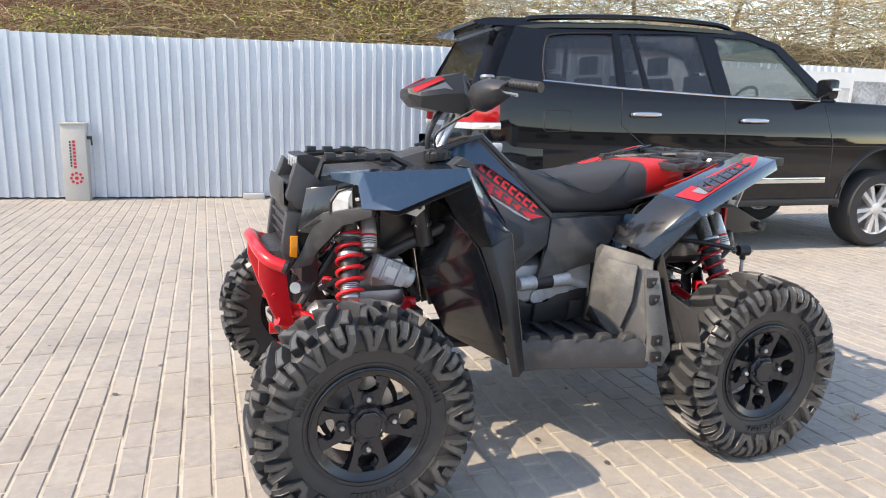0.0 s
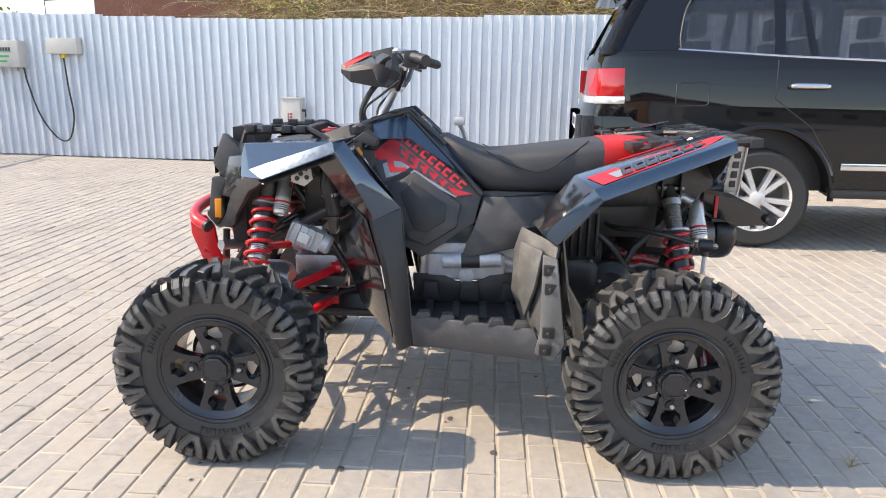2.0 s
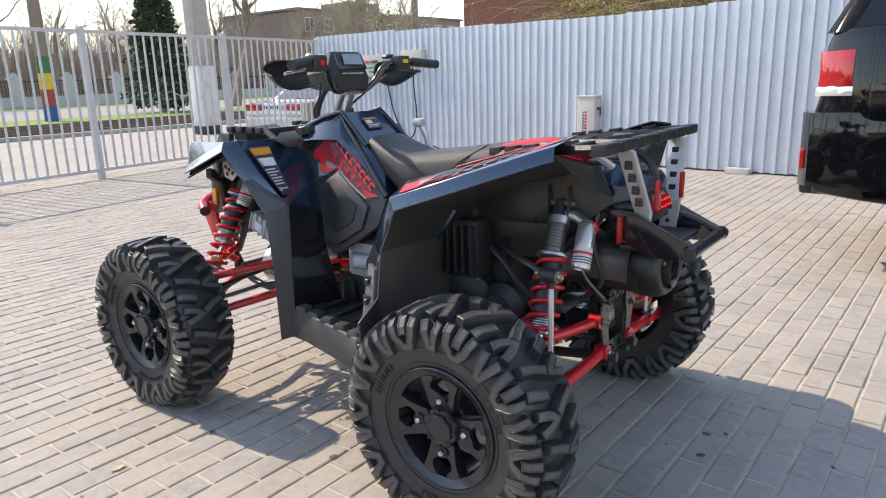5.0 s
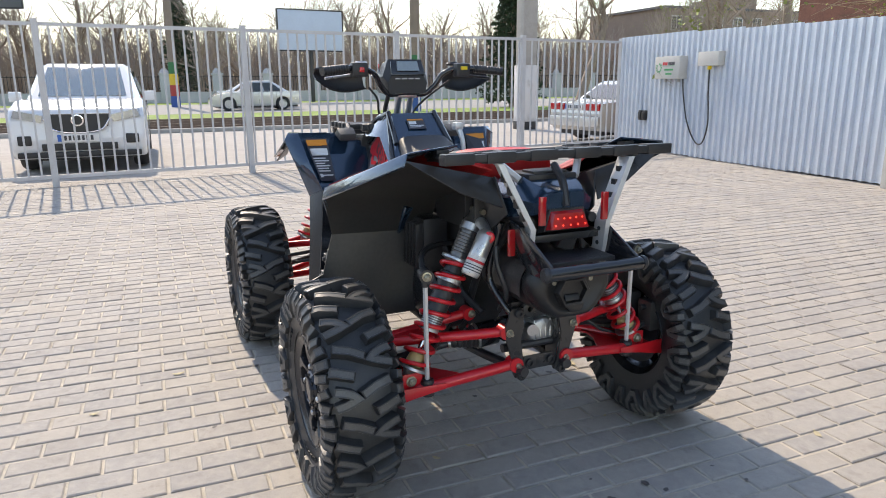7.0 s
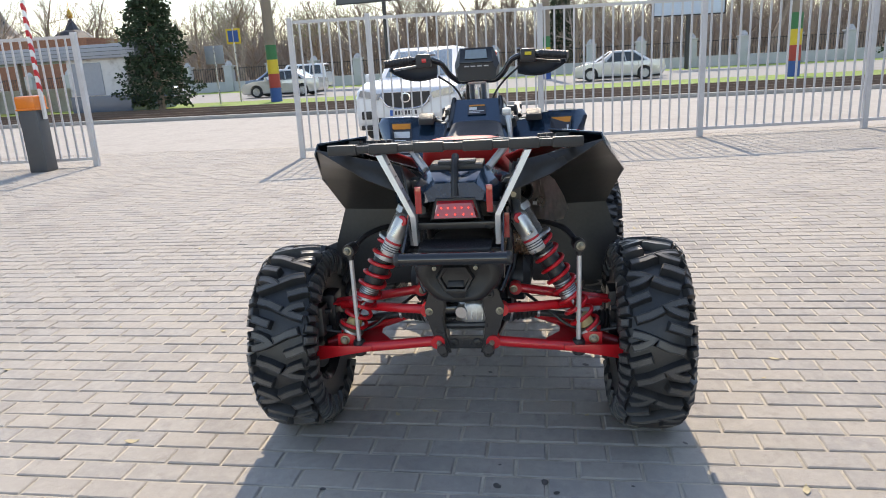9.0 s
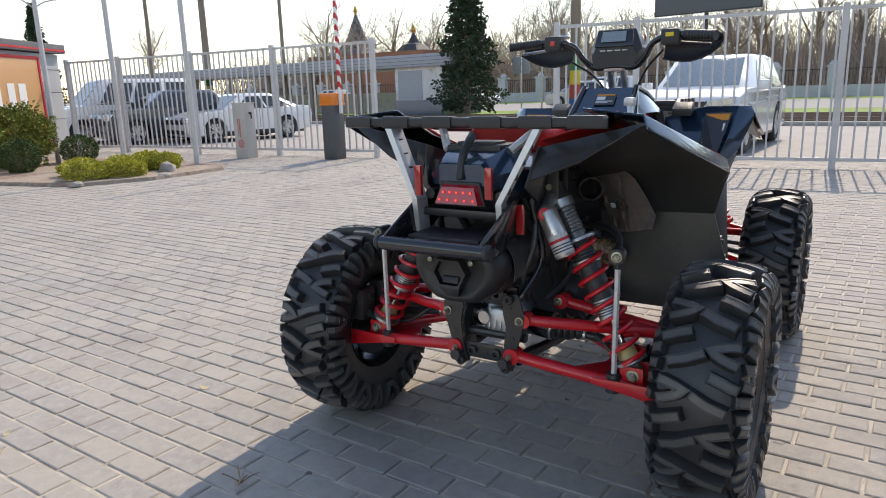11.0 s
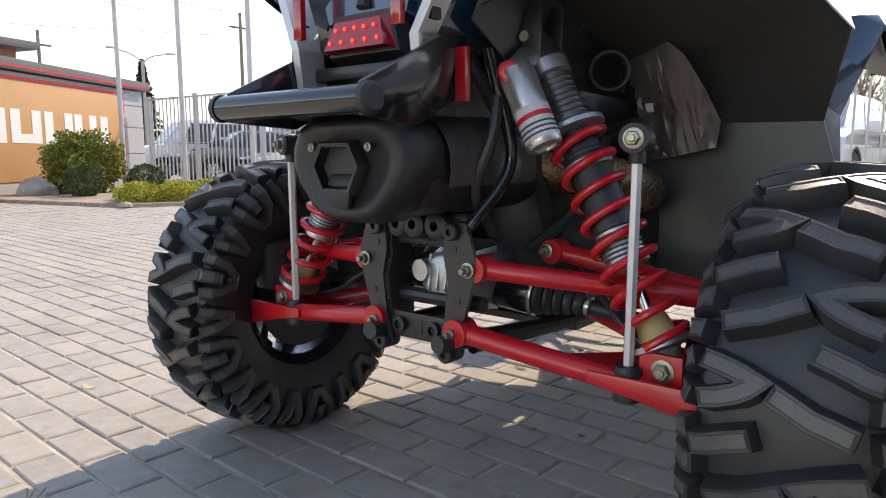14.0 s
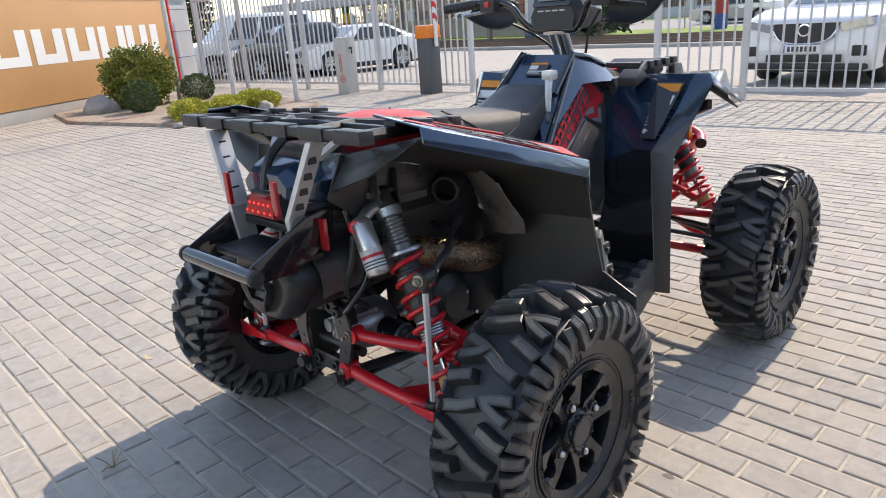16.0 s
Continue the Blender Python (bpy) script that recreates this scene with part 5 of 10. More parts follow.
# shelter with a long flat roof, and the kiosk at its end
sh = thing("tram_shelter", "long low tram shelter with a flat grey roof", "shelter", pose(-24.6, -16.5, 0, 0, 0, -94))
METAL_ROOF = material("grey roof sheet", (0.33, 0.35, 0.39), 0.5, metal=0.2, vary=0.08)
part("roof_fascia", boxes((0, -3.2, 2.25, 30, 0.3, 2.82), bevel=0.02), METAL_ROOF, sh)
for k in range(3):
    part("fascia_joint", boxes((-0.01, 0.3, 2.36 + 0.16 * k, 30, 0.31, 2.375 + 0.16 * k)), DARK_STEEL, sh)
part("kiosk_wall", boxes((0.7, -3.0, 0, 3.6, 0.05, 2.25)), WHITEWASH, sh)
part("kiosk_base", boxes((0.66, -3.04, 0, 3.64, 0.09, 0.72)), CAR_BLUE, sh)
part("shutter", boxes((1.9, 0.05, 0.75, 3.4, 0.08, 2.1)), METAL_ROOF, sh)
for k in range(7):
    part("post", boxes((6 + 3.6 * k, -0.1, 0, 6.2 + 3.6 * k, 0.1, 2.25)), POLE_GREY, sh)
part("back_wall", boxes((3.6, -3.0, 0, 30, -2.9, 1.1)), CONCRETE, sh)

ch = thing("pavilion", "far pavilion with steep dark roofs and gilt finials", "building", pose(-60, -52.5, 0))
SLATE = material("dark slate", (0.05, 0.055, 0.065), 0.5, vary=0.15)
GILT = material("gilt", (0.75, 0.42, 0.06), 0.3, metal=0.8, vary=0.1)
part("wall", boxes((-4, -4, 0, 4, 12, 5.2)), BRICK, ch)
for y, r, z in ((0, 3.4, 9.9), (8, 2.1, 7.3)):
    bm = bmesh.new()
    lathe(bm, [(r, 5.2), (r * 0.62, 6.0), (r * 0.32, 7.2 if r > 3 else 6.2), (0.08, z)], 8, pose(0, y, 0))
    part("roof", bm, SLATE, ch, smooth=0)
    bm = bmesh.new()
    lathe(bm, [(0.10, z - 0.1), (0.28, z + 0.2), (0.20, z + 0.45), (0.04, z + 0.9), (0.03, z + 1.5)], 12, pose(0, y, 0))
    part("finial", bm, GILT, ch)

ap = thing("apartment_block", "far old brick apartment block with many windows", "building", pose(-60, 51, 0, 0, 0, 0))
OLD_BRICK = material("weathered brick", (0.27, 0.20, 0.16), 0.9, vary=0.2, scale=0.8, fine=8)
part("wall", boxes((-14, 0, 0, 0, 30, 8.9)), OLD_BRICK, ap)
part("roof", boxes((-14.3, -0.3, 8.9, 0.3, 30.3, 9.15)), ROOFING, ap)
part("stair_tower", boxes((-6, 9, 9.15, -1, 14, 10.4)), OLD_BRICK, ap)
WINDOW_DARK = material("dark window glass", (0.04, 0.05, 0.06), 0.15, vary=0.2)
win = finish(boxes((-0.02, 0, 0, 0.03, 1.3, 1.4)), WINDOW_DARK, "window", 0)
frm = finish(boxes((0.03, -0.08, -0.08, 0.06, 0, 1.48), (0.03, 1.3, -0.08, 0.06, 1.38, 1.48), (0.03, 0, 1.4, 0.06, 1.3, 1.48), (0.03, 0, -0.08, 0.06, 1.3, 0), (0.03, 0.6, 0, 0.06, 0.7, 1.4)), WHITE, "window_frame", 0)
for k in range(10):
    for z in (1.2, 4.0, 6.7):
        o = new("window", win)
        o.parent, o.location = ap, (0, 1.0 + 2.9 * k, z)
        q = new("window_frame", frm)
        q.parent = o

# park wall with pillars and railings
pw = thing("park_wall", "low grey-white park wall with tall pillars", "wall", pose(-50, 0, 0))
part("wall", boxes((-0.2, -80, 0, 0.2, 80, 0.75)), PLASTER, pw)
bm = boxes((-0.33, -0.33, 0, 0.33, 0.33, 1.9), (-0.40, -0.40, 1.9, 0.40, 0.40, 2.02), bevel=0.02)
lathe(bm, [(0.28, 2.02), (0.30, 2.12), (0.12, 2.35)], 4, pose(0, 0, 0, 0, 0, 0))
pil = finish(bm, PLASTER, "pillar", 30)
rl = finish(boxes(*[(-0.015, 0.45 + 0.20 * k, 0.75, 0.015, 0.48 + 0.20 * k, 1.85) for k in range(15)], (-0.02, 0.33, 1.75, 0.02, 3.17, 1.79)), DARK_STEEL, "railing", 0)
for k in range(-20, 21):
    o = new("pillar", pil)
    o.parent, o.location = pw, (0, 3.5 * k, 0)
    o = new("railing", rl)
    o.parent, o.location = pw, (0, 3.5 * k, 0)


def billboard(x, y, z0, z1, w, turn, mat, label, legs=(0.0,)):
    t = thing("billboard", label, "billboard", pose(x, y, 0, 0, 0, turn))
    part("panel", boxes((-0.08, -w / 2, z0, 0.08, w / 2, z1), bevel=0.02), mat, t)
    part("panel_frame", boxes((-0.1, -w / 2 - 0.08, z0 - 0.08, 0.1, w / 2 + 0.08, z0), (-0.1, -w / 2 - 0.08, z1, 0.1, w / 2 + 0.08, z1 + 0.08), (-0.1, -w / 2 - 0.08, z0, 0.1, -w / 2, z1), (-0.1, w / 2, z0, 0.1, w / 2 + 0.08, z1)), DARK_STEEL, t)
    for l in legs:
        bm = bmesh.new()
        tube(bm, [(-0.1, l, 0), (-0.1, l, z0)], 0.14, 12)
        part("leg", bm, DARK_STEEL, t)


BOARD_BLUE = material("pale blue board", (0.50, 0.58, 0.68), 0.6, vary=0.05, scale=1, fine=10)
BOARD_DARK = material("dark board back", (0.09, 0.10, 0.11), 0.6, vary=0.1)
billboard(-46.5, 9.6, 3.5, 6.1, 4.6, 8, BOARD_BLUE, "blank pale blue roadside billboard")
billboard(-46.5, -10.9, 5.7, 8.6, 7.0, -10, BOARD_DARK, "dark back of a roadside billboard")
billboard(-30, 47.0, 4.0, 6.2, 6.6, 60, BOARD_BLUE, "pale billboard beyond the sheet fence")

rs = thing("road_sign", "yellow-edged pedestrian crossing sign on a post", "road sign", pose(-29.3, -14.4, 0))
part("post", tubes(([(0, 0, 0), (0, 0, 3.4)], 0.04)), STEEL, rs)
part("sign_face", boxes((-0.02, -0.35, 2.7, 0.02, 0.35, 3.4), bevel=0.01), YELLOW_PAINT, rs)
part("sign_field", boxes((0.02, -0.26, 2.79, 0.03, 0.26, 3.31)), BLUE_PAINT, rs)
bs = thing("blank_sign", "grey back of a rectangular road sign", "road sign", pose(-27.5, -14.6, 0))
part("post", tubes(([(0, 0, 0), (0, 0, 2.6)], 0.04)), STEEL, bs)
part("sign_face", boxes((-0.02, -0.45, 1.8, 0.02, -0.02, 2.6), (-0.02, 0.02, 1.8, 0.02, 0.45, 2.6), bevel=0.01), METAL_ROOF, bs)

# street lamp, utility poles and wires to the south
sl = thing("street_lamp", "double-armed grey street lamp", "street lamp", pose(-18.2, -40, 0))
part("mast", tubes(([(0, 0, 0), (0, 0, 6.3)], 0.09)), CONCRETE, sl)
for s in (-1, 1):
    part("arm", tubes((smooth_path([(0, 0, 6.2), (s * 0.6, 0, 6.6), (s * 1.6, 0, 6.85)]), 0.04), n=8), CONCRETE, sl)
    part("lamp_head", boxes((s * 1.5, -0.1, 6.82, s * 2.1, 0.1, 6.94), bevel=0.03), STEEL, sl)
for x, y, h in ((-21.7, -35, 8.9), (-14, -44, 8.0), (-27, -30, 8.5)):
    t = thing("utility_pole", "dark wooden utility pole with a crossarm", "utility pole", pose(x, y, 0))
    part("shaft", tubes(([(0, 0, 0), (0, 0, h)], [0.14, 0.09])), POLE_GREY, t)
    part("crossarm", boxes((-0.7, -0.05, h - 0.9, 0.7, 0.05, h - 0.8)), POLE_GREY, t)
bm = bmesh.new()
for x0, y0, z0, x1, y1, z1 in ((-21.7, -35, 8.0, 14, -30, 9.5), (-21.7, -35, 7.6, 12, -46, 7.6), (-27, -30, 7.6, 10, -26, 8.2), (-21.7, -35, 8.1, -27, -30, 7.7), (-27, -30, 7.8, -29, 40, 8.4), (-14, -44, 7.2, 14, -38, 7.4), (-14, -44, 7.2, -21.7, -35, 8.1)):
    a, b = Vector((x0, y0, z0)), Vector((x1, y1, z1))
    tube(bm, [a.lerp(b, k / 8) - Vector((0, 0, 1.6 * (k / 8) * (1 - k / 8))) for k in range(9)], 0.012, 4)
solo("overhead_wire", bm, DARK_STEEL, "thin dark overhead wires between utility poles", "wire", kind="stuff")


# ---- trees ----
# twigs paler than bark would be: haze is painted into them
TWIG = material("haze-paled brown twigs", (0.36, 0.30, 0.25), 0.9, vary=0.25, scale=1, fine=20)
BUD = material("fresh leaf buds", (0.24, 0.28, 0.07), 0.7, vary=0.3, scale=2, fine=20)
NEEDLE = material("dark spruce needles", (0.030, 0.055, 0.025), 0.8, vary=0.35, scale=2, fine=20)


def bare_tree(name, label, m, height, seed, levels=4, green=0.0, group="", spread=0.55, trunk_r=None):
    """A leafless spring tree: a tapered trunk, limbs and many thin twigs."""
    rng = random.Random(seed)
    t = thing(name, label, "tree", m, group)
    wood, twigs = bmesh.new(), bmesh.new()
    tips = []

    def grow(p, d, length, r, level):
        n = 4 if level < 2 else 3
        pts, rs = [p], [r]
        q, dd = p.copy(), d.copy()
        for k in range(n):
            dd = (dd + Vector((rng.gauss(0, 0.16), rng.gauss(0, 0.16), rng.gauss(0.05, 0.1)))).normalized()
            q = q + dd * length / n
            pts.append(q.copy()), rs.append(r * (1 - 0.55 * (k + 1) / n))
        tube(wood if level < 2 else twigs, pts, rs, 7 if level == 0 else 5 if level == 1 else 3, cap=False)
        if level >= levels:
            tips.append((pts[-1], dd))
            return
        count = (5, 5, 5, 4)[min(level, 3)]
        for k in range(count):
            i = rng.randint(2, n) if level == 0 else rng.randint(1, n)
            f = rng.random()
            base_ = pts[i - 1].lerp(pts[i], f)
            side = Vector((rng.gauss(0, 1), rng.gauss(0, 1), rng.gauss(0.25, 0.5))).normalized()
            nd = (dd * (1 - spread) + side * spread + Vector((0, 0, 0.12))).normalized()
            grow(base_, nd, length * rng.uniform(0.5, 0.72), rs[i] * 0.62, level + 1)
        grow(pts[-1], dd, length * 0.6, rs[-1] * 0.8, level + 1)
    grow(Vector((0, 0, 0)), Vector((rng.gauss(0, 0.06), rng.gauss(0, 0.06), 1)), height * 0.42, trunk_r or height * 0.020, 0)
    part("trunk", wood, BRANCH, t, smooth=60)
    tagged(part("branchwork", twigs, TWIG, t, smooth=0), kind="stuff")
    if green:
        r2 = random.Random(seed + 1)
        pick = [tp for tp in tips if r2.random() < green]
        it = iter([])

        def place(r):
            p, d = r.choice(pick)
            return p + Vector((r.gauss(0, 0.10), r.gauss(0, 0.10), r.gauss(0, 0.10))), d
        tagged(part("foliage", leaf_cloud(len(pick) * 3, place, 0.10, seed), BUD, t, smooth=0), kind="stuff")
    return t


kinds = [bare_tree("tree", "leafless spring tree in the park", pose(-56 - 3 * i, -30 + 9 * i, 0), 11 + 1.3 * i, 50 + i, 4, (0, 0.25, 0, 0.15)[i], "park trees") for i in range(4)]
rng_ = random.Random(8)
for k in range(26):
    y = -62 + 5.2 * k + rng_.uniform(-1.5, 1.5)
    copy_thing(kinds[k % 4], pose(-53.5 - rng_.uniform(0, 14), y, 0, 0, 0, rng_.uniform(0, 360)))
for x, y, k in ((-52.5, 2.5, 0), (-52.8, 14.5, 2), (-52.5, -24, 1), (-32, 22, 3), (-29.0, 31, 0), (-47, -45, 2), (-40, 40, 1), (-44, 50, 3), (-36, 60, 0), (-27, 26, 1), (-70, -60, 1), (-30, -75, 0), (-45, -70, 2)):
    copy_thing(kinds[k], pose(x, y, 0, 0, 0, 57 * k + 31 * x))


def spruce(x, y, h, seed):
    t = thing("spruce", "dense dark green spruce on the verge", "tree", pose(x, y, -0.01))
    bm = bmesh.new()
    tube(bm, [(0, 0, 0), (0, 0, h)], [0.16, 0.02], 8)
    part("trunk", bm, BRANCH, t)
    rng = random.Random(seed)
    bm = bmesh.new()
    n = 0
    tipsl = []
    for k in range(260):
        z = 0.35 + (h - 0.4) * (k / 260) ** 0.9
        r = (h - z) / h * 2.0 * rng.uniform(0.7, 1.15) * (0.75 if z < 0.7 else 1)
        a = k * 2.39996
        e = Vector((r * math.cos(a), r * math.sin(a), z - 0.10 * r + rng.uniform(-0.1, 0.1)))
        tube(bm, [(0, 0, z), e], [0.015, 0.004], 3, cap=False)
        tipsl.append((Vector((0, 0, z)), e))
    tagged(part("branchwork", bm, BRANCH, t, smooth=0), kind="stuff")

    def place(r):
        a, b = r.choice(tipsl)
        f = r.random() ** 0.5
        p = a.lerp(b, f)
        return p + Vector((r.gauss(0, 0.06), r.gauss(0, 0.06), r.gauss(-0.02, 0.06))), (b - a).normalized() + Vector((0, 0, -0.3))
    tagged(part("needle_mass", leaf_cloud(16000, place, 0.15, seed), NEEDLE, t, smooth=0), kind="stuff")


spruce(-25.2, -16.2, 7.4, 4)
spruce(-30, 16.5, 8.5, 5)
spruce(-57, 1.5, 10.5, 6)
for k in range(30):
    copy_thing(kinds[(k + 1) % 4], pose(-62 - rng_.uniform(0, 16), -52 + 3.7 * k + rng_.uniform(-1.5, 1.5), 0, 0, 0, rng_.uniform(0, 360)))
spruce(-24, -52, 8.0, 6)


# bare woods far behind the park; a pale colour stands in for haze
def far_woods(count, seed):
    rng = random.Random(seed)
    bm = bmesh.new()
    for _ in range(count):
        x, y = -64 - rng.random() * 26, rng.uniform(-85, 75)
        h = rng.uniform(1.5, 9.0) if rng.random() < 0.8 else rng.uniform(6, 11)
        z = rng.uniform(0, 3.5) * rng.random() ** 0.5
        a = rng.uniform(0, 6.28)
        lean = rng.uniform(0.1, 1.1) * h * 0.5
        r = rng.uniform(0.016, 0.055)
        tube(bm, [(x, y, z), (x + lean * 0.4 * math.cos(a), y + lean * 0.4 * math.sin(a), z + h * 0.3), (x + lean * math.cos(a), y + lean * math.sin(a), z + h * 0.62)], [r, r * 0.7, r * 0.25], 3, cap=False)
    return solo("far_woods", bm, WOODS, "brown leafless woods beyond the park, haze painted into the colour", "woods", kind="stuff", smooth=0)


WOODS = material("far woods in haze-pale colour", (0.36, 0.31, 0.27), 0.95, vary=0.2, scale=0.3, fine=4)
far_woods(30000, 12)

# ---- overgrown bank behind the sheet fence ----
EARTH = material("leaf-littered bank", (0.15, 0.10, 0.062), 0.95, vary=0.5, scale=2, fine=20, bump=0.8, bump_scale=20)
VINE = material("dry tan vines", (0.34, 0.25, 0.15), 0.9, vary=0.35, scale=2, fine=30, per_object=0.55)
VINE_LEAF = material("young vine leaves", (0.30, 0.34, 0.06), 0.7, vary=0.3, scale=3, fine=30, per_object=0.3)
SHED = material("red-brown shed wall", (0.20, 0.085, 0.06), 0.9, vary=0.25, scale=3, fine=25)


def bank_z(x, y):
    d = y - fence_y(x)
    rise = min(max((x + 6.0) / 3.0, 0.0), 1.0)
    rise = rise * rise * (3 - 2 * rise)
    hill = min(max((x - 1.0) / 4.0, 0.0), 1.0) * 0.3 * min(max(d - 0.6, 0.0) / 2.5, 1.0)
    return hill + rise * (0.9 + 1.5 * min(d / 2.2, 1.0) + 0.5 * noise.noise((x * 0.35, y * 0.35, 0))) * min(1.0, max(0.0, d) / 0.5 + 0.1)


bm = bmesh.new()
grid = []
for i in range(61):
    x = -7.0 + 21.0 * i / 60
    grid.append([bm.verts.new((x, fence_y(x) + 0.25 + 0.45 * j, bank_z(x, fence_y(x) + 0.25 + 0.45 * j) - 0.02)) for j in range(16)])
for i in range(60):
    for j in range(15):
        bm.faces.new((grid[i][j], grid[i + 1][j], grid[i + 1][j + 1], grid[i][j + 1]))
solo("earth_bank", bm, EARTH, "overgrown earth bank behind the fence", "bank", kind="structure", smooth=60)
solo("shed", boxes((-6.0, 0, 0, 5.0, 4.0, 4.6), (-6.1, -0.2, 4.6, 5.1, 4.2, 4.75)), SHED, "dull red-brown shed wall among the vines", "shed", pose(-1.5, fence_y(-1.5) + 3.2, 0, 0, 0, -4), smooth=0)


def vine_tangle(seed, count, x0, x1, label, tall=0.0, mat=VINE):
    """Arching, crossing dry stems as thin three-sided strands."""
    rng = random.Random(seed)
    bm = bmesh.new()
    for _ in range(count):
        x = rng.uniform(x0, x1)
        d = 0.30 + rng.random() ** 1.5 * 2.6
        y = fence_y(x) + d
        z = bank_z(x, y)
        full = min(max((x + 6.2) / 2.0, 0.15), 1.0)
        p = Vector((x, y, z + rng.uniform(-0.1, 0.9 + tall) * full))
        v = Vector((rng.gauss(0, 0.7), rng.gauss(-0.25, 0.5), rng.uniform(0.1, 0.9)))
        pts = [p.copy()]
        for k in range(5):
            v = v + Vector((rng.gauss(0, 0.35), rng.gauss(0, 0.3), -0.22 + rng.gauss(0, 0.12)))
            p = p + v * rng.uniform(0.10, 0.20)
            p.y = max(p.y, fence_y(p.x) + 0.06)
            pts.append(p.copy())
        r = rng.choice((0.0025, 0.004, 0.004, 0.006, 0.009))
        tube(bm, pts, [r, r, r * 0.9, r * 0.8, r * 0.6, r * 0.4], 3, cap=False)
    return solo("vine_thicket", bm, mat, label, "thicket", kind="stuff", smooth=0)


vine_tangle(1, 5200, -6.4, 3.5, "tangled dry tan vines over the fence top")
BRUSH = material("pale dry brushwood", (0.41, 0.33, 0.21), 0.9, vary=0.35, scale=2, fine=30, per_object=0.5)
vine_tangle(2, 9000, 2.5, 13.5, "tangled pale brushwood over the fence top", 0.9, BRUSH)


def leaves(seed, count, patches, label):
    def place(r):
        cx, sx, zl = r.choice(patches)
        x = r.gauss(cx, sx)
        y = fence_y(x) + r.uniform(0.15, 1.3)
        return Vector((x, y, max(FENCE_H - 0.2, bank_z(x, y)) + r.uniform(0.0, zl))), Vector((0, -0.4, 0.6))
    solo("vine_leaves", leaf_cloud(count, place, 0.034, seed), VINE_LEAF, label, "foliage", kind="stuff", smooth=0)


leaves(7, 11000, [(-2.9, 0.5, 0.5), (-1.0, 0.7, 0.8), (0.6, 0.8, 0.9), (1.4, 0.5, 0.8), (3.0, 1.0, 1.0), (5.0, 1.5, 2.6), (7.0, 2.0, 2.6), (9.0, 2.0, 2.6), (11.0, 1.5, 2.6), (7.0, 3.0, 1.6), (10.0, 2.5, 1.6)], "fresh yellow-green leaves scattered over the vines")
for x, h, sd_ in ((2.6, 4.2, 71), (4.4, 4.8, 72), (6.3, 4.5, 73), (8.2, 5.0, 74), (10.5, 4.6, 75), (0.9, 3.2, 76)):
    bare_tree("bush_tree", "young branching tree on the bank with fresh buds", pose(x, fence_y(x) + 2.0, bank_z(x, fence_y(x) + 2.0) - 0.05), h, sd_, 4, 0.6, "bank trees", trunk_r=0.05)
for x, h, sd_ in ((-7.2, 3.4, 81), (-5.0, 3.0, 82)):
    bare_tree("bush_tree", "thin leafless bush behind the fence", pose(x, fence_y(x) + 1.4, 0), h, sd_, 3, 0.2, "bank trees", trunk_r=0.03)


# printed banner on the fence
BANNER_PRINT = material("grey printed foliage", (0.36, 0.37, 0.38), 0.7, vary=0.6, scale=5, fine=22)
_b = solo("banner", boxes((0, -0.006, 0, 2.4, 0.0, 0.62), bevel=0.002), WHITE, "white banner with a grey printed picture on the fence", "banner", pose(8.95, fence_y(8.95) - 0.05, 1.45, 0, 0, -3.72), smooth=0)
part("print", boxes((0.05, -0.011, 0.04, 2.35, -0.007, 0.42)), BANNER_PRINT, _b, smooth=0)

# ---- the all-terrain vehicle: x runs from front (-) to rear (+), y from its left (-) to its right (+) ----
ATV = thing("quad_bike", "dark blue sport quad bike with red suspension parked on pavers", "quad bike", pose(0.0, 0.02, 0.008, 0, 0, 1.9))
FRONT_X, REAR_X, WHEEL_Z, TYRE_R = -0.738, 0.735, 0.324, 0.343   # heights from the bike's origin, 2 cm up

TREAD = 10                              # pitches of tread round a tyre


def tyre_section(half):
    """Half of the carcass section: (radius, distance from the middle plane)."""
    return [(0.3130, 0.0), (0.3120, half * 0.42), (0.308, half * 0.72), (0.298, half * 0.92), (0.280, half * 1.02), (0.250, half * 1.04), (0.212, half * 0.95), (0.171, half * 0.80)]


def on_carcass(sec, v):
    """The point of the section at the share v of its length, and its slope."""
    seg = [math.dist(a, b) for a, b in zip(sec, sec[1:])]
    d = v * sum(seg)
    for (a, b), s in zip(zip(sec, sec[1:]), seg):
        if d <= s or b is sec[-1]:
            t = d / s
            return (a[0] + (b[0] - a[0]) * t, a[1] + (b[1] - a[1]) * t), ((b[0] - a[0]) / s, (b[1] - a[1]) / s), sum(seg)
        d -= s


def tread_point(sec, u, w, count, lift=0.0):
    """A point of the tyre's face: u in pitches round it, w from -1 to 1 across it, lifted off the carcass."""
    side = 1 if w >= 0 else -1
    (r, h), (dr, dh), _ = on_carcass(sec, abs(w))
    a = 2 * math.pi * u / count
    n = math.hypot(dr, dh)
    r, h = r + lift * dh / n, h - lift * dr / n
    return Vector((r * math.cos(a), r * math.sin(a), side * h))


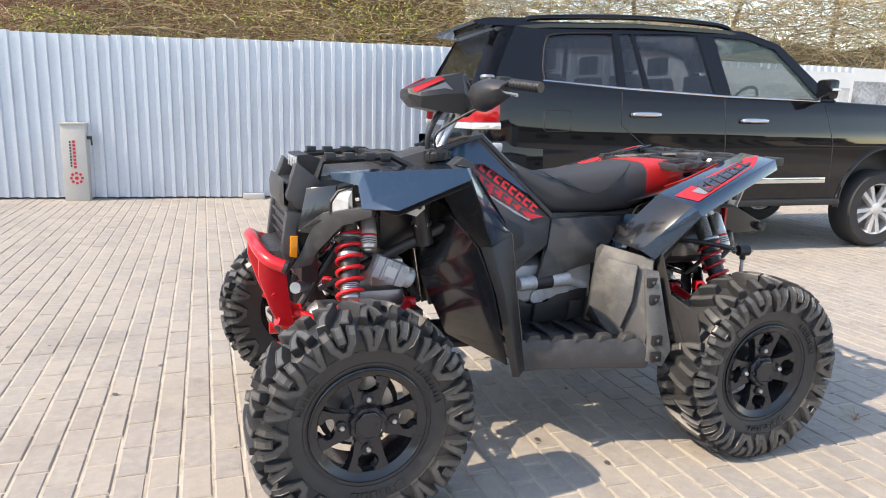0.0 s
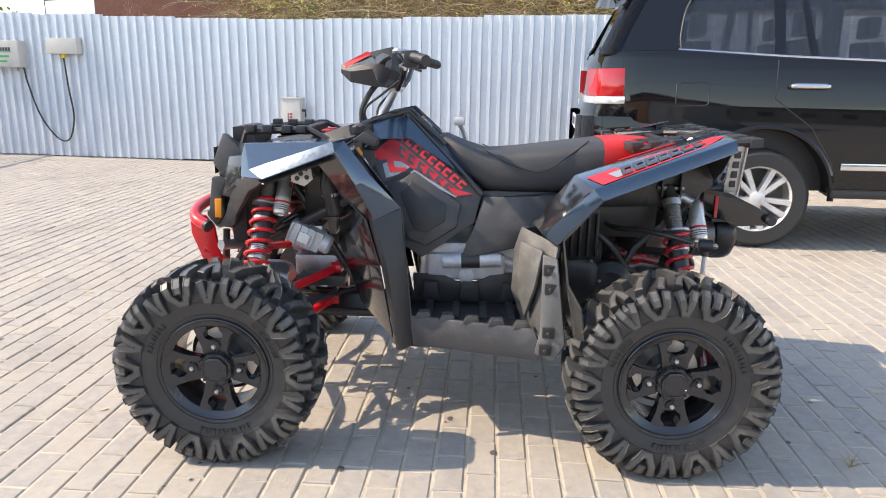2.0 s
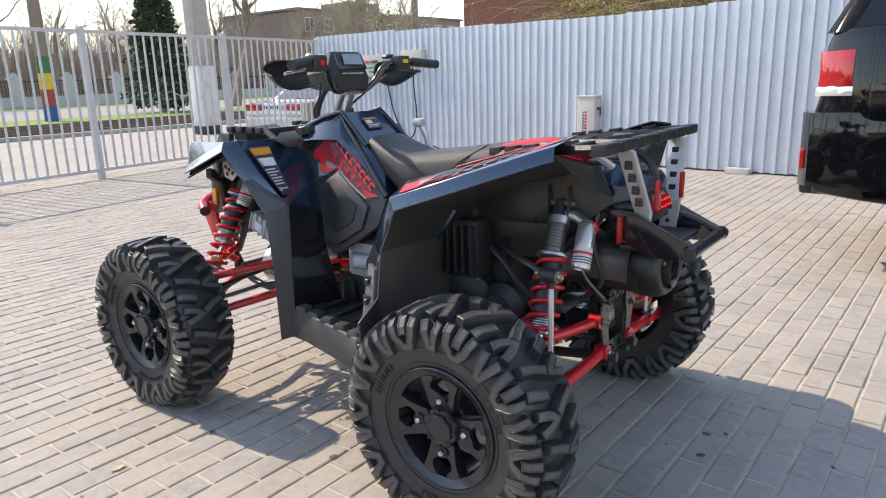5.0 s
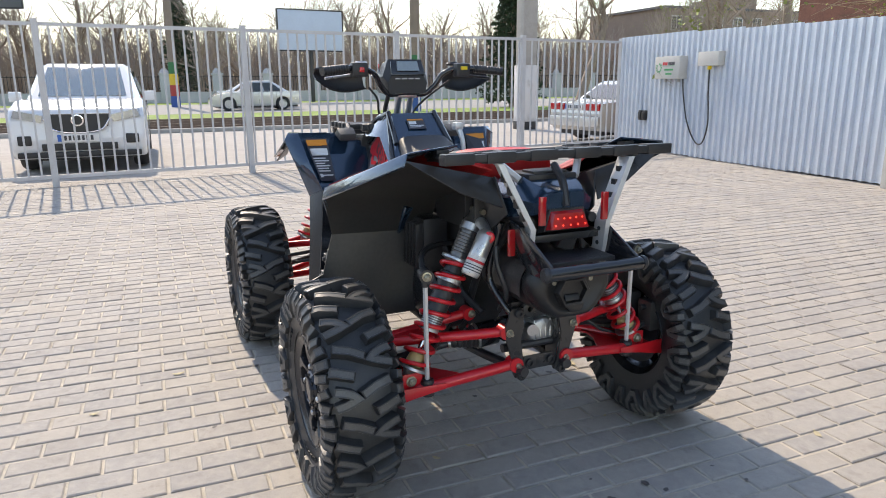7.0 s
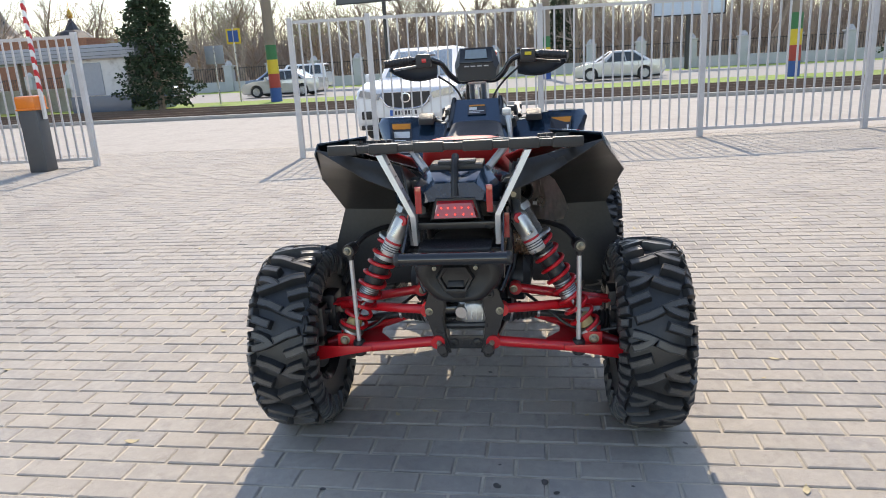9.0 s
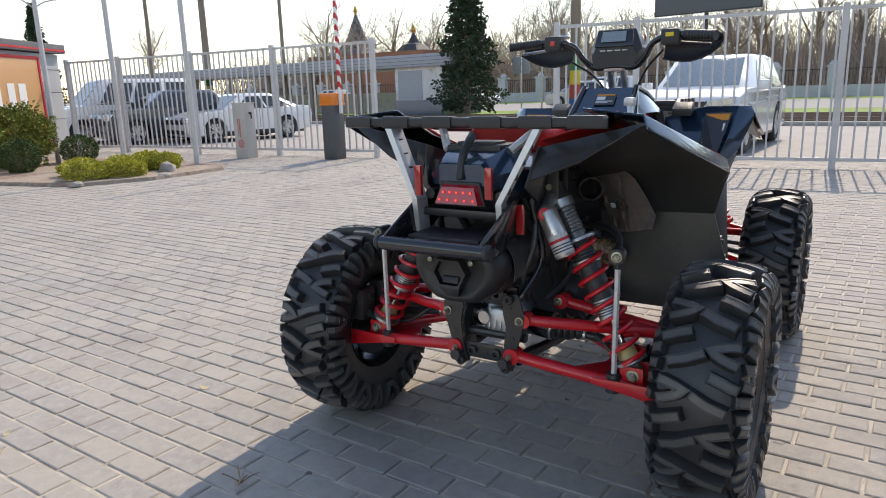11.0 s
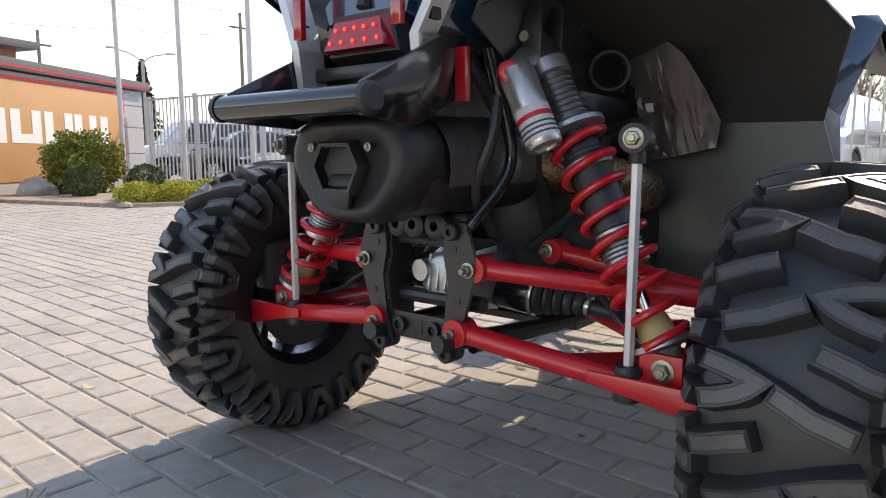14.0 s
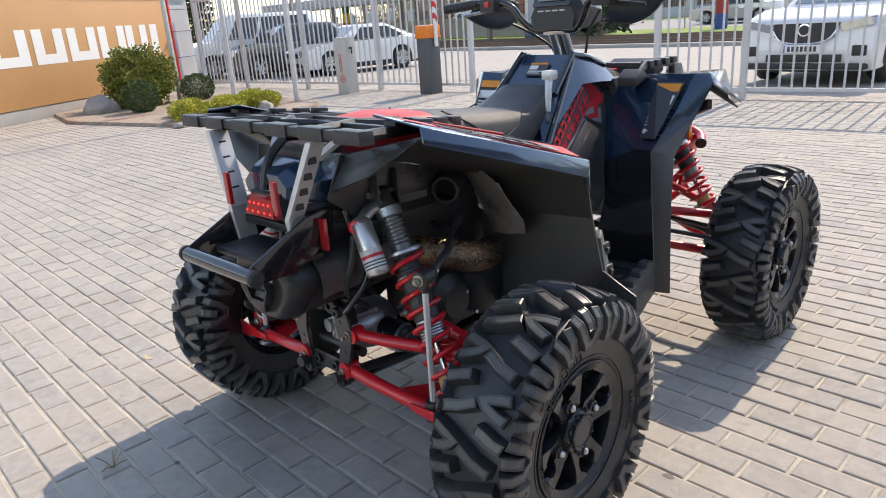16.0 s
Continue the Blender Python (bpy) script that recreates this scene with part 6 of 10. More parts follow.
def lug(bm, sec, turn, path, width, height, count):
    """One raised bar of tread along a path of (pitches round, share across), with a moulded rim round its sunken top."""
    fine = []
    for (u0, w0), (u1, w1) in zip(path, path[1:]):
        k = 3 if abs(w1 - w0) > 0.14 else 2
        fine += [(u0 + (u1 - u0) * i / k, w0 + (w1 - w0) * i / k) for i in range(k)]
    fine.append(path[-1])
    at = [tread_point(sec, turn + u, w, count) for u, w in fine]
    rings = []
    for i, (u, w) in enumerate(fine):
        d0 = (at[i] - at[i - 1]).normalized() if i else (at[1] - at[0]).normalized()
        d1 = (at[i + 1] - at[i]).normalized() if i + 1 < len(at) else d0
        d = (d0 + d1).normalized()
        out = (tread_point(sec, turn + u, w, count, 0.01) - at[i]).normalized()
        miter = min(1.5, 1 / max(0.5, d.dot(d1)))
        cross = d.cross(out).normalized() * miter
        hgt = height * (1.0 if abs(w) < 0.44 else max(0.45, 1.0 - (abs(w) - 0.44) * 2.6))
        end = 0.0
        if i == 0:
            end = 1.0
        elif i == len(fine) - 1:
            end = -1.0
        row = []
        for c, h, e in ((0.60, -0.004, -0.12), (0.46, hgt - 0.0022, 0.0), (0.43, hgt, 0.02), (0.30, hgt, 0.14), (0.27, hgt - 0.0016, 0.17)):
            row.append((c, h, e))
        prof = row + [(-c, h, e) for c, h, e in row[::-1]]
        rings.append([bm.verts.new(at[i] + cross * (c * width) + out * h + d * (end * e * width)) for c, h, e in prof])
    m = len(rings[0])
    for a, b in zip(rings, rings[1:]):
        for k in range(m - 1):
            bm.faces.new((a[k], a[k + 1], b[k + 1], b[k])).material_index = int(3 <= k <= 5)
    for r in (rings[0], rings[-1]):
        bm.faces.new(r[0:2] + r[-2:])
        bm.faces.new(r[1:4] + r[-4:-1])
        bm.faces.new(r[3:5] + r[5:7]).material_index = 1


def wheel_set(width):
    """The meshes of a wheel, with the local z axis pointing outwards."""
    half = width / 2
    sec = tyre_section(half)
    bm = bmesh.new()
    prof = [(r, -h) for r, h in sec[::-1]] + [(r, h) for r, h in sec[1:]] + [(0.163, half * 0.7), (0.163, -half * 0.7)]
    lathe(bm, prof, 80, close=True)
    lugs = []
    for s in (1, -1):
        t = 0.0 if s > 0 else 0.5
        for path, wide, high in (
                ([(0.00, s * -0.05), (0.10, s * 0.13), (0.16, s * 0.31)], 0.029, 0.030),
                ([(0.37, s * 0.34), (0.46, s * 0.10), (0.54, s * 0.19), (0.60, s * 0.34)], 0.027, 0.030),
                ([(0.76, s * 0.11), (0.82, s * 0.26), (0.87, s * 0.37)], 0.029, 0.030),
                ([(0.80, s * 0.41), (0.83, s * 0.53), (0.93, s * 0.655), (1.07, s * 0.655), (1.17, s * 0.53), (1.20, s * 0.38)], 0.027, 0.027),
                ([(0.36, s * 0.42), (0.450, s * 0.655), (0.510, s * 0.655), (0.60, s * 0.42)], 0.026, 0.025),
                ([(0.995, s * 0.36), (0.995, s * 0.52)], 0.030, 0.026),
        ):
            lb = bmesh.new()
            lug(lb, sec, t, path, wide, high, TREAD)
            me = finish(lb, RUBBER, "tread_lug", 24)
            me.materials.append(LUG_FACE)
            lugs.append(me)
    for a0, n in ((0.3, 5), (2.4, 4), (4.5, 6)):                           # raised marks in place of the maker's lettering
        for j in range(n):
            a = a0 + j * 0.135
            m = Matrix.Rotation(a, 4, "Z") @ Matrix.Translation((0.216, 0, half * 0.955)) @ Matrix.Rotation(0.18, 4, "Y")
            for x0, y0, x1, y1 in ((-0.013, -0.010, 0.013, -0.0075), (-0.013, 0.0075, 0.013, 0.010), (-0.013, -0.010, -0.0105, 0.010), (0.0105, -0.010, 0.013, 0.010)):
                box(bm, x0, y0, 0, x1, y1, 0.0042, m=m)
    for rr, hh in ((0.236, 1.02), (0.190, 0.89)):
        ring = [(rr - 0.003, half * (hh - 0.08)), (rr - 0.002, half * hh + 0.001), (rr + 0.002, half * hh + 0.001), (rr + 0.003, half * (hh - 0.08))]
        lathe(bm, ring, 80, close=True)
    tyre = finish(bm, RUBBER, "tyre", 28)

    z = half * 0.84
    bm = bmesh.new()
    prof = [(0.168, 0.86), (0.1725, 0.90), (0.1765, 0.88), (0.178, 0.82), (0.174, 0.66), (0.164, 0.52), (0.158, 0), (0.158, -0.6), (0.174, -0.8), (0.172, -0.85), (0.150, -0.6), (0.150, 0.30), (0.146, 0.55), (0.1475, 0.70), (0.1485, 0.775), (0.152, 0.80)]
    lathe(bm, [(r, h * half) for r, h in prof], 72, close=True)
    barrel = finish(bm, WHEEL_BLACK, "wheel", 30)

    bm = bmesh.new()                                     # one forked spoke: two legs round a hexagonal window behind a lug nut
    for s in (-1, 1):
        a = [(0.040, 0.000), (0.094, 0.000), (0.096, 0.013), (0.106, 0.029), (0.124, 0.031), (0.138, 0.017), (0.1505, 0.016), (0.1475, 0.042), (0.137, 0.066), (0.100, 0.050), (0.066, 0.041), (0.052, 0.040), (0.040, 0.024)]
        ridge = [0.016, 0.018, 0.016, 0.010, 0.006, 0.004, 0.003, 0.003, 0.004, 0.006, 0.012, 0.014, 0.016]
        a = [(x, y * s) for x, y in a]
        n = len(a)
        cx, cy = 0.105, 0.040 * s
        order = range(n) if s > 0 else range(n - 1, -1, -1)
        lo = [bm.verts.new((a[i][0], a[i][1], z - 0.040)) for i in order]
        mid = [bm.verts.new((a[i][0], a[i][1], z - ridge[i] - 0.007)) for i in order]
        hi = [bm.verts.new((a[i][0] + (cx - a[i][0]) * 0.05, a[i][1] + (cy - a[i][1]) * (0.16 if a[i][1] else 0.0), z - ridge[i])) for i in order]
        bm.faces.new(lo[::-1])
        top = bm.faces.new(hi)
        for q, r in ((lo, mid), (mid, hi)):
            for i in range(n):
                bm.faces.new((q[i], q[(i + 1) % n], r[(i + 1) % n], r[i]))
        bmesh.ops.triangulate(bm, faces=[top])
    lathe(bm, [(0.0165, z - 0.018), (0.0165, z - 0.010), (0.0125, z - 0.009), (0.0120, z - 0.016)], 20, Matrix.Translation((0.078, 0, 0)))
    spoke = finish(bm, WHEEL_BLACK, "spoke", 18)

    bm = bmesh.new()
    lathe(bm, [(0.060, z - 0.05), (0.060, z - 0.008), (0.056, z - 0.001), (0.046, z - 0.001), (0.044, z + 0.007), (0.039, z + 0.009), (0.037, z + 0.006), (0.012, z + 0.006)], 8, Matrix.Rotation(radians(22.5), 4, "Z"))
    cap = finish(bm, WHEEL_BLACK, "hub_cap", 20)
    bm = bmesh.new()
    lathe(bm, [(0.0048, z - 0.002), (0.0048, z + 0.003), (0.0035, z + 0.004), (0.002, z + 0.002)], 8)
    screw = finish(bm, WHEEL_BLACK, "cap_screw", 20)
    bm = bmesh.new()
    lathe(bm, [(0.0095, z - 0.02), (0.0095, z - 0.003), (0.0065, z + 0.001)], 6)
    nut = finish(bm, STEEL, "lug_nut", 20)
    bm = bmesh.new()
    lathe(bm, [(0.108, -half * 0.35), (0.108, -half * 0.35 + 0.004), (0.060, -half * 0.35 + 0.004), (0.060, -half * 0.35)], 40, close=True)
    disc = finish(bm, STEEL, "brake_disc", 30)
    bm = bmesh.new()
    lathe(bm, [(0.062, -half * 0.55), (0.062, z - 0.05), (0.045, z - 0.04)], 24)
    # added dark disc that stands in for the shaded inside of the wheel
    lathe(bm, [(0.128, -half * 0.62), (0.128, -half * 0.56), (0.060, -half * 0.50)], 32)
    hub = finish(bm, DARK_STEEL, "hub", 30)
    return tyre, barrel, spoke, cap, nut, disc, hub, screw, lugs


def add_wheel(meshes, x, y, turn):
    tyre, barrel, spoke, cap, nut, disc, hub, screw, lugs = meshes
    w = new("wheel", barrel)
    w.parent = ATV
    w.matrix_basis = pose(x, y, WHEEL_Z, -90 if y > 0 else 90, 0, 0) @ pose(0, 0, 0, 0, 0, turn)
    tagged(w, "satin black alloy wheel with forked spokes")

    def piece(name, me, m=None, label=""):
        o = new(name, me)
        o.parent = w
        if m is not None:
            o.matrix_basis = m
        tagged(o, label)
    piece("tyre", tyre, label="deep-lugged black mud tyre, slightly dusty")
    for k in range(4):
        piece("spoke", spoke, pose(0, 0, 0, 0, 0, 90 * k))
    piece("hub_cap", cap)
    for k in range(8):
        piece("cap_screw", screw, Matrix.Rotation(radians(45 * k), 4, "Z") @ Matrix.Translation((0.051, 0, 0)))
    for k in range(4):
        piece("lug_nut", nut, Matrix.Rotation(radians(90 * k), 4, "Z") @ Matrix.Translation((0.078, 0, 0)))
    piece("brake_disc", disc)
    piece("hub", hub)
    for k in range(TREAD):
        for me in lugs:
            piece("tread_lug", me, pose(0, 0, 0, 0, 0, 360 / TREAD * k))


FRONT_W, REAR_W = wheel_set(0.200), wheel_set(0.206)
for _x, _y, _set in ((FRONT_X, 0.622, FRONT_W), (REAR_X, 0.630, REAR_W)):
    for _s in (-1, 1):
        add_wheel(_set, _x, _s * _y - (0.022 if _s > 0 and _x < 0 else 0.0), 0 if _s < 0 else 20)


def bolt(bm, p, axis, r=0.011, h=0.010):
    p = Vector(p)
    lathe(bm, [(r, 0), (r, h), (r * 0.75, h * 1.3)], 6, along(p, p + Vector(axis)))


def coil(bm, a, b, radius, wire, turns, n=8, start=0.0):
    """A coil spring from a to b."""
    m, length = along(a, b), (Vector(b) - Vector(a)).length
    steps = int(turns * 18)
    pts = [m @ Vector((radius * math.cos(start + 2 * math.pi * turns * i / steps), radius * math.sin(start + 2 * math.pi * turns * i / steps), length * i / steps)) for i in range(steps + 1)]
    tube(bm, pts, wire, n)


def shock(top, bottom, side, lean, res_len=0.13, spring=0.30):
    """A coil-over shock with a piggyback reservoir."""
    t, b = Vector(top), Vector(bottom)
    d = b - t
    at = lambda k: t + d * k
    m, full = along(t, b), d.length

    def turned(name, prof, mat, parent, label="", n=24):
        bm = bmesh.new()
        lathe(bm, [(r, full * h) for r, h in prof], n, m)
        return part(name, bm, mat, parent, label, smooth=30)
    body = turned("shock_body", [(0.014, -0.04), (0.020, -0.03), (0.022, 0.02), (0.030, 0.05), (0.0335, 0.06), (0.0335, 0.105), (0.030, 0.11), (0.030, 0.27)], DARK_ALU, ATV, "grey threaded shock absorber body")
    turned("shock_head", [(0.031, 0.055), (0.0345, 0.06), (0.0345, 0.10), (0.031, 0.105)], ALU, body)
    for k in range(7):
        turned("thread", [(0.0300, 0.125 + 0.018 * k), (0.0312, 0.130 + 0.018 * k), (0.0300, 0.135 + 0.018 * k)], DARK_ALU, body, n=20)
    turned("spring_collar", [(0.030, 0.268), (0.050, 0.270), (0.052, 0.276), (0.052, 0.290), (0.040, 0.297), (0.036, 0.30)], ALU, body)
    turned("shock_sleeve", [(0.031, 0.29), (0.031, 0.36), (0.036, 0.365), (0.036, 0.375), (0.034, 0.38), (0.034, 0.60), (0.030, 0.605)], BLACK_PLASTIC, body)
    turned("slider_ring", [(0.033, 0.385), (0.040, 0.39), (0.040, 0.415), (0.033, 0.42)], ALU, body)
    turned("thread_ring", [(0.028, 0.60), (0.0325, 0.605), (0.0325, 0.69), (0.034, 0.695), (0.034, 0.71), (0.012, 0.715)], ALU, body)
    for k in range(6):
        turned("thread", [(0.0325, 0.612 + 0.013 * k), (0.0336, 0.616 + 0.013 * k), (0.0325, 0.620 + 0.013 * k)], DARK_ALU, body, n=20)
    turned("shock_shaft", [(0.0085, 0.70), (0.0085, 0.96)], CHROME_ROD, body, n=14)
    turned("bump_stop", [(0.013, 0.845), (0.021, 0.85), (0.026, 0.875), (0.029, 0.92), (0.024, 0.925)], material_of_stop, body, n=20)
    turned("spring_seat", [(0.018, 0.925), (0.046, 0.93), (0.047, 0.945), (0.026, 0.955), (0.020, 0.985)], ALU, body, n=24)
    bm = bmesh.new()
    box(bm, -0.014, -0.020, full * 0.96, 0.014, 0.020, full * 1.035, bevel=0.005, m=m)
    part("shock_eye", bm, ALU, body)
    bm = bmesh.new()
    coil(bm, at(spring), at(0.935), 0.0435, 0.0070, 8.5, n=10)
    part("coil_spring", bm, RED, ATV, "red coil spring")
    o = Vector(lean)
    a, c = t + o + d.normalized() * 0.02, t + o + d.normalized() * (0.02 + res_len)
    rl = (c - a).length
    ma = along(a, c)

    def canned(name, prof, mat, parent, label="", n=24):
        bm = bmesh.new()
        lathe(bm, prof, n, ma)
        return part(name, bm, mat, parent, label, smooth=30)
    res = canned("reservoir", [(0.016, -0.016), (0.022, -0.010), (0.0265, -0.002), (0.0285, 0.003), (0.0285, rl - 0.005), (0.026, rl), (0.018, rl), (0.017, rl - 0.004)], ALU_BRIGHT, ATV, "silver shock reservoir with a printed label")
    canned("decal", [(0.0288, rl * 0.52), (0.0288, rl * 0.93)], LABEL_GREY, res)
    canned("printed_band", [(0.0290, rl * 0.62), (0.0290, rl * 0.68)], RED_DECAL, res)
    for k in range(3):
        canned("printed_band", [(0.0290, rl * (0.74 + 0.06 * k)), (0.0290, rl * (0.765 + 0.06 * k))], DARK_DECAL, res)
    bm = bmesh.new()
    tube(bm, [t + d.normalized() * 0.02, t + o * 0.55 + d.normalized() * 0.005, a - d.normalized() * 0.004], [0.016, 0.018, 0.016], 12)
    part("bridge", bm, ALU, res)
    bm = bmesh.new()
    q = a + Vector((0.016, 0, -0.004))
    lathe(bm, [(0.017, 0), (0.018, 0.004), (0.018, 0.010), (0.013, 0.013), (0.007, 0.013), (0.006, 0.009)], 16, along(q, q + Vector((0.9, side * 0.45, 0.1))))
    part("adjuster", bm, RED, res)


material_of_stop = material("tan bump stop", (0.50, 0.38, 0.17), 0.5, vary=0.1)
DARK_ALU = material("grey hard-anodised alloy", (0.17, 0.165, 0.16), 0.35, metal=0.7, vary=0.1)
ALU_BRIGHT = material("bright silver alloy", (0.60, 0.58, 0.55), 0.30, metal=0.8, vary=0.06, scale=30, fine=300)
CHROME_ROD = material("chromed rod", (0.75, 0.75, 0.76), 0.10, metal=1.0, vary=0.03, rough_vary=0.03)
LABEL_GREY = material("pale grey label", (0.60, 0.59, 0.57), 0.35, vary=0.25, scale=40, fine=260)
GOLD_FOIL = material("dimpled golden heat sleeve", (0.34, 0.23, 0.15), 0.28, metal=0.9, vary=0.3, scale=60, fine=160, bump=1.0, bump_scale=150)


def arm(name, legs, r, label):
    """A suspension arm: its first tube, with the other tubes and the pivot bosses as parts of it."""
    base = None
    for pts in legs:
        bm = bmesh.new()
        tube(bm, smooth_path(pts, 5), r, 14)
        if base is None:
            base = part(name, bm, RED, ATV, label)
        else:
            part("arm_tube", bm, RED, base)
    for pts in legs:
        bm = bmesh.new()
        p = Vector(pts[0])
        tube(bm, [p + Vector((-0.020, 0, 0)), p + Vector((0.020, 0, 0))], r * 1.35, 16)
        part("pivot_boss", bm, RED, base)
    return base


def hex_bolt(parent, p, axis, r=0.010, h=0.009, stud=0.010):
    """A zinc hex nut on a washer, with the end of its stud."""
    p, axis = Vector(p), Vector(axis).normalized()
    bm = bmesh.new()
    lathe(bm, [(r * 1.35, 0), (r * 1.35, 0.002), (r * 0.9, 0.003)], 16, along(p, p + axis))
    lathe(bm, [(r, 0.002), (r, h), (r * 0.8, h * 1.2)], 6, along(p, p + axis))
    lathe(bm, [(r * 0.55, h), (r * 0.55, h + stud), (r * 0.45, h + stud + 0.001)], 10, along(p, p + axis))
    part("bolt", bm, ZINC_NUT, parent, smooth=25)


ZINC_NUT = material("zinc-plated nut", (0.36, 0.34, 0.27), 0.32, metal=0.85, vary=0.15)
for s in (-1, 1):
    # rear suspension
    lo = arm("lower_arm", [[(0.935, s * 0.095, 0.376), (0.930, s * 0.20, 0.364), (0.912, s * 0.34, 0.345), (0.885, s * 0.44, 0.328)], [(0.60, s * 0.11, 0.385), (0.68, s * 0.28, 0.365), (0.77, s * 0.44, 0.335), (0.80, s * 0.53, 0.312)]], 0.0180, "red tubular lower suspension arm")
    bm = shell([(0.932, 0.335, 0.352), (0.915, 0.43, 0.338), (0.885, 0.545, 0.312), (0.775, 0.545, 0.312), (0.735, 0.43, 0.338), (0.690, 0.30, 0.362), (0.745, 0.33, 0.352), (0.790, 0.325, 0.350), (0.850, 0.290, 0.356), (0.918, 0.255, 0.362)], [(0, 1, 4, 5, 6, 7, 8, 9), (1, 2, 3, 4)], 0.007, s, 0.002)
    part("gusset", bm, RED, lo)
    bm = shell([(0.938, 0.335, 0.356), (0.925, 0.43, 0.352), (0.905, 0.555, 0.345), (0.905, 0.560, 0.285), (0.925, 0.43, 0.318), (0.938, 0.335, 0.338)], [(0, 1, 4, 5), (1, 2, 3, 4)], 0.006, s, 0.002)
    part("arm_flange", bm, RED, lo)
    for sx in (0.838, 0.892):
        bm = bmesh.new()
        prism(bm, [(sx - 0.004, 0.335), (sx + 0.004, 0.335), (sx + 0.004, 0.388), (sx - 0.004, 0.388)], s * 0.400, s * 0.465, 0.002)
        part("shock_mount", bm, RED, lo)
    hex_bolt(lo, (0.897, s * 0.437, 0.364), (1, 0, 0), 0.013, 0.010, 0.004)
    hex_bolt(lo, (0.952, s * 0.090, 0.375), (1, 0, 0))
    up = arm("upper_arm", [[(0.925, s * 0.128, 0.488), (0.890, s * 0.22, 0.480), (0.825, s * 0.34, 0.466), (0.765, s * 0.47, 0.452)], [(0.748, s * 0.172, 0.503), (0.742, s * 0.28, 0.485), (0.738, s * 0.40, 0.465), (0.735, s * 0.52, 0.448)]], 0.0165, "red tubular upper suspension arm")
    bm = shell([(0.815, 0.335, 0.478), (0.785, 0.42, 0.470), (0.765, 0.53, 0.456), (0.712, 0.53, 0.456), (0.722, 0.40, 0.474), (0.728, 0.33, 0.482), (0.768, 0.36, 0.478)], [(0, 1, 2, 3, 4, 5, 6)], 0.010, s, 0.003)
    part("gusset", bm, RED, up)
    hex_bolt(up, (0.948, s * 0.120, 0.487), (1, 0, 0))
    hex_bolt(up, (0.772, s * 0.166, 0.505), (1, 0, 0))
    shock((0.822, s * 0.176, 0.855), (0.864, s * 0.436, 0.364), s, (0.092, s * 0.004, -0.030), 0.135)
    for dx in (-0.034, 0.034):
        bm = bmesh.new()
        box(bm, 0.822 + dx - 0.003, s * 0.150, 0.835, 0.822 + dx + 0.003, s * 0.200, 0.925, bevel=0.002)
        part("shock_tower", bm, DARK_STEEL, ATV, "black shock tower plate")
    bm = bmesh.new()
    tube(bm, [(0.775, s * 0.176, 0.868), (0.872, s * 0.176, 0.868)], 0.009, 10)
    part("tower_bolt", bm, ZINC_NUT, ATV)
    bm = bmesh.new()
    box(bm, 0.67, s * 0.50, 0.29, 0.77, s * 0.56, 0.49, bevel=0.012)
    axle = part("axle_knuckle", bm, DARK_STEEL, ATV, "black cast wheel knuckle")
    bm = bmesh.new()
    tube(bm, [(0.78, s * 0.10, 0.435), (0.76, s * 0.30, 0.405), (0.74, s * 0.52, 0.37)], 0.0135, 14)
    shaft = part("drive_shaft", bm, DARK_STEEL, ATV, "black drive shaft with ribbed boots")
    bm = bmesh.new()
    tube(bm, [(0.79, s * 0.085, 0.437), (0.778, s * 0.155, 0.427)], 0.042, 20)
    part("joint_cup", bm, GLOSS_BLACK, shaft)
    for k in range(5):
        bm = bmesh.new()
        p0 = Vector((0.778 - 0.0025 * k, s * (0.157 + 0.017 * k), 0.427 - 0.0025 * k))
        r = 0.040 - 0.0045 * k
        lathe(bm, [(r * 0.82, 0), (r, 0.004), (r, 0.009), (r * 0.80, 0.017)], 20, along(p0, p0 + Vector((-0.02, s * 0.2, -0.03))))
        part("boot_rib", bm, RUBBER, shaft)
    for y_, r in ((0.150, 0.0435), (0.248, 0.0175)):
        bm = bmesh.new()
        p0 = Vector((0.779 - 0.1 * (y_ - 0.15), s * y_, 0.428 - 0.14 * (y_ - 0.15)))
        lathe(bm, [(r, 0), (r + 0.001, 0.003), (r, 0.008)], 20, along(p0, p0 + Vector((-0.02, s * 0.2, -0.03))))
        part("boot_clamp", bm, STEEL, shaft)
    for k in range(6):
        bm = bmesh.new()
        lathe(bm, [(0.036 - 0.002 * k, 0), (0.042 - 0.002 * k, 0.007), (0.034 - 0.002 * k, 0.013)], 16, along((0.742, s * (0.50 - 0.013 * k), 0.373), (0.75, s * 0.3, 0.405)))
        part("boot_rib", bm, RUBBER, shaft)
    bm = bmesh.new()
    box(bm, 0.79, s * 0.520, 0.36, 0.865, s * 0.585, 0.475, bevel=0.014)
    cal = part("brake_caliper", bm, DARK_ALU, ATV, "grey cast brake caliper")
    for z_ in (0.385, 0.45):
        bm = bmesh.new()
        tube(bm, [(0.83, s * 0.500, z_), (0.83, s * 0.522, z_)], 0.010, 12)
        part("caliper_pin", bm, DARK_STEEL, cal)
    bm = bmesh.new()
    tube(bm, smooth_path([(0.84, s * 0.52, 0.38), (0.83, s * 0.43, 0.365), (0.80, s * 0.36, 0.375), (0.78, s * 0.30, 0.415), (0.70, s * 0.20, 0.47)]), 0.006, 8)
    part("brake_hose", bm, RUBBER, cal, "black braided brake hose")
    bm = bmesh.new()
    tube(bm, [(0.900, s * 0.385, 0.335), (0.900, s * 0.388, 0.668)], 0.0082, 6)
    link = part("sway_link", bm, SILVER, ATV, "hexagonal silver sway-bar link", smooth=20)
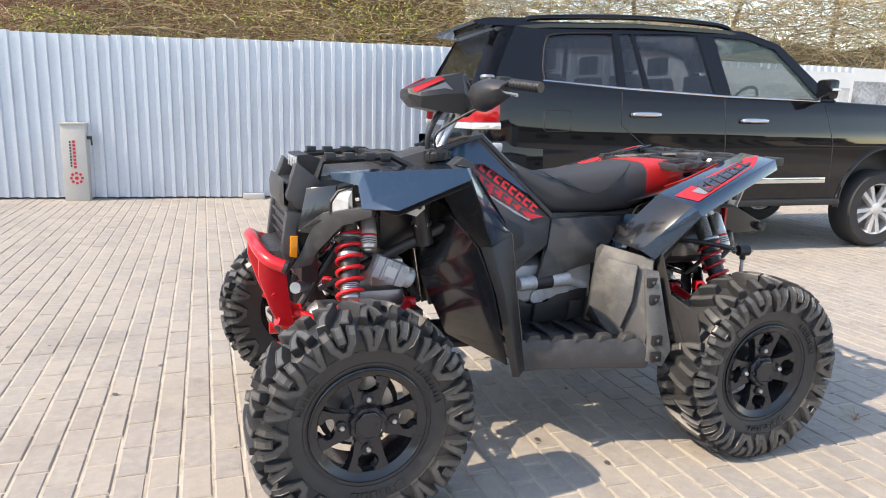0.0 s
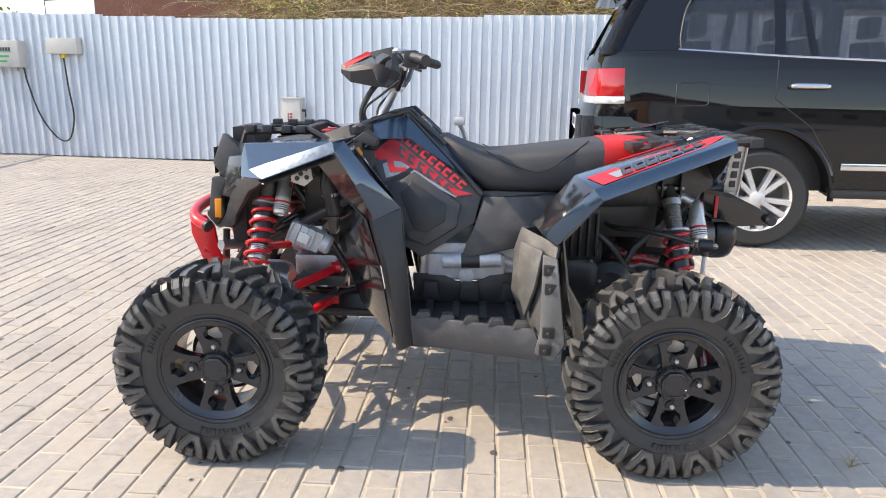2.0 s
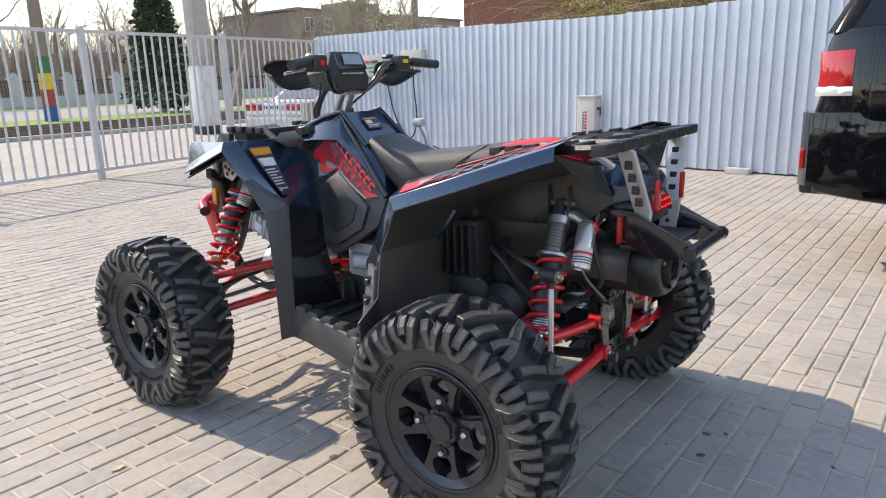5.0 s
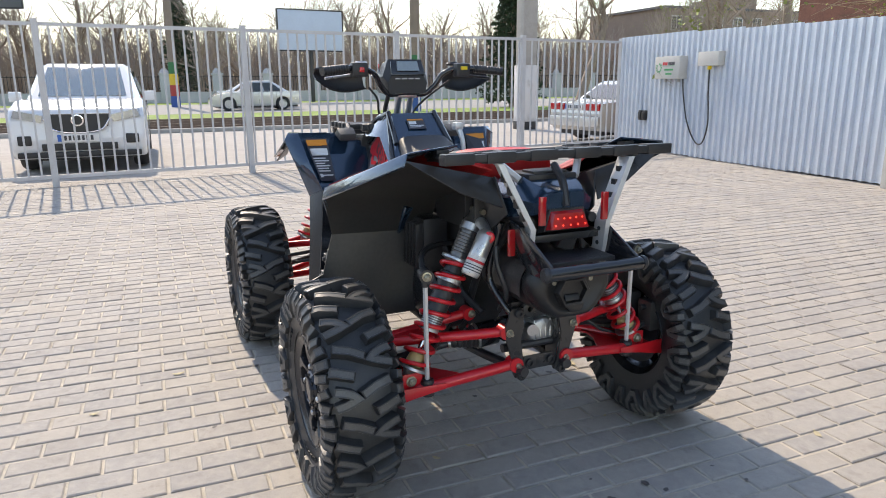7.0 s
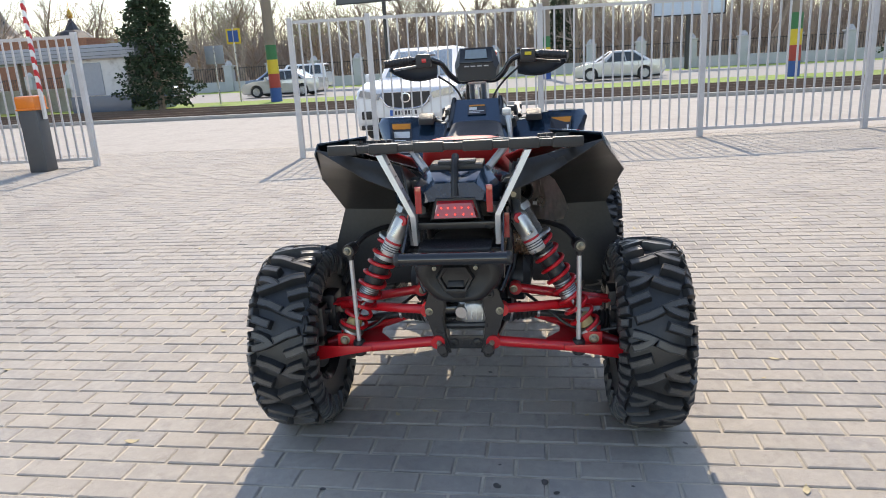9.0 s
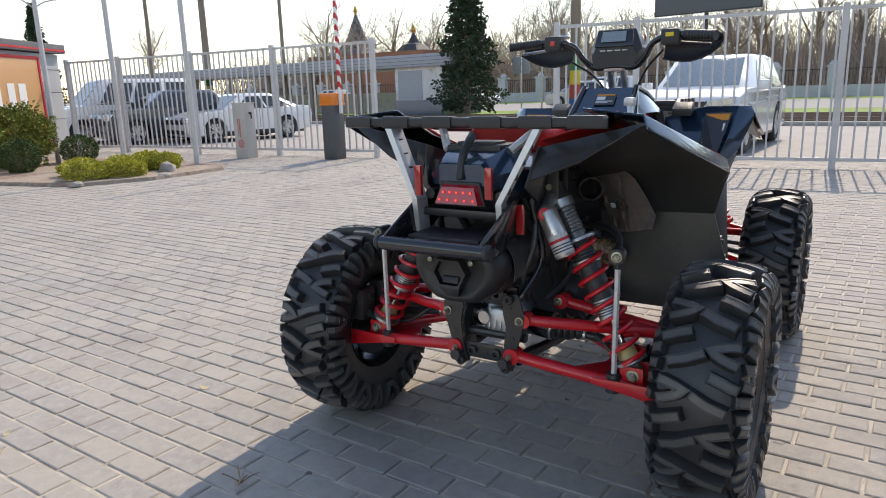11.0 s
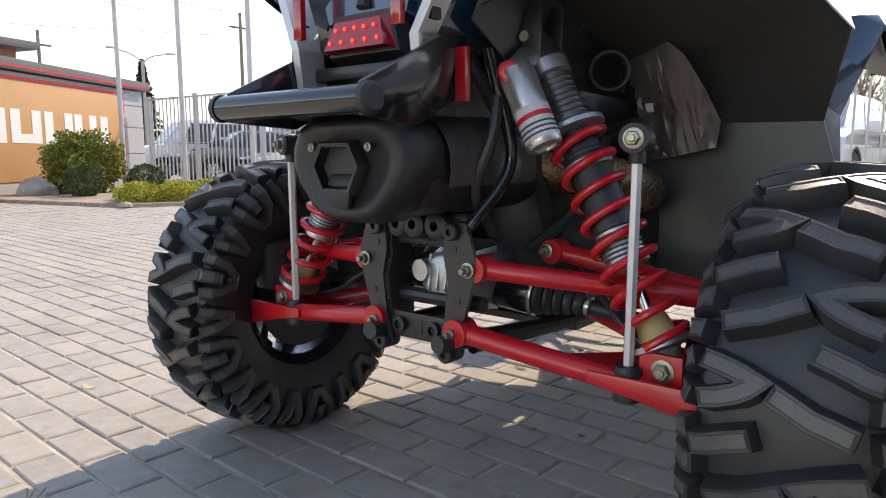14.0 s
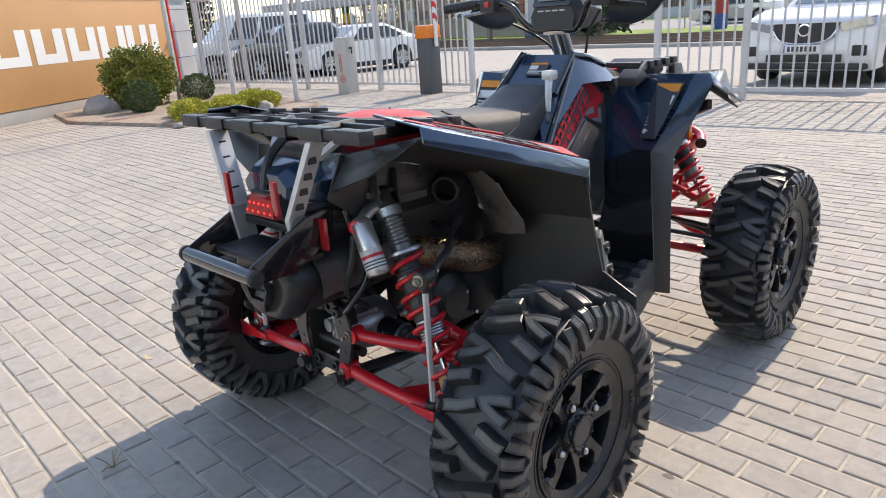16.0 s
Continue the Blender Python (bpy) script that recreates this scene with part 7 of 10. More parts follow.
    for z_ in (0.352, 0.322):
        bm = bmesh.new()
        lathe(bm, [(0.017, -0.013), (0.0215, -0.010), (0.0225, 0.004), (0.0195, 0.012), (0.014, 0.013)], 20, along((0.900, s * 0.385, z_), (0.900, s * 0.385, z_ + 1)))
        part("bushing", bm, BLACK_PLASTIC, link)
    bm = bmesh.new()
    tube(bm, [(0.900, s * 0.388, 0.664), (0.900, s * 0.388, 0.682)], 0.012, 14)
    tube(bm, [(0.878, s * 0.383, 0.700), (0.922, s * 0.391, 0.700)], 0.0215, 20)
    part("link_eye", bm, BLACK_PLASTIC, link, "black rubber-bushed link eye")
    hex_bolt(link, (0.922, s * 0.391, 0.700), (0.98, s * 0.2, 0), 0.011, 0.012, 0.006)
    hex_bolt(link, (0.862, s * 0.380, 0.700), (-0.98, s * -0.2, 0), 0.010, 0.010, 0.010)
    bm = bmesh.new()
    tube(bm, smooth_path([(0.868, s * 0.381, 0.700), (0.835, s * 0.370, 0.712), (0.77, s * 0.345, 0.725), (0.70, s * 0.29, 0.730), (0.62, s * 0.20, 0.72), (0.60, s * 0.05, 0.72)]), 0.010, 10)
    part("sway_bar", bm, DARK_STEEL, ATV, "black sway bar")
    # bent black tube of the tail frame beside the silencer
    bm = bmesh.new()
    tube(bm, smooth_path([(0.935, s * 0.150, 0.845), (0.920, s * 0.158, 0.785), (0.895, s * 0.163, 0.720), (0.886, s * 0.163, 0.668), (0.905, s * 0.155, 0.625), (0.940, s * 0.135, 0.578), (0.950, s * 0.125, 0.560)]), 0.0105, 12)
    part("tail_tube", bm, GLOSS_BLACK, ATV, "bent glossy black frame tube")

    # front suspension
    arm("lower_arm", [[(-0.90, s * 0.12, 0.375), (-0.78, s * 0.34, 0.338), (-0.735, s * 0.55, 0.295)], [(-0.46, s * 0.12, 0.385), (-0.60, s * 0.34, 0.338), (-0.72, s * 0.55, 0.295)]], 0.0175, "red tubular lower suspension arm")
    arm("upper_arm", [[(-0.86, s * 0.14, 0.520), (-0.76, s * 0.34, 0.490), (-0.72, s * 0.50, 0.465)], [(-0.44, s * 0.15, 0.520), (-0.58, s * 0.34, 0.490), (-0.70, s * 0.50, 0.465)]], 0.0165, "red tubular upper suspension arm")
    shock((-0.675, s * 0.165, 0.905), (-0.715, s * 0.385, 0.470), s, (0.062, s * 0.028, -0.02), 0.13, 0.24)
    bm = bmesh.new()
    box(bm, -0.77, s * 0.49, 0.29, -0.67, s * 0.56, 0.49, bevel=0.012)
    part("axle_knuckle", bm, DARK_STEEL, ATV, "black cast wheel knuckle")
    for pts, r in (([(-0.72, s * 0.10, 0.44), (-0.72, s * 0.52, 0.35)], 0.012), ([(-0.60, s * 0.06, 0.47), (-0.64, s * 0.50, 0.42)], 0.009), ([(-0.36, s * 0.14, 0.44), (-0.50, s * 0.30, 0.43), (-0.58, s * 0.46, 0.40)], 0.008)):
        bm = bmesh.new()
        tube(bm, pts, r, 10)
        part("tie_rod", bm, DARK_STEEL, ATV, "black drive shaft or tie rod")

# frame, engine, differential
bm = bmesh.new()
for s in (-1, 1):
    tube(bm, smooth_path([(-0.92, s * 0.10, 0.46), (-0.80, s * 0.11, 0.36), (-0.40, s * 0.13, 0.335), (0.50, s * 0.13, 0.335), (0.98, s * 0.08, 0.36)], 4), 0.016, 10)
    tube(bm, [(-0.86, s * 0.13, 0.50), (-0.62, s * 0.14, 0.88), (-0.30, s * 0.13, 0.96)], 0.015, 10)
    tube(bm, [(-0.40, s * 0.14, 0.52), (-0.62, s * 0.14, 0.88)], 0.014, 10)
    tube(bm, [(0.20, s * 0.13, 0.80), (0.62, s * 0.13, 0.84), (1.04, s * 0.11, 0.86)], 0.015, 10)
    tube(bm, [(0.60, s * 0.13, 0.36), (0.72, s * 0.12, 0.62), (0.94, s * 0.11, 0.84)], 0.014, 10)
    tube(bm, [(-0.90, s * 0.12, 0.36), (-0.88, s * 0.12, 0.66)], 0.014, 10)
    box(bm, -0.58, s * 0.12, 0.46, -0.40, s * 0.20, 0.50, bevel=0.006)
for x in (-0.86, -0.46, 0.58, 0.90):
    tube(bm, [(x, -0.12, 0.42), (x, 0.12, 0.42)], 0.014, 10)
box(bm, -0.60, -0.14, 0.318, 0.60, 0.14, 0.332)
part("frame", bm, DARK_STEEL, ATV, "black tubular steel frame")

bm = bmesh.new()
box(bm, -0.11, -0.175, 0.485, 0.33, 0.175, 0.64, bevel=0.02)
box(bm, -0.08, -0.198, 0.50, 0.22, 0.198, 0.600, bevel=0.015)
for s in (-1, 1):
    tube(bm, [(-0.02, s * 0.212, 0.575), (0.20, s * 0.212, 0.585)], 0.028, 14)
    tube(bm, [(0.14, s * 0.17, 0.60), (0.30, s * 0.17, 0.54)], 0.022, 12)
    lathe(bm, [(0.030, 0), (0.030, 0.03), (0.022, 0.034)], 18, along((0.07, s * 0.175, 0.515), (0.07, s * 0.3, 0.515)))
engine = part("engine", bm, ENGINE_ALU, ATV, "grey cast aluminium engine case")
for s in (-1, 1):
    bm = bmesh.new()
    tube(bm, [(0.05, s * 0.212, 0.578), (0.12, s * 0.212, 0.581)], 0.0295, 14)
    part("starter_band", bm, BLACK_PLASTIC, engine)
bm = bmesh.new()
box(bm, -0.62, -0.10, 0.46, -0.44, 0.10, 0.56, bevel=0.02)
box(bm, -0.60, -0.20, 0.60, -0.48, -0.08, 0.70, bevel=0.012)
box(bm, -0.60, 0.08, 0.60, -0.48, 0.20, 0.70, bevel=0.012)
lathe(bm, [(0.07, 0), (0.085, 0.03), (0.085, 0.10), (0.06, 0.13)], 20, along((-0.66, 0, 0.42), (-0.8, 0, 0.42)))
part("front_gearcase", bm, ALU, ATV, "silver front gearcase and pump housing")
bm = loft([[(x, cy + hy * math.cos(q), cz + hz * math.sin(q)) for q in (2 * math.pi * k / 16 for k in range(16))] for x, cy, cz, hy, hz in ((0.74, 0.02, 0.45, 0.070, 0.062), (0.80, 0.02, 0.45, 0.078, 0.070), (0.85, 0.022, 0.452, 0.074, 0.064), (0.875, 0.026, 0.455, 0.060, 0.056), (0.900, 0.030, 0.456, 0.052, 0.050), (0.906, 0.030, 0.456, 0.040, 0.040))])
diff = part("rear_differential", bm, ALU, ATV, "cast aluminium rear differential", smooth=50)
for k in range(4):
    bm = shell([(0.800, 0.000 + 0.026 * k, 0.512), (0.902, 0.004 + 0.020 * k, 0.500), (0.912, 0.006 + 0.018 * k, 0.440), (0.890, 0.010 + 0.018 * k, 0.404), (0.800, 0.004 + 0.026 * k, 0.390)], [(0, 1, 2, 3, 4)], 0.006, 1, 0.002)
    part("fin", bm, ALU, diff)
bm = bmesh.new()
tube(bm, [(0.880, -0.010, 0.470), (0.915, -0.014, 0.470)], 0.020, 18)
part("plug", bm, STEEL, diff)
bm = bmesh.new()
tube(bm, [(0.83, -0.02, 0.462), (0.84, -0.085, 0.462)], 0.043, 22)
part("joint_cup", bm, GLOSS_BLACK, diff)
bm = bmesh.new()
tube(bm, [(0.832, -0.050, 0.462), (0.8335, -0.057, 0.462)], 0.0445, 22)
part("boot_clamp", bm, STEEL, diff)

# black belt housing, clutch covers and hoses inside the rear wheel arches
bm = bmesh.new()
box(bm, 0.34, -0.13, 0.36, 0.60, 0.13, 0.70, bevel=0.03)
belt = part("belt_housing", bm, LINER, ATV, "black belt housing between the rear wheels")
bm = bmesh.new()
box(bm, 0.10, -0.13, 0.66, 0.80, 0.13, 0.84, bevel=0.03)
part("air_box", bm, LINER, ATV)
for s in (-1, 1):
    bm = bmesh.new()
    lathe(bm, [(0.09, 0), (0.105, 0.02), (0.105, 0.09), (0.085, 0.11), (0.045, 0.118)], 28, along((0.47, s * 0.12, 0.515), (0.49, s * 0.4, 0.515)))
    cover = part("clutch_cover", bm, BLACK_PLASTIC, ATV, "round black clutch cover")
    for k in range(7):
        bm = bmesh.new()
        q = radians(360 / 7 * k)
        bolt(bm, (0.478 + 0.098 * math.cos(q), s * 0.210, 0.515 + 0.098 * math.sin(q)), (0, s, 0), 0.008, 0.012)
        part("bolt", bm, STEEL, cover)
    bm = bmesh.new()
    lathe(bm, [(0.07, 0), (0.085, 0.02), (0.085, 0.06), (0.05, 0.085)], 24, along((0.62, s * 0.14, 0.50), (0.62, s * 0.4, 0.50)))
    part("gear_cover", bm, DARK_STEEL, ATV)
    if s < 0:
        bm = bmesh.new()
        box(bm, 0.40, s * 0.15, 0.60, 0.56, s * 0.25, 0.80, bevel=0.02)
        vent = part("vent_box", bm, BLACK_PLASTIC, ATV, "black ribbed vent box")
        for k in range(5):
            bm = bmesh.new()
            box(bm, 0.42 + 0.03 * k, s * 0.245, 0.62, 0.43 + 0.03 * k, s * 0.275, 0.78, bevel=0.003)
            part("rib", bm, BLACK_PLASTIC, vent)
    for pts, r in (([(0.52, s * 0.16, 0.72), (0.62, s * 0.17, 0.64), (0.68, s * 0.16, 0.56), (0.76, s * 0.12, 0.50)], 0.012), ([(0.90, s * 0.15, 0.84), (0.93, s * 0.16, 0.72), (0.94, s * 0.13, 0.62), (0.86, s * 0.11, 0.54)], 0.009)):
        bm = bmesh.new()
        tube(bm, smooth_path(pts), r, 8)
        part("hose", bm, RUBBER, ATV, "black rubber hose")
bm = bmesh.new()
lathe(bm, [(0.030, 0), (0.040, 0.002), (0.040, 0.046), (0.037, 0.050), (0.033, 0.050), (0.030, 0.046)], 28, along((0.585, 0.190, 0.835), (0.75, 0.27, 0.825)), close=True)
part("air_duct", bm, BLACK_PLASTIC, ATV, "black round air duct")

PLATE_BLACK = material("black powder-coated plate", (0.030, 0.030, 0.031), 0.30, vary=0.15, scale=20, fine=300, coat=0.2)
# hitch plates and cross bar under the tail
for s in (-1, 1):
    o = [(s * y, z) for y, z in ((0.116, 0.566), (0.070, 0.566), (0.066, 0.505), (0.078, 0.460), (0.070, 0.395), (0.050, 0.335), (0.096, 0.328), (0.104, 0.385), (0.132, 0.468), (0.136, 0.505), (0.124, 0.535))]
    bm = bmesh.new()
    a = [bm.verts.new((0.938, y, z)) for y, z in o]
    b = [bm.verts.new((0.946, y, z)) for y, z in o]
    fs = [bm.faces.new(a), bm.faces.new(b[::-1])] + [bm.faces.new((a[i], a[(i + 1) % len(o)], b[(i + 1) % len(o)], b[i])) for i in range(len(o))]
    bmesh.ops.bevel(bm, geom=list({e for f in fs for e in f.edges}), offset=0.0015, segments=1, affect="EDGES")
    plate = part("hitch_plate", bm, PLATE_BLACK, ATV, "black steel hitch plate with bolt holes")
    bm = shell([(0.936, 0.069, 0.560), (0.936, 0.066, 0.500), (0.936, 0.076, 0.460), (0.936, 0.069, 0.395), (0.936, 0.056, 0.345), (0.880, 0.062, 0.350), (0.870, 0.076, 0.460), (0.880, 0.070, 0.560)], [(0, 1, 2, 6, 7), (2, 3, 4, 5, 6)], 0.005, s)
    part("flange", bm, PLATE_BLACK, plate)
    # dark discs laid on the plate in place of the holes' shade
    for y, z in ((0.090, 0.520), (0.098, 0.430)):
        bm = bmesh.new()
        lathe(bm, [(0.0065, 0), (0.0065, 0.0012)], 12, along((0.9460, s * y, z), (1.1, s * y, z)))
        part("bolt_hole", bm, INNER_BLACK, plate)
    for y, z in ((0.088, 0.550), (0.076, 0.336)):
        bm = bmesh.new()
        lathe(bm, [(0.014, -0.030), (0.0155, -0.026), (0.0155, 0.010), (0.013, 0.013), (0.006, 0.013), (0.0055, 0.006)], 18, along((0.946, s * y, z), (1.1, s * y, z)))
        part("bushing", bm, BLACK_PLASTIC, plate)
bm = bmesh.new()
box(bm, 0.870, -0.066, 0.350, 0.936, 0.066, 0.356, bevel=0.002)
box(bm, 0.930, -0.060, 0.346, 0.937, 0.060, 0.394, bevel=0.002)
hitch = part("hitch_bar", bm, PLATE_BLACK, ATV, "black folded cross bar under the tail")
# a dark patch stands in for the shaded square opening
bm = bmesh.new()
box(bm, 0.9365, -0.012, 0.358, 0.9385, 0.012, 0.384, bevel=0.001)
part("square_hole", bm, INNER_BLACK, hitch)
for y in (-0.040, 0.040):
    bm = bmesh.new()
    lathe(bm, [(0.013, 0), (0.0145, 0.004), (0.0145, 0.010), (0.008, 0.011), (0.0075, 0.004)], 14, along((0.937, y, 0.371), (1.1, y, 0.371)))
    part("bushing", bm, BLACK_PLASTIC, hitch)
bm = bmesh.new()
tube(bm, [(0.90, 0.095, 0.342), (0.70, 0.11, 0.335), (0.50, 0.13, 0.335)], 0.013, 12)
part("frame_rail", bm, GLOSS_BLACK, ATV)
# hangers between the plates under the silencer
for y in (-0.045, -0.005, 0.045):
    bm = bmesh.new()
    lathe(bm, [(0.020, 0), (0.024, 0.004), (0.024, 0.022), (0.018, 0.026), (0.009, 0.026), (0.008, 0.0)], 18, along((0.920, y, 0.556), (1.0, y, 0.556)), close=True)
    part("rubber_hanger", bm, RUBBER, ATV, "black rubber exhaust hanger")
bm = bmesh.new()
box(bm, 0.905, -0.10, 0.540, 0.918, 0.10, 0.578, bevel=0.004)
tube(bm, [(0.91, -0.10, 0.525), (0.91, 0.10, 0.525)], 0.010, 10)
part("hanger_bar", bm, PLATE_BLACK, ATV, "black cross member over the hitch plates")

SILENCER = material("matt black silencer paint", (0.030, 0.029, 0.029), 0.42, metal=0.2, vary=0.2, scale=12, fine=200, dirt=(0.16, 0.13, 0.11), dirt_amount=0.25, dirt_scale=14)
COVER_STEEL = material("dull heat-cover steel", (0.20, 0.185, 0.18), 0.34, metal=0.7, vary=0.2, scale=14, fine=120)
CAP_BLACK = material("black high-temperature paint", (0.016, 0.016, 0.017), 0.34, vary=0.2, scale=14, fine=500, bump=0.25, bump_scale=700, dirt=(0.07, 0.065, 0.06), dirt_amount=0.3, dirt_scale=12)
# silencer
OVAL = [(math.copysign(abs(math.cos(q)) ** 0.75, math.cos(q)), math.copysign(abs(math.sin(q)) ** 0.80, math.sin(q))) for q in (2 * math.pi * k / 32 for k in range(32))]
bm = loft([[(x, 0.006 + hy * u, 0.657 + hz * v) for u, v in OVAL] for x, hy, hz in ((0.69, 0.085, 0.058), (0.72, 0.120, 0.078), (0.74, 0.126, 0.082), (1.035, 0.128, 0.082), (1.050, 0.126, 0.080))])
sil = part("silencer", bm, SILENCER, ATV, "matt black steel silencer", smooth=50)
arc_ = [radians(-14 + 208 * j / 16) for j in range(17)]
bm = loft([[(x, 0.006 + k * 0.133 * math.copysign(abs(math.cos(q)) ** 0.75, math.cos(q)), 0.657 + k * 0.087 * math.copysign(abs(math.sin(q)) ** 0.8, math.sin(q))) for q in arc_] + [(x, 0.006 + k * 0.131 * math.copysign(abs(math.cos(q)) ** 0.75, math.cos(q)), 0.657 + k * 0.085 * math.copysign(abs(math.sin(q)) ** 0.8, math.sin(q))) for q in arc_[::-1]] for x, k in ((0.765, 1.00), (0.790, 1.01), (0.810, 1.04), (0.835, 1.04), (0.855, 1.005), (0.895, 1.00), (0.915, 1.03), (0.940, 1.03), (0.960, 1.00), (1.000, 1.01), (1.022, 1.05))])
part("heat_cover", bm, COVER_STEEL, sil, "bent steel heat cover with pressed ribs", smooth=40)

CAP_EDGE = [(-0.66, 0.98), (-0.40, 1.0), (0.40, 1.0), (0.66, 0.98), (0.86, 0.80), (0.98, 0.42), (0.99, 0.08), (0.88, -0.30), (0.66, -0.72), (0.46, -0.94), (0.22, -1.0), (-0.22, -1.0), (-0.46, -0.94), (-0.66, -0.72), (-0.88, -0.30), (-0.99, 0.08), (-0.98, 0.42), (-0.86, 0.80)]
cap_ring = lambda x, k, kz=None: [(x, 0.004 + 0.140 * k * u, 0.656 + 0.086 * (kz or k) * v) for u, v in CAP_EDGE]
bm = loft([cap_ring(1.030, 0.965), cap_ring(1.038, 1.0), cap_ring(1.075, 1.0), cap_ring(1.092, 0.975), cap_ring(1.108, 0.90), cap_ring(1.114, 0.80), cap_ring(1.113, 0.70), cap_ring(1.106, 0.62), cap_ring(1.106, 0.10)])
cap_ = part("end_cap", bm, CAP_BLACK, sil, "black moulded silencer end cap", smooth=45)
HEX = [(-0.62, 1.0), (0.62, 1.0), (1.0, 0.10), (0.60, -0.95), (-0.60, -0.95), (-1.0, 0.10)]
hex_ring = lambda x, hy, hz, cz=0.657: [(x, -0.006 + hy * u, cz + hz * v) for u, v in HEX]
bm = loft([hex_ring(1.104, 0.062, 0.044), hex_ring(1.120, 0.058, 0.042), hex_ring(1.126, 0.054, 0.039), hex_ring(1.124, 0.046, 0.033), hex_ring(1.075, 0.040, 0.028), hex_ring(1.070, 0.010, 0.006)])
part("exhaust_tip", bm, CAP_BLACK, cap_, "hexagonal black exhaust outlet", smooth=20)
bm = shell([(1.117, -0.040, 0.622), (1.117, 0.030, 0.622), (1.113, 0.022, 0.596), (1.113, -0.012, 0.596)], [(0, 1, 2, 3)], 0.010, 1, 0.003)
part("outlet_lip", bm, CAP_BLACK, cap_)
bm = bmesh.new()
prism(bm, [(1.076, 0.630), (1.118, 0.630), (1.110, 0.648), (1.080, 0.652)], -0.030, 0.020, 0.003)
part("outlet_step", bm, CAP_BLACK, cap_)
for y_, z_ in ((0.004, 0.607), (0.058, 0.690), (-0.070, 0.690)):
    hex_bolt(cap_, (1.113, y_, z_), (1, 0, 0), 0.0052, 0.004, 0.001)


def panel_y(z):
    """How far the slanting side panels stand out at a height."""
    return 0.100 + 0.28 * (1.13 - z)


def on_panel(outline, lift=0.0):
    return [(x, panel_y(z) + lift, z) for x, z in outline]


def flat(outline, thick, s, bevel=0.0, lift=0.0):
    return shell(on_panel(outline, lift), [tuple(range(len(outline)))], thick, s, bevel)


def lerp(a, b, t):
    return tuple(p + (q - p) * t for p, q in zip(a, b))


def bars(a0, a1, b0, b1, n, fill=0.72, lift=0.0, s=1, hollow=True, thick=0.0016):
    """A row of n block marks between the lines a0-a1 (top) and b0-b1 (foot), in place of a brand's letters."""
    bm = bmesh.new()
    for i in range(n):
        u0, u1 = i / n, (i + fill) / n
        q = [lerp(a0, a1, u0), lerp(a0, a1, u1), lerp(b0, b1, u1), lerp(b0, b1, u0)]
        c = tuple(sum(p[k] for p in q) / 4 for k in range(3))
        strips = [(q[0], q[1], lerp(q[1], q[2], 0.28), lerp(q[0], q[3], 0.28)), (lerp(q[0], q[3], 0.70), lerp(q[1], q[2], 0.70), q[2], q[3])] if hollow else [tuple(q)]
        if hollow:
            strips.append((lerp(q[0], q[3], 0.28), lerp(lerp(q[0], q[1], 0.35), lerp(q[3], q[2], 0.35), 0.28), lerp(lerp(q[0], q[1], 0.35), lerp(q[3], q[2], 0.35), 0.70), lerp(q[0], q[3], 0.70)))
        for st in strips:
            vs = [bm.verts.new((p[0], p[1] * s, p[2])) for p in st]
            f = bm.faces.new(vs)
            nrm = f.normal if f.normal.length else Vector((0, s, 0))
            bm.normal_update()
            nrm = f.normal if f.normal.y * s >= 0 else -f.normal
            r = bmesh.ops.extrude_face_region(bm, geom=[f])
            bmesh.ops.translate(bm, verts=[v for v in r["geom"] if isinstance(v, bmesh.types.BMVert)], vec=nrm * thick)
    return bm


PANEL = [(-0.165, 1.12), (0.122, 0.832), (0.096, 0.726), (-0.10, 0.598), (-0.168, 0.640), (-0.203, 0.740), (-0.345, 0.977)]
POD = [(-0.134, 0.912), (0.045, 0.797), (0.030, 0.712), (-0.083, 0.643), (-0.150, 0.667), (-0.229, 0.850)]


def label_plate(corners, s, bands, name="warning_label"):
    """A dark warning label with an orange head and rows of unreadable print."""
    lab = part(name, shell(corners, [(0, 1, 2, 3)], 0.0012, s), DARK_DECAL, ATV, "black warning label with an orange heading", smooth=0)
    q = corners

    def strip(u0, u1, v0, v1, mat, nm):
        pt = lambda u, v: lerp(lerp(q[0], q[1], u), lerp(q[3], q[2], u), v)
        n = (Vector(q[1]) - Vector(q[0])).cross(Vector(q[3]) - Vector(q[0])).normalized() * 0.0016
        pts = [pt(u0, v0), pt(u1, v0), pt(u1, v1), pt(u0, v1)]
        for sign in (1, -1):
            bm = shell([tuple(Vector(p) + n * sign) for p in pts], [(0, 1, 2, 3)], 0.0004, s)
            part(nm, bm, mat, lab, smooth=0)
    strip(0.05, 0.95, 0.03, 0.17, ORANGE, "heading")
    for v0, v1, u1 in bands:
        strip(0.08, u1, v0, v1, WHITE, "print_line")


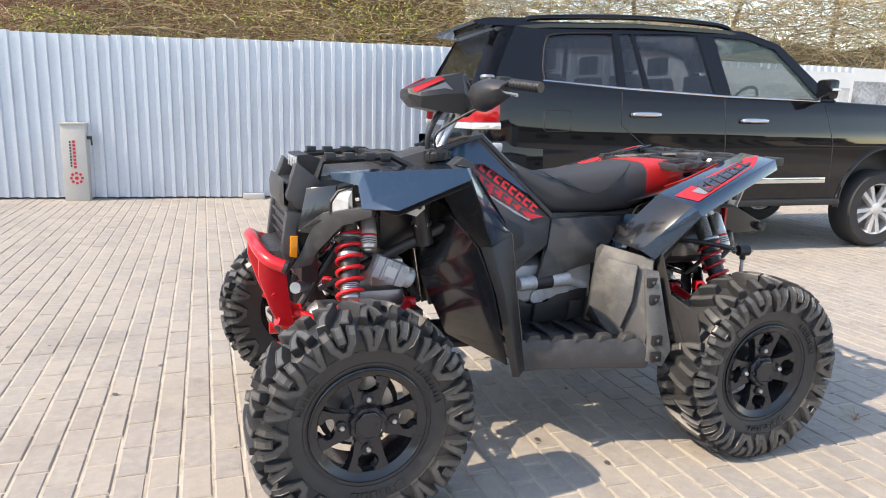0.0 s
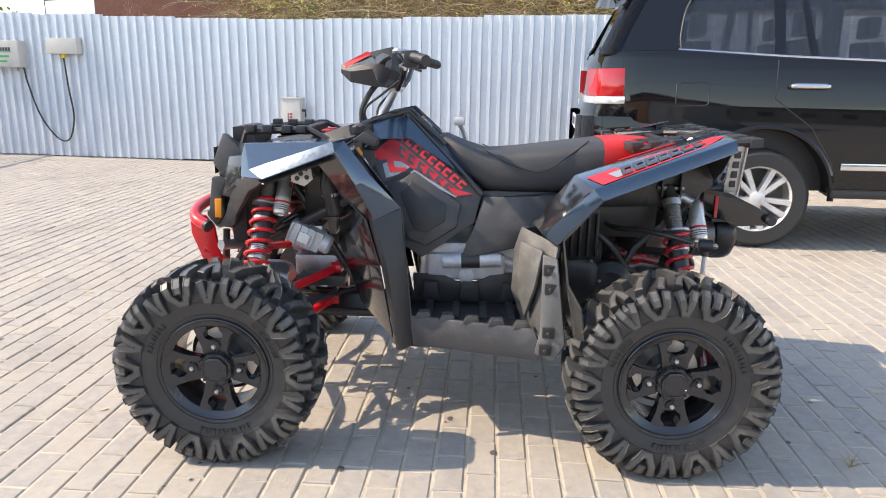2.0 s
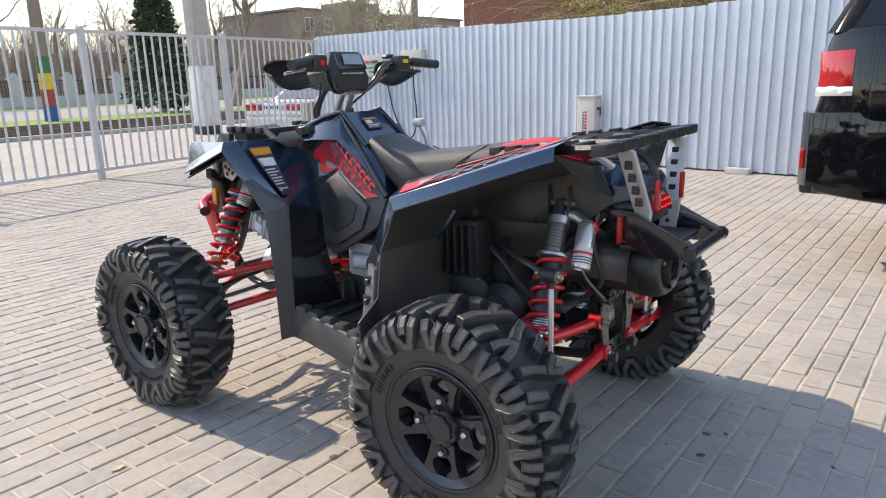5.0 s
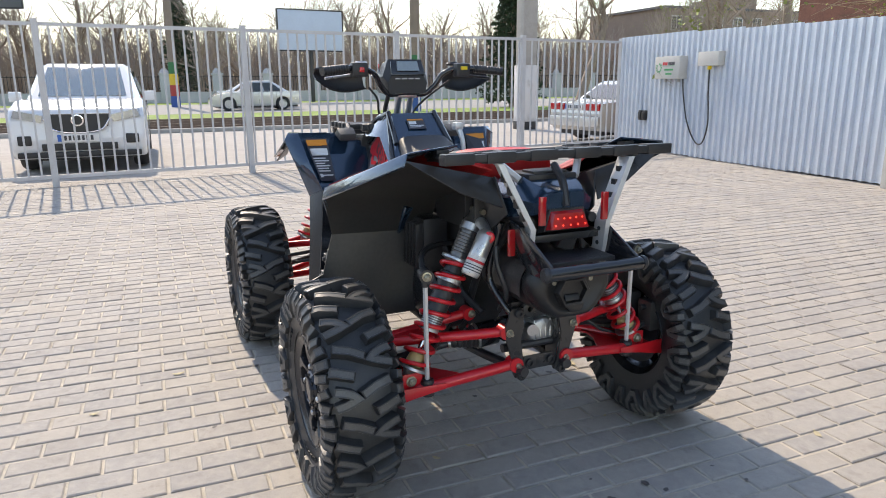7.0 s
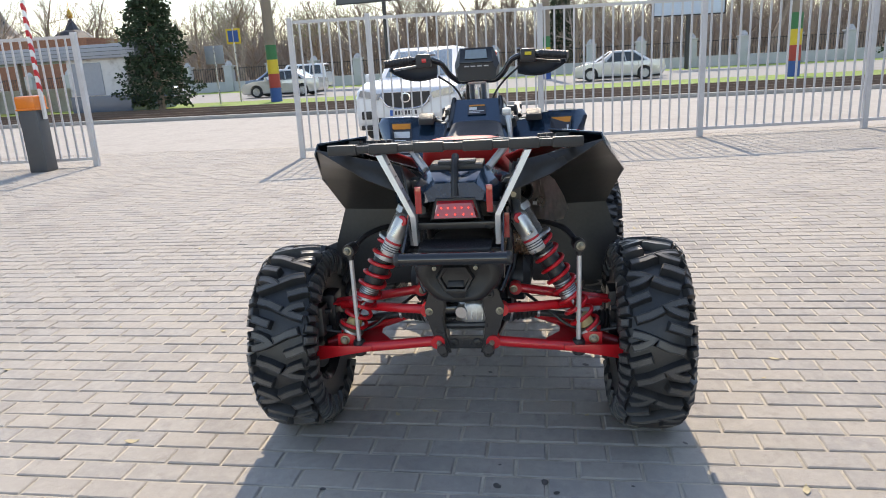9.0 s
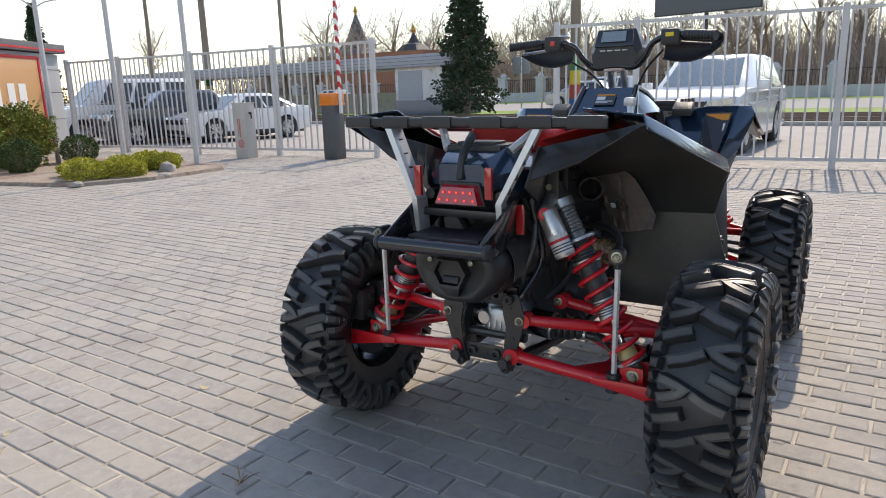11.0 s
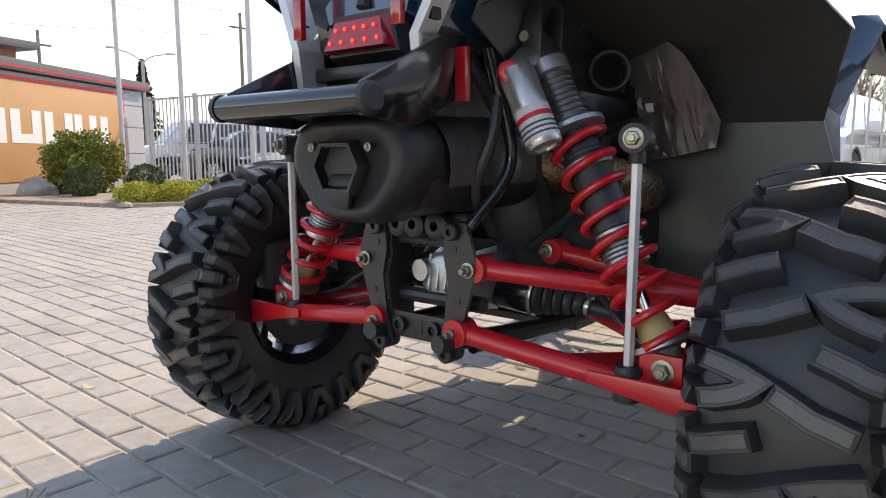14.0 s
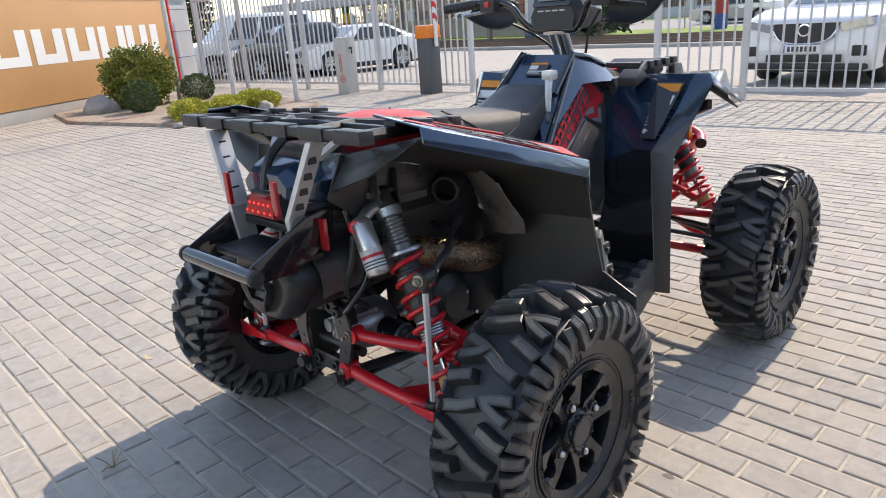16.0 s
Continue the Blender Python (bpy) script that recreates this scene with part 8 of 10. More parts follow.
for s in (-1, 1):
    side = part("side_panel", flat(PANEL, 0.02, s, 0.004), GREY_PLASTIC, ATV, "charcoal plastic side panel with red graphics")
    part("rim_trim", tubes(([(x, s * (y + 0.001), z) for x, y, z in on_panel([(-0.345, 0.977), (-0.165, 1.12), (0.122, 0.832)])], 0.012)), GLOSS_BLACK, side)
    part("pod_cover", flat(POD, 0.018, s, 0.006, 0.016), GREY_PLASTIC, side)
    part("pod_inset", flat([(-0.140, 0.875), (-0.010, 0.795), (-0.015, 0.735), (-0.085, 0.690), (-0.130, 0.700), (-0.185, 0.835)], 0.006, s, 0.002, 0.021), BLACK_PLASTIC, side)
    L = 0.0042
    P = lambda x, z: (x, panel_y(z) + L, z)
    part("decal", shell([P(-0.305, 0.968), P(-0.215, 1.045), P(0.082, 0.832), P(0.030, 0.815), P(-0.135, 0.918), P(-0.250, 0.868)], [(0, 1, 2, 3, 4, 5)], 0.0012, s), DARK_DECAL, side, smooth=0)
    L = 0.0062
    part("decal", shell([P(-0.300, 0.966), P(-0.222, 1.032), P(-0.178, 0.995), P(-0.205, 0.962), P(-0.262, 0.948)], [(0, 1, 2, 3, 4)], 0.0008, s), RED_DECAL, side, smooth=0)
    part("decal", shell([P(-0.255, 0.935), P(-0.200, 0.955), P(-0.150, 0.925), P(-0.195, 0.898), P(-0.240, 0.884)], [(0, 1, 2, 3, 4)], 0.0008, s), SILVER_DECAL, side, smooth=0)
    part("decal", shell([P(-0.128, 0.922), P(0.030, 0.825), P(0.022, 0.818), P(-0.150, 0.905)], [(0, 1, 2, 3)], 0.0008, s), SILVER_DECAL, side, smooth=0)
    tagged(part("decal_lettering", bars(P(-0.180, 1.060), P(0.072, 0.862), P(-0.202, 1.034), P(0.050, 0.842), 9, 0.76, s=s), RED_DECAL, side, smooth=0), kind="stuff")
    part("decal", shell([P(-0.262, 0.998), P(-0.212, 1.028), P(0.030, 0.846), P(0.088, 0.832), P(0.020, 0.824), P(-0.140, 0.920), P(-0.205, 0.962)], [(0, 1, 2, 3, 4, 5, 6)], 0.0008, s), RED_DECAL, side, smooth=0)
    L = 0.0074
    tagged(part("decal_lettering", bars(P(-0.190, 1.006), P(0.030, 0.844), P(-0.195, 0.966), P(0.010, 0.834), 6, 0.60, s=s, thick=0.0008), DARK_DECAL, side, smooth=0), kind="stuff")
    L = 0.0078
    tagged(part("decal_lettering", bars(P(-0.245, 0.968), P(-0.165, 0.955), P(-0.225, 0.905), P(-0.165, 0.910), 1, 1.0, s=s), RED_DECAL, side, smooth=0), kind="stuff")

    # plastic below the seat
    bm = shell([(0.128, 0.180, 0.822), (0.445, 0.195, 0.828), (0.372, 0.225, 0.722), (0.360, 0.225, 0.660), (0.045, 0.235, 0.590), (0.098, 0.212, 0.722)], [(0, 1, 2, 3, 4, 5)], 0.03, s, 0.006)
    part("seat_side_panel", bm, GREY_PLASTIC, ATV, "charcoal plastic panel below the seat")
    bm = shell([(0.452, 0.20, 0.835), (0.500, 0.30, 0.845), (0.395, 0.30, 0.715), (0.372, 0.225, 0.700)], [(0, 1, 2, 3)], 0.02, s, 0.004)
    part("knee_panel", bm, BLUE, ATV, "dark blue wedge panel")

    # front fender: folded top, lower strip, rear leg
    V = [(-0.764, 0.261, 1.013), (-0.689, 0.430, 1.030), (-0.668, 0.468, 0.945), (-0.700, 0.457, 0.918), (-0.606, 0.530, 0.922), (-0.375, 0.505, 1.047), (-0.365, 0.525, 1.014), (-0.345, 0.200, 1.040), (-0.752, 0.285, 0.992), (-0.704, 0.425, 0.988)]
    bm = shell(V, [(0, 1, 5, 7), (1, 2, 5), (2, 3, 4), (2, 4, 6, 5), (0, 8, 9, 1), (1, 9, 3, 2)], 0.006, s, 0.002)
    fen = part("front_fender", bm, BLUE, ATV, "dark metallic blue angular front fender", smooth=12)
    part("fender_lining", shell([(x, y - 0.012, z - 0.018) for x, y, z in (V[0], V[1], V[2], V[4], V[6], V[5], V[7])], [(0, 1, 5, 6), (1, 2, 5), (2, 3, 4, 5)], 0.006, s), INNER_BLACK, fen)
    leg = [(-0.365, 0.525, 1.014), (-0.305, 0.488, 0.900), (-0.249, 0.452, 0.778), (-0.205, 0.470, 0.620), (-0.150, 0.505, 0.325)]
    fore = [(-0.448, 0.462, 0.985), (-0.372, 0.425, 0.872), (-0.276, 0.412, 0.772), (-0.226, 0.448, 0.610), (-0.170, 0.490, 0.322)]
    back = [(-0.345, 0.466, 1.047), (-0.262, 0.444, 0.930), (-0.160, 0.415, 0.815), (-0.145, 0.432, 0.640), (-0.112, 0.470, 0.335)]
    mid = [(-0.345, 0.340, 1.046), (-0.290, 0.340, 0.935), (-0.215, 0.330, 0.805), (-0.180, 0.340, 0.635), (-0.125, 0.345, 0.340)]
    inner = [(-0.345, 0.128, 0.990), (-0.290, 0.150, 0.905), (-0.208, 0.206, 0.748), (-0.168, 0.236, 0.630), (-0.120, 0.205, 0.360)]
    bm = shell(leg[:3] + back[:3] + [V[5]], [(0, 3, 4, 1), (1, 4, 5, 2), (6, 3, 0)], 0.006, s, 0.002)
    part("fender_leg", bm, BLUE, fen)
    bm = shell(leg[:3] + fore[:3], [(0, 1, 4, 3), (1, 2, 5, 4)], 0.005, s)
    part("leg_lining", bm, GLOSS_BLACK, fen, "glossy black inner face of the fender leg")
    bm = shell(leg[2:] + fore[2:] + back[2:], [(0, 1, 4, 3), (1, 2, 5, 4), (0, 6, 7, 1), (1, 7, 8, 2)], 0.008, s, 0.002)
    part("leg_guard", bm, BLACK_PLASTIC, fen, "charcoal lower leg guard")
    bm = shell(back[:3] + mid[:3] + inner[:3], [(0, 1, 4, 3), (1, 2, 5, 4), (3, 4, 7, 6), (4, 5, 8, 7)], 0.005, s)
    part("rear_wall", bm, BLUE, fen, "dark blue rear face of the fender")
    bm = shell(back[2:] + mid[2:] + inner[2:], [(0, 1, 4, 3), (1, 2, 5, 4), (3, 4, 7, 6), (4, 5, 8, 7)], 0.005, s)
    part("splash_wall", bm, GLOSS_BLACK, fen, "glossy black splash wall")
    bm = shell([(-0.400, 0.200, 0.960), (-0.378, 0.425, 0.870), (-0.284, 0.412, 0.770), (-0.236, 0.445, 0.620), (-0.185, 0.475, 0.360), (-0.330, 0.250, 0.420), (-0.420, 0.200, 0.640)], [(0, 1, 2, 6), (2, 3, 6), (3, 4, 5, 6)], 0.006, s, 0.002)
    part("inner_guard", bm, GLOSS_BLACK, fen, "black inner mud guard behind the wheel")
    bm = bmesh.new()
    prism(bm, [(-0.345, 1.035), (-0.262, 1.010), (-0.255, 1.040), (-0.300, 1.068)], s * 0.225, s * 0.300, 0.006)
    part("shoulder_block", bm, GREY_PLASTIC, fen)
    lab = [tuple(Vector(lerp(lerp(back[0], mid[0], u), lerp(back[2], mid[2], u), v)) + Vector((0.010, 0.0, 0.004))) for u, v in ((0.10, 0.12), (0.95, 0.12), (0.95, 0.86), (0.10, 0.86))]
    label_plate(lab if s < 0 else [lab[1], lab[0], lab[3], lab[2]], s,
                [(0.24, 0.40, 0.30), (0.24, 0.40, 0.90), (0.46, 0.48, 0.70), (0.52, 0.54, 0.85), (0.58, 0.60, 0.60), (0.64, 0.66, 0.85), (0.70, 0.72, 0.75), (0.76, 0.78, 0.80), (0.84, 0.92, 0.25), (0.86, 0.88, 0.90)])

    # footwell
    bm = shell([(-0.165, 0.445, 0.440), (0.300, 0.560, 0.440), (0.325, 0.600, 0.380), (0.315, 0.585, 0.335), (-0.030, 0.490, 0.335), (-0.150, 0.455, 0.322), (-0.165, 0.455, 0.40)], [(0, 1, 2, 3, 4, 5, 6)], 0.02, s, 0.004)
    foot = part("footrest", bm, GREY_PLASTIC, ATV, "charcoal moulded footrest with a toothed edge")
    bm = shell([(-0.160, 0.440, 0.425), (0.300, 0.555, 0.425), (0.300, 0.200, 0.405), (-0.130, 0.200, 0.405)], [(0, 1, 2, 3)], 0.012, s)
    part("foot_tray", bm, BLACK_PLASTIC, foot)
    for k in range(5):
        x = -0.11 + 0.085 * k
        y = 0.445 + (x + 0.165) * 0.248
        bm = bmesh.new()
        prism(bm, [(x, 0.432), (x + 0.062, 0.432), (x + 0.054, 0.456), (x + 0.014, 0.456)], s * (y - 0.030), s * (y + 0.008), 0.004)
        part("tooth", bm, GREY_PLASTIC, foot)
    for k in range(4):
        bm = bmesh.new()
        box(bm, -0.08 + 0.10 * k, s * 0.24, 0.412, -0.05 + 0.10 * k, s * 0.42, 0.430, bevel=0.004)
        part("tread_rib", bm, BLACK_PLASTIC, foot)
    bm = shell([(-0.130, 0.200, 0.400), (0.290, 0.200, 0.400), (0.300, 0.200, 0.535), (0.160, 0.200, 0.520), (0.110, 0.200, 0.490), (0.030, 0.200, 0.490), (-0.010, 0.200, 0.515), (-0.135, 0.200, 0.520)], [(0, 1, 2, 3, 4, 5, 6, 7)], 0.02, s, 0.004)
    part("inner_wall", bm, BLACK_PLASTIC, foot)
    for x0, x1 in ((-0.10, -0.03), (0.045, 0.125), (0.20, 0.27)):
        bm = bmesh.new()
        prism(bm, [(x0, 0.42), (x1, 0.42), (x1 - 0.01, 0.495), (x0 + 0.01, 0.495)], s * 0.205, s * 0.222, 0.004)
        part("wall_rib", bm, BLACK_PLASTIC, foot)
    # grey panel behind the foot
    bm = shell([(0.262, 0.350, 0.745), (0.375, 0.500, 0.715), (0.318, 0.565, 0.420), (0.272, 0.400, 0.412), (0.235, 0.320, 0.505), (0.240, 0.330, 0.664), (0.330, 0.200, 0.72), (0.300, 0.200, 0.42)], [(0, 1, 2, 3, 4, 5), (0, 5, 6), (5, 4, 7, 6), (4, 3, 7)], 0.012, s, 0.003)
    heel = part("heel_guard", bm, SCUFFED, ATV, "scuffed charcoal panel behind the footrest")
    bm = shell([(0.256, 0.385, 0.700), (0.325, 0.478, 0.690), (0.300, 0.492, 0.560), (0.272, 0.470, 0.450), (0.248, 0.390, 0.540)], [(0, 1, 2, 3, 4)], 0.014, s, 0.005)
    part("raised_face", bm, SCUFFED, heel)
    bm = shell([(0.322, 0.520, 0.690), (0.368, 0.545, 0.680), (0.400, 0.610, 0.404), (0.362, 0.612, 0.345), (0.300, 0.602, 0.368), (0.318, 0.580, 0.440)], [(0, 1, 2, 3, 4, 5)], 0.02, s, 0.005)
    guard = part("mud_guard", bm, SCUFFED, ATV, "charcoal bolted mud guard")
    # dark blocks round the bolts stand in for shaded recesses
    for x, y, z in ((0.345, 0.545, 0.640), (0.350, 0.560, 0.580), (0.345, 0.598, 0.440), (0.335, 0.612, 0.385)):
        bm = bmesh.new()
        box(bm, x - 0.020, s * (y - 0.012), z - 0.018, x + 0.020, s * (y + 0.003), z + 0.018, bevel=0.004)
        part("recess", bm, BLACK_PLASTIC, guard)
        bm = bmesh.new()
        bolt(bm, (x, s * (y + 0.002), z), (0, s, 0), 0.008, 0.008)
        part("bolt", bm, DARK_STEEL, guard)

    # rear fender: strip with graphics, front leg, wheel-arch liner
    top = [(0.425, 0.430, 0.945), (0.928, 0.290, 1.088), (0.940, 0.455, 1.071), (0.470, 0.572, 0.919), (0.497, 0.588, 0.882), (0.945, 0.468, 1.034)]
    fender = part("rear_fender", shell(top, [(0, 1, 2, 3), (3, 2, 5, 4)], 0.006, s, 0.003), BLUE, ATV, "dark metallic blue rear fender with red graphics")
    part("fender_front_leg", shell([top[3], top[4], (0.368, 0.515, 0.716), (0.322, 0.490, 0.748)], [(0, 1, 2, 3)], 0.014, s, 0.003), BLUE, fender)
    e0, e1, i0, i1 = top[0], top[1], (0.450, 0.190, 0.880), (0.930, 0.150, 1.010)
    part("fender_inner_top", shell([e0, lerp(e0, e1, 0.30), lerp(i0, i1, 0.42), i0], [(0, 1, 2, 3)], 0.006, s, 0.002), GLOSS_BLACK, fender)
    part("red_inlay", shell([lerp(e0, e1, 0.305), lerp(e0, e1, 0.74), lerp(i0, i1, 0.90), lerp(i0, i1, 0.425)], [(0, 1, 2, 3)], 0.006, s, 0.002), SEAT_RED, fender, "bright red inlay between saddle and fender")
    part("fender_inner_leg", shell([top[0], top[3], (0.322, 0.490, 0.748), (0.300, 0.330, 0.760)], [(0, 1, 2, 3)], 0.008, s, 0.002), GLOSS_BLACK, fender)
    q = lambda u, v, lift=0.0036: tuple(Vector(lerp(lerp(top[0], top[1], u), lerp(top[3], top[2], u), v)) + Vector((0, 0, lift)))
    part("decal", shell([q(0.03, 0.38), q(0.40, 0.30), q(0.92, 0.36), q(0.98, 0.55), q(0.80, 0.82), q(0.06, 0.97)], [(0, 1, 2, 3, 4, 5)], 0.001, s), RED_DECAL, fender, smooth=0)
    q2 = lambda u, v: q(u, v, 0.0056)
    part("decal", shell([q2(0.15, 0.56), q2(0.24, 0.54), q2(0.205, 0.88), q2(0.17, 0.89)], [(0, 1, 2, 3)], 0.001, s), SILVER_DECAL, fender, smooth=0)
    bm = bars(q2(0.25, 0.46), q2(0.84, 0.38), q2(0.21, 0.88), q2(0.84, 0.68), 7, 0.82, s=s)
    tagged(part("decal_lettering", bm, DARK_DECAL, fender, smooth=0), kind="stuff")
    path = [(0.940, 0.460, 1.050), (0.720, 0.520, 0.972), (0.498, 0.582, 0.888), (0.385, 0.530, 0.740), (0.405, 0.585, 0.560), (0.432, 0.640, 0.425)]
    inn = [(0.930, 0.180, 0.985), (0.720, 0.180, 0.930), (0.520, 0.180, 0.860), (0.440, 0.180, 0.740), (0.430, 0.180, 0.560), (0.430, 0.240, 0.425)]
    n = len(path)
    bm = shell(path + inn, [(i, i + 1, n + i + 1, n + i) for i in range(n - 1)], 0.006, s)
    liner = part("arch_liner", bm, LINER, fender, "black plastic wheel-arch liner")
    part("tail_side_panel", shell([(0.950, 0.184, 0.990), (0.520, 0.184, 0.862), (0.520, 0.180, 0.790), (0.880, 0.176, 0.800), (0.985, 0.158, 0.880)], [(0, 1, 2, 3, 4)], 0.006, s, 0.002), INNER_BLACK, fender)
    part("tail_flap", shell([(0.940, 0.460, 1.048), (0.935, 0.182, 0.985), (0.985, 0.170, 0.900), (0.965, 0.300, 0.950)], [(0, 1, 2, 3)], 0.006, s, 0.002), INNER_BLACK, fender)
    part("mud_flap", shell([(0.400, 0.575, 0.600), (0.425, 0.690, 0.560), (0.450, 0.705, 0.425), (0.430, 0.600, 0.400)], [(0, 1, 2, 3)], 0.008, s, 0.002), LINER, fender)

# heat shield foil inside the right rear arch
FOIL = [(0.208, 0.900), (0.238, 0.910), (0.275, 0.905), (0.324, 0.860), (0.357, 0.796), (0.377, 0.739), (0.360, 0.690), (0.330, 0.684), (0.275, 0.672), (0.222, 0.666), (0.218, 0.720), (0.204, 0.795), (0.224, 0.838)]
bm = bmesh.new()
f_ = bm.faces.new([bm.verts.new((0, y, z)) for y, z in FOIL])
bmesh.ops.triangulate(bm, faces=[f_])
for _k in range(3):
    bmesh.ops.subdivide_edges(bm, edges=bm.edges[:], cuts=1, use_grid_fill=True)
    bmesh.ops.triangulate(bm, faces=bm.faces[:])
for v in bm.verts:
    y, z = v.co.y, v.co.z
    low = max(0.0, min(1.0, (0.80 - z) / 0.10))
    wave = 0.010 * noise.noise((y * 14, z * 14, 1.3)) + 0.009 * low * noise.noise((y * 55, z * 55, 4.1)) + 0.003 * noise.noise((y * 120, z * 120, 2.0))
    v.co.x = 0.515 + 0.2 * (y - 0.25) + 0.5 * (z - 0.80) - 0.05 * ((y - 0.28) / 0.09) ** 2 * 0.25 + wave
bmesh.ops.recalc_face_normals(bm, faces=bm.faces)
bmesh.ops.solidify(bm, geom=bm.faces[:], thickness=0.0015)
foil = part("heat_shield", bm, HEAT, ATV, "crumpled silver heat-shield foil", smooth=25)
bm = shell([(0.472, 0.242, 0.776), (0.475, 0.258, 0.776), (0.466, 0.258, 0.760), (0.463, 0.242, 0.760)], [(0, 1, 2, 3)], 0.001, 1)
bmesh.ops.translate(bm, verts=bm.verts, vec=(0.059, 0.0, 0.0))
part("sticker", bm, WHITE, foil, smooth=0)
bm = bmesh.new()
tube(bm, smooth_path([(0.44, 0.20, 0.60), (0.50, 0.225, 0.605), (0.57, 0.215, 0.622), (0.66, 0.14, 0.650), (0.72, 0.06, 0.660)]), 0.046, 20)
part("exhaust_pipe", bm, GOLD_FOIL, ATV, "exhaust pipe in a golden dimpled heat sleeve")


def ring(x, hy, zt, zb, sq=0.5):
    """A rounded seat section."""
    out = []
    for k in range(20):
        a = 2 * math.pi * k / 20
        c, d = math.cos(a), math.sin(a)
        out.append((x, hy * math.copysign(abs(c) ** sq, c), (zt + zb) / 2 + (zt - zb) / 2 * math.copysign(abs(d) ** sq, d)))
    return out


SEAT_ROWS = [(-0.045, 0.075, 1.032, 1.000), (-0.02, 0.115, 1.042, 0.955), (0.06, 0.128, 1.010, 0.885), (0.14, 0.140, 0.985, 0.826), (0.26, 0.155, 0.995, 0.824), (0.38, 0.165, 1.010, 0.826), (0.50, 0.165, 1.026, 0.832), (0.58, 0.158, 1.036, 0.860)]
seat = part("seat", loft([ring(*r) for r in SEAT_ROWS]), SEAT, ATV, "black grained vinyl saddle", smooth=60)
part("seat_rear", loft([ring(*r) for r in ((0.575, 0.1595, 1.038, 0.862), (0.66, 0.152, 1.044, 0.900), (0.76, 0.135, 1.040, 0.940), (0.80, 0.110, 1.028, 0.960))]), SEAT_RED, ATV, "bright red rear part of the saddle", smooth=60)
bm = bmesh.new()
for s in (-1, 1):
    tube(bm, smooth_path([(0.125, s * 0.10, 0.992), (0.22, s * 0.152, 0.945), (0.34, s * 0.166, 0.918), (0.45, s * 0.160, 0.985), (0.52, s * 0.11, 1.030)]), 0.0025, 6)
part("piping", bm, BLACK_PLASTIC, seat)

# tank cover and hood
bm = loft([[(x0, -w0, z0), (x0, w0, z0), (x1, w1, z1), (x1, -w1, z1)] for x0, w0, z0, x1, w1, z1 in ((-0.36, 0.165, 1.02, -0.33, 0.120, 1.080), (-0.24, 0.170, 1.03, -0.235, 0.115, 1.112), (-0.155, 0.150, 1.03, -0.155, 0.105, 1.130), (0.02, 0.170, 0.92, -0.02, 0.122, 1.005), (0.10, 0.165, 0.82, 0.06, 0.120, 0.92))])
tank = part("tank_cover", bm, BLUE, ATV, "dark blue tank cover in front of the saddle", smooth=20)
for s in (-1, 1):
    part("tank_rim", tubes(([(-0.335, s * 0.122, 1.078), (-0.235, s * 0.118, 1.114), (-0.155, s * 0.108, 1.132), (-0.02, s * 0.124, 1.008)], 0.012)), GLOSS_BLACK, tank)
label_plate([(-0.118, -0.040, 1.106), (-0.118, 0.040, 1.106), (-0.075, 0.042, 1.066), (-0.075, -0.042, 1.066)], 1, [(0.25, 0.55, 0.5), (0.65, 0.72, 0.9), (0.80, 0.86, 0.7)])
bm = bmesh.new()
lathe(bm, [(0.045, 0), (0.048, 0.006), (0.046, 0.028), (0.040, 0.034), (0.020, 0.036)], 20, pose(-0.335, -0.125, 1.045, 0, -8, 0))
for k in range(10):
    a = 2 * math.pi * k / 10
    box(bm, -0.335 + 0.046 * math.cos(a) - 0.004, -0.125 + 0.046 * math.sin(a) - 0.004, 1.05, -0.335 + 0.046 * math.cos(a) + 0.004, -0.125 + 0.046 * math.sin(a) + 0.004, 1.076)
part("fuel_cap", bm, BLACK_PLASTIC, ATV, "black ribbed fuel cap")
bm = loft([[(x, -hw, z0), (x, hw, z0), (x, hw * 0.9, z1), (x, -hw * 0.9, z1)] for x, hw, z0, z1 in ((-0.80, 0.17, 0.90, 0.985), (-0.66, 0.20, 0.92, 1.010), (-0.50, 0.20, 0.93, 1.022), (-0.33, 0.19, 0.93, 1.030))])
hood = part("hood", bm, GREY_PLASTIC, ATV, "charcoal front deck", smooth=20)
bm = loft([[(x, -hw, z0), (x, hw, z0), (x, hw * 0.8, z1), (x, -hw * 0.8, z1)] for x, hw, z0, z1 in ((-0.54, 0.10, 1.01, 1.024), (-0.44, 0.11, 1.015, 1.055), (-0.33, 0.11, 1.02, 1.085))])
cowl = part("cowl", bm, GREY_PLASTIC, ATV, smooth=20)
for s in (-1, 1):
    part("decal", boxes((-0.50, s * 0.03, 1.045, -0.47, s * 0.085, 1.050)), RED_DECAL, cowl)

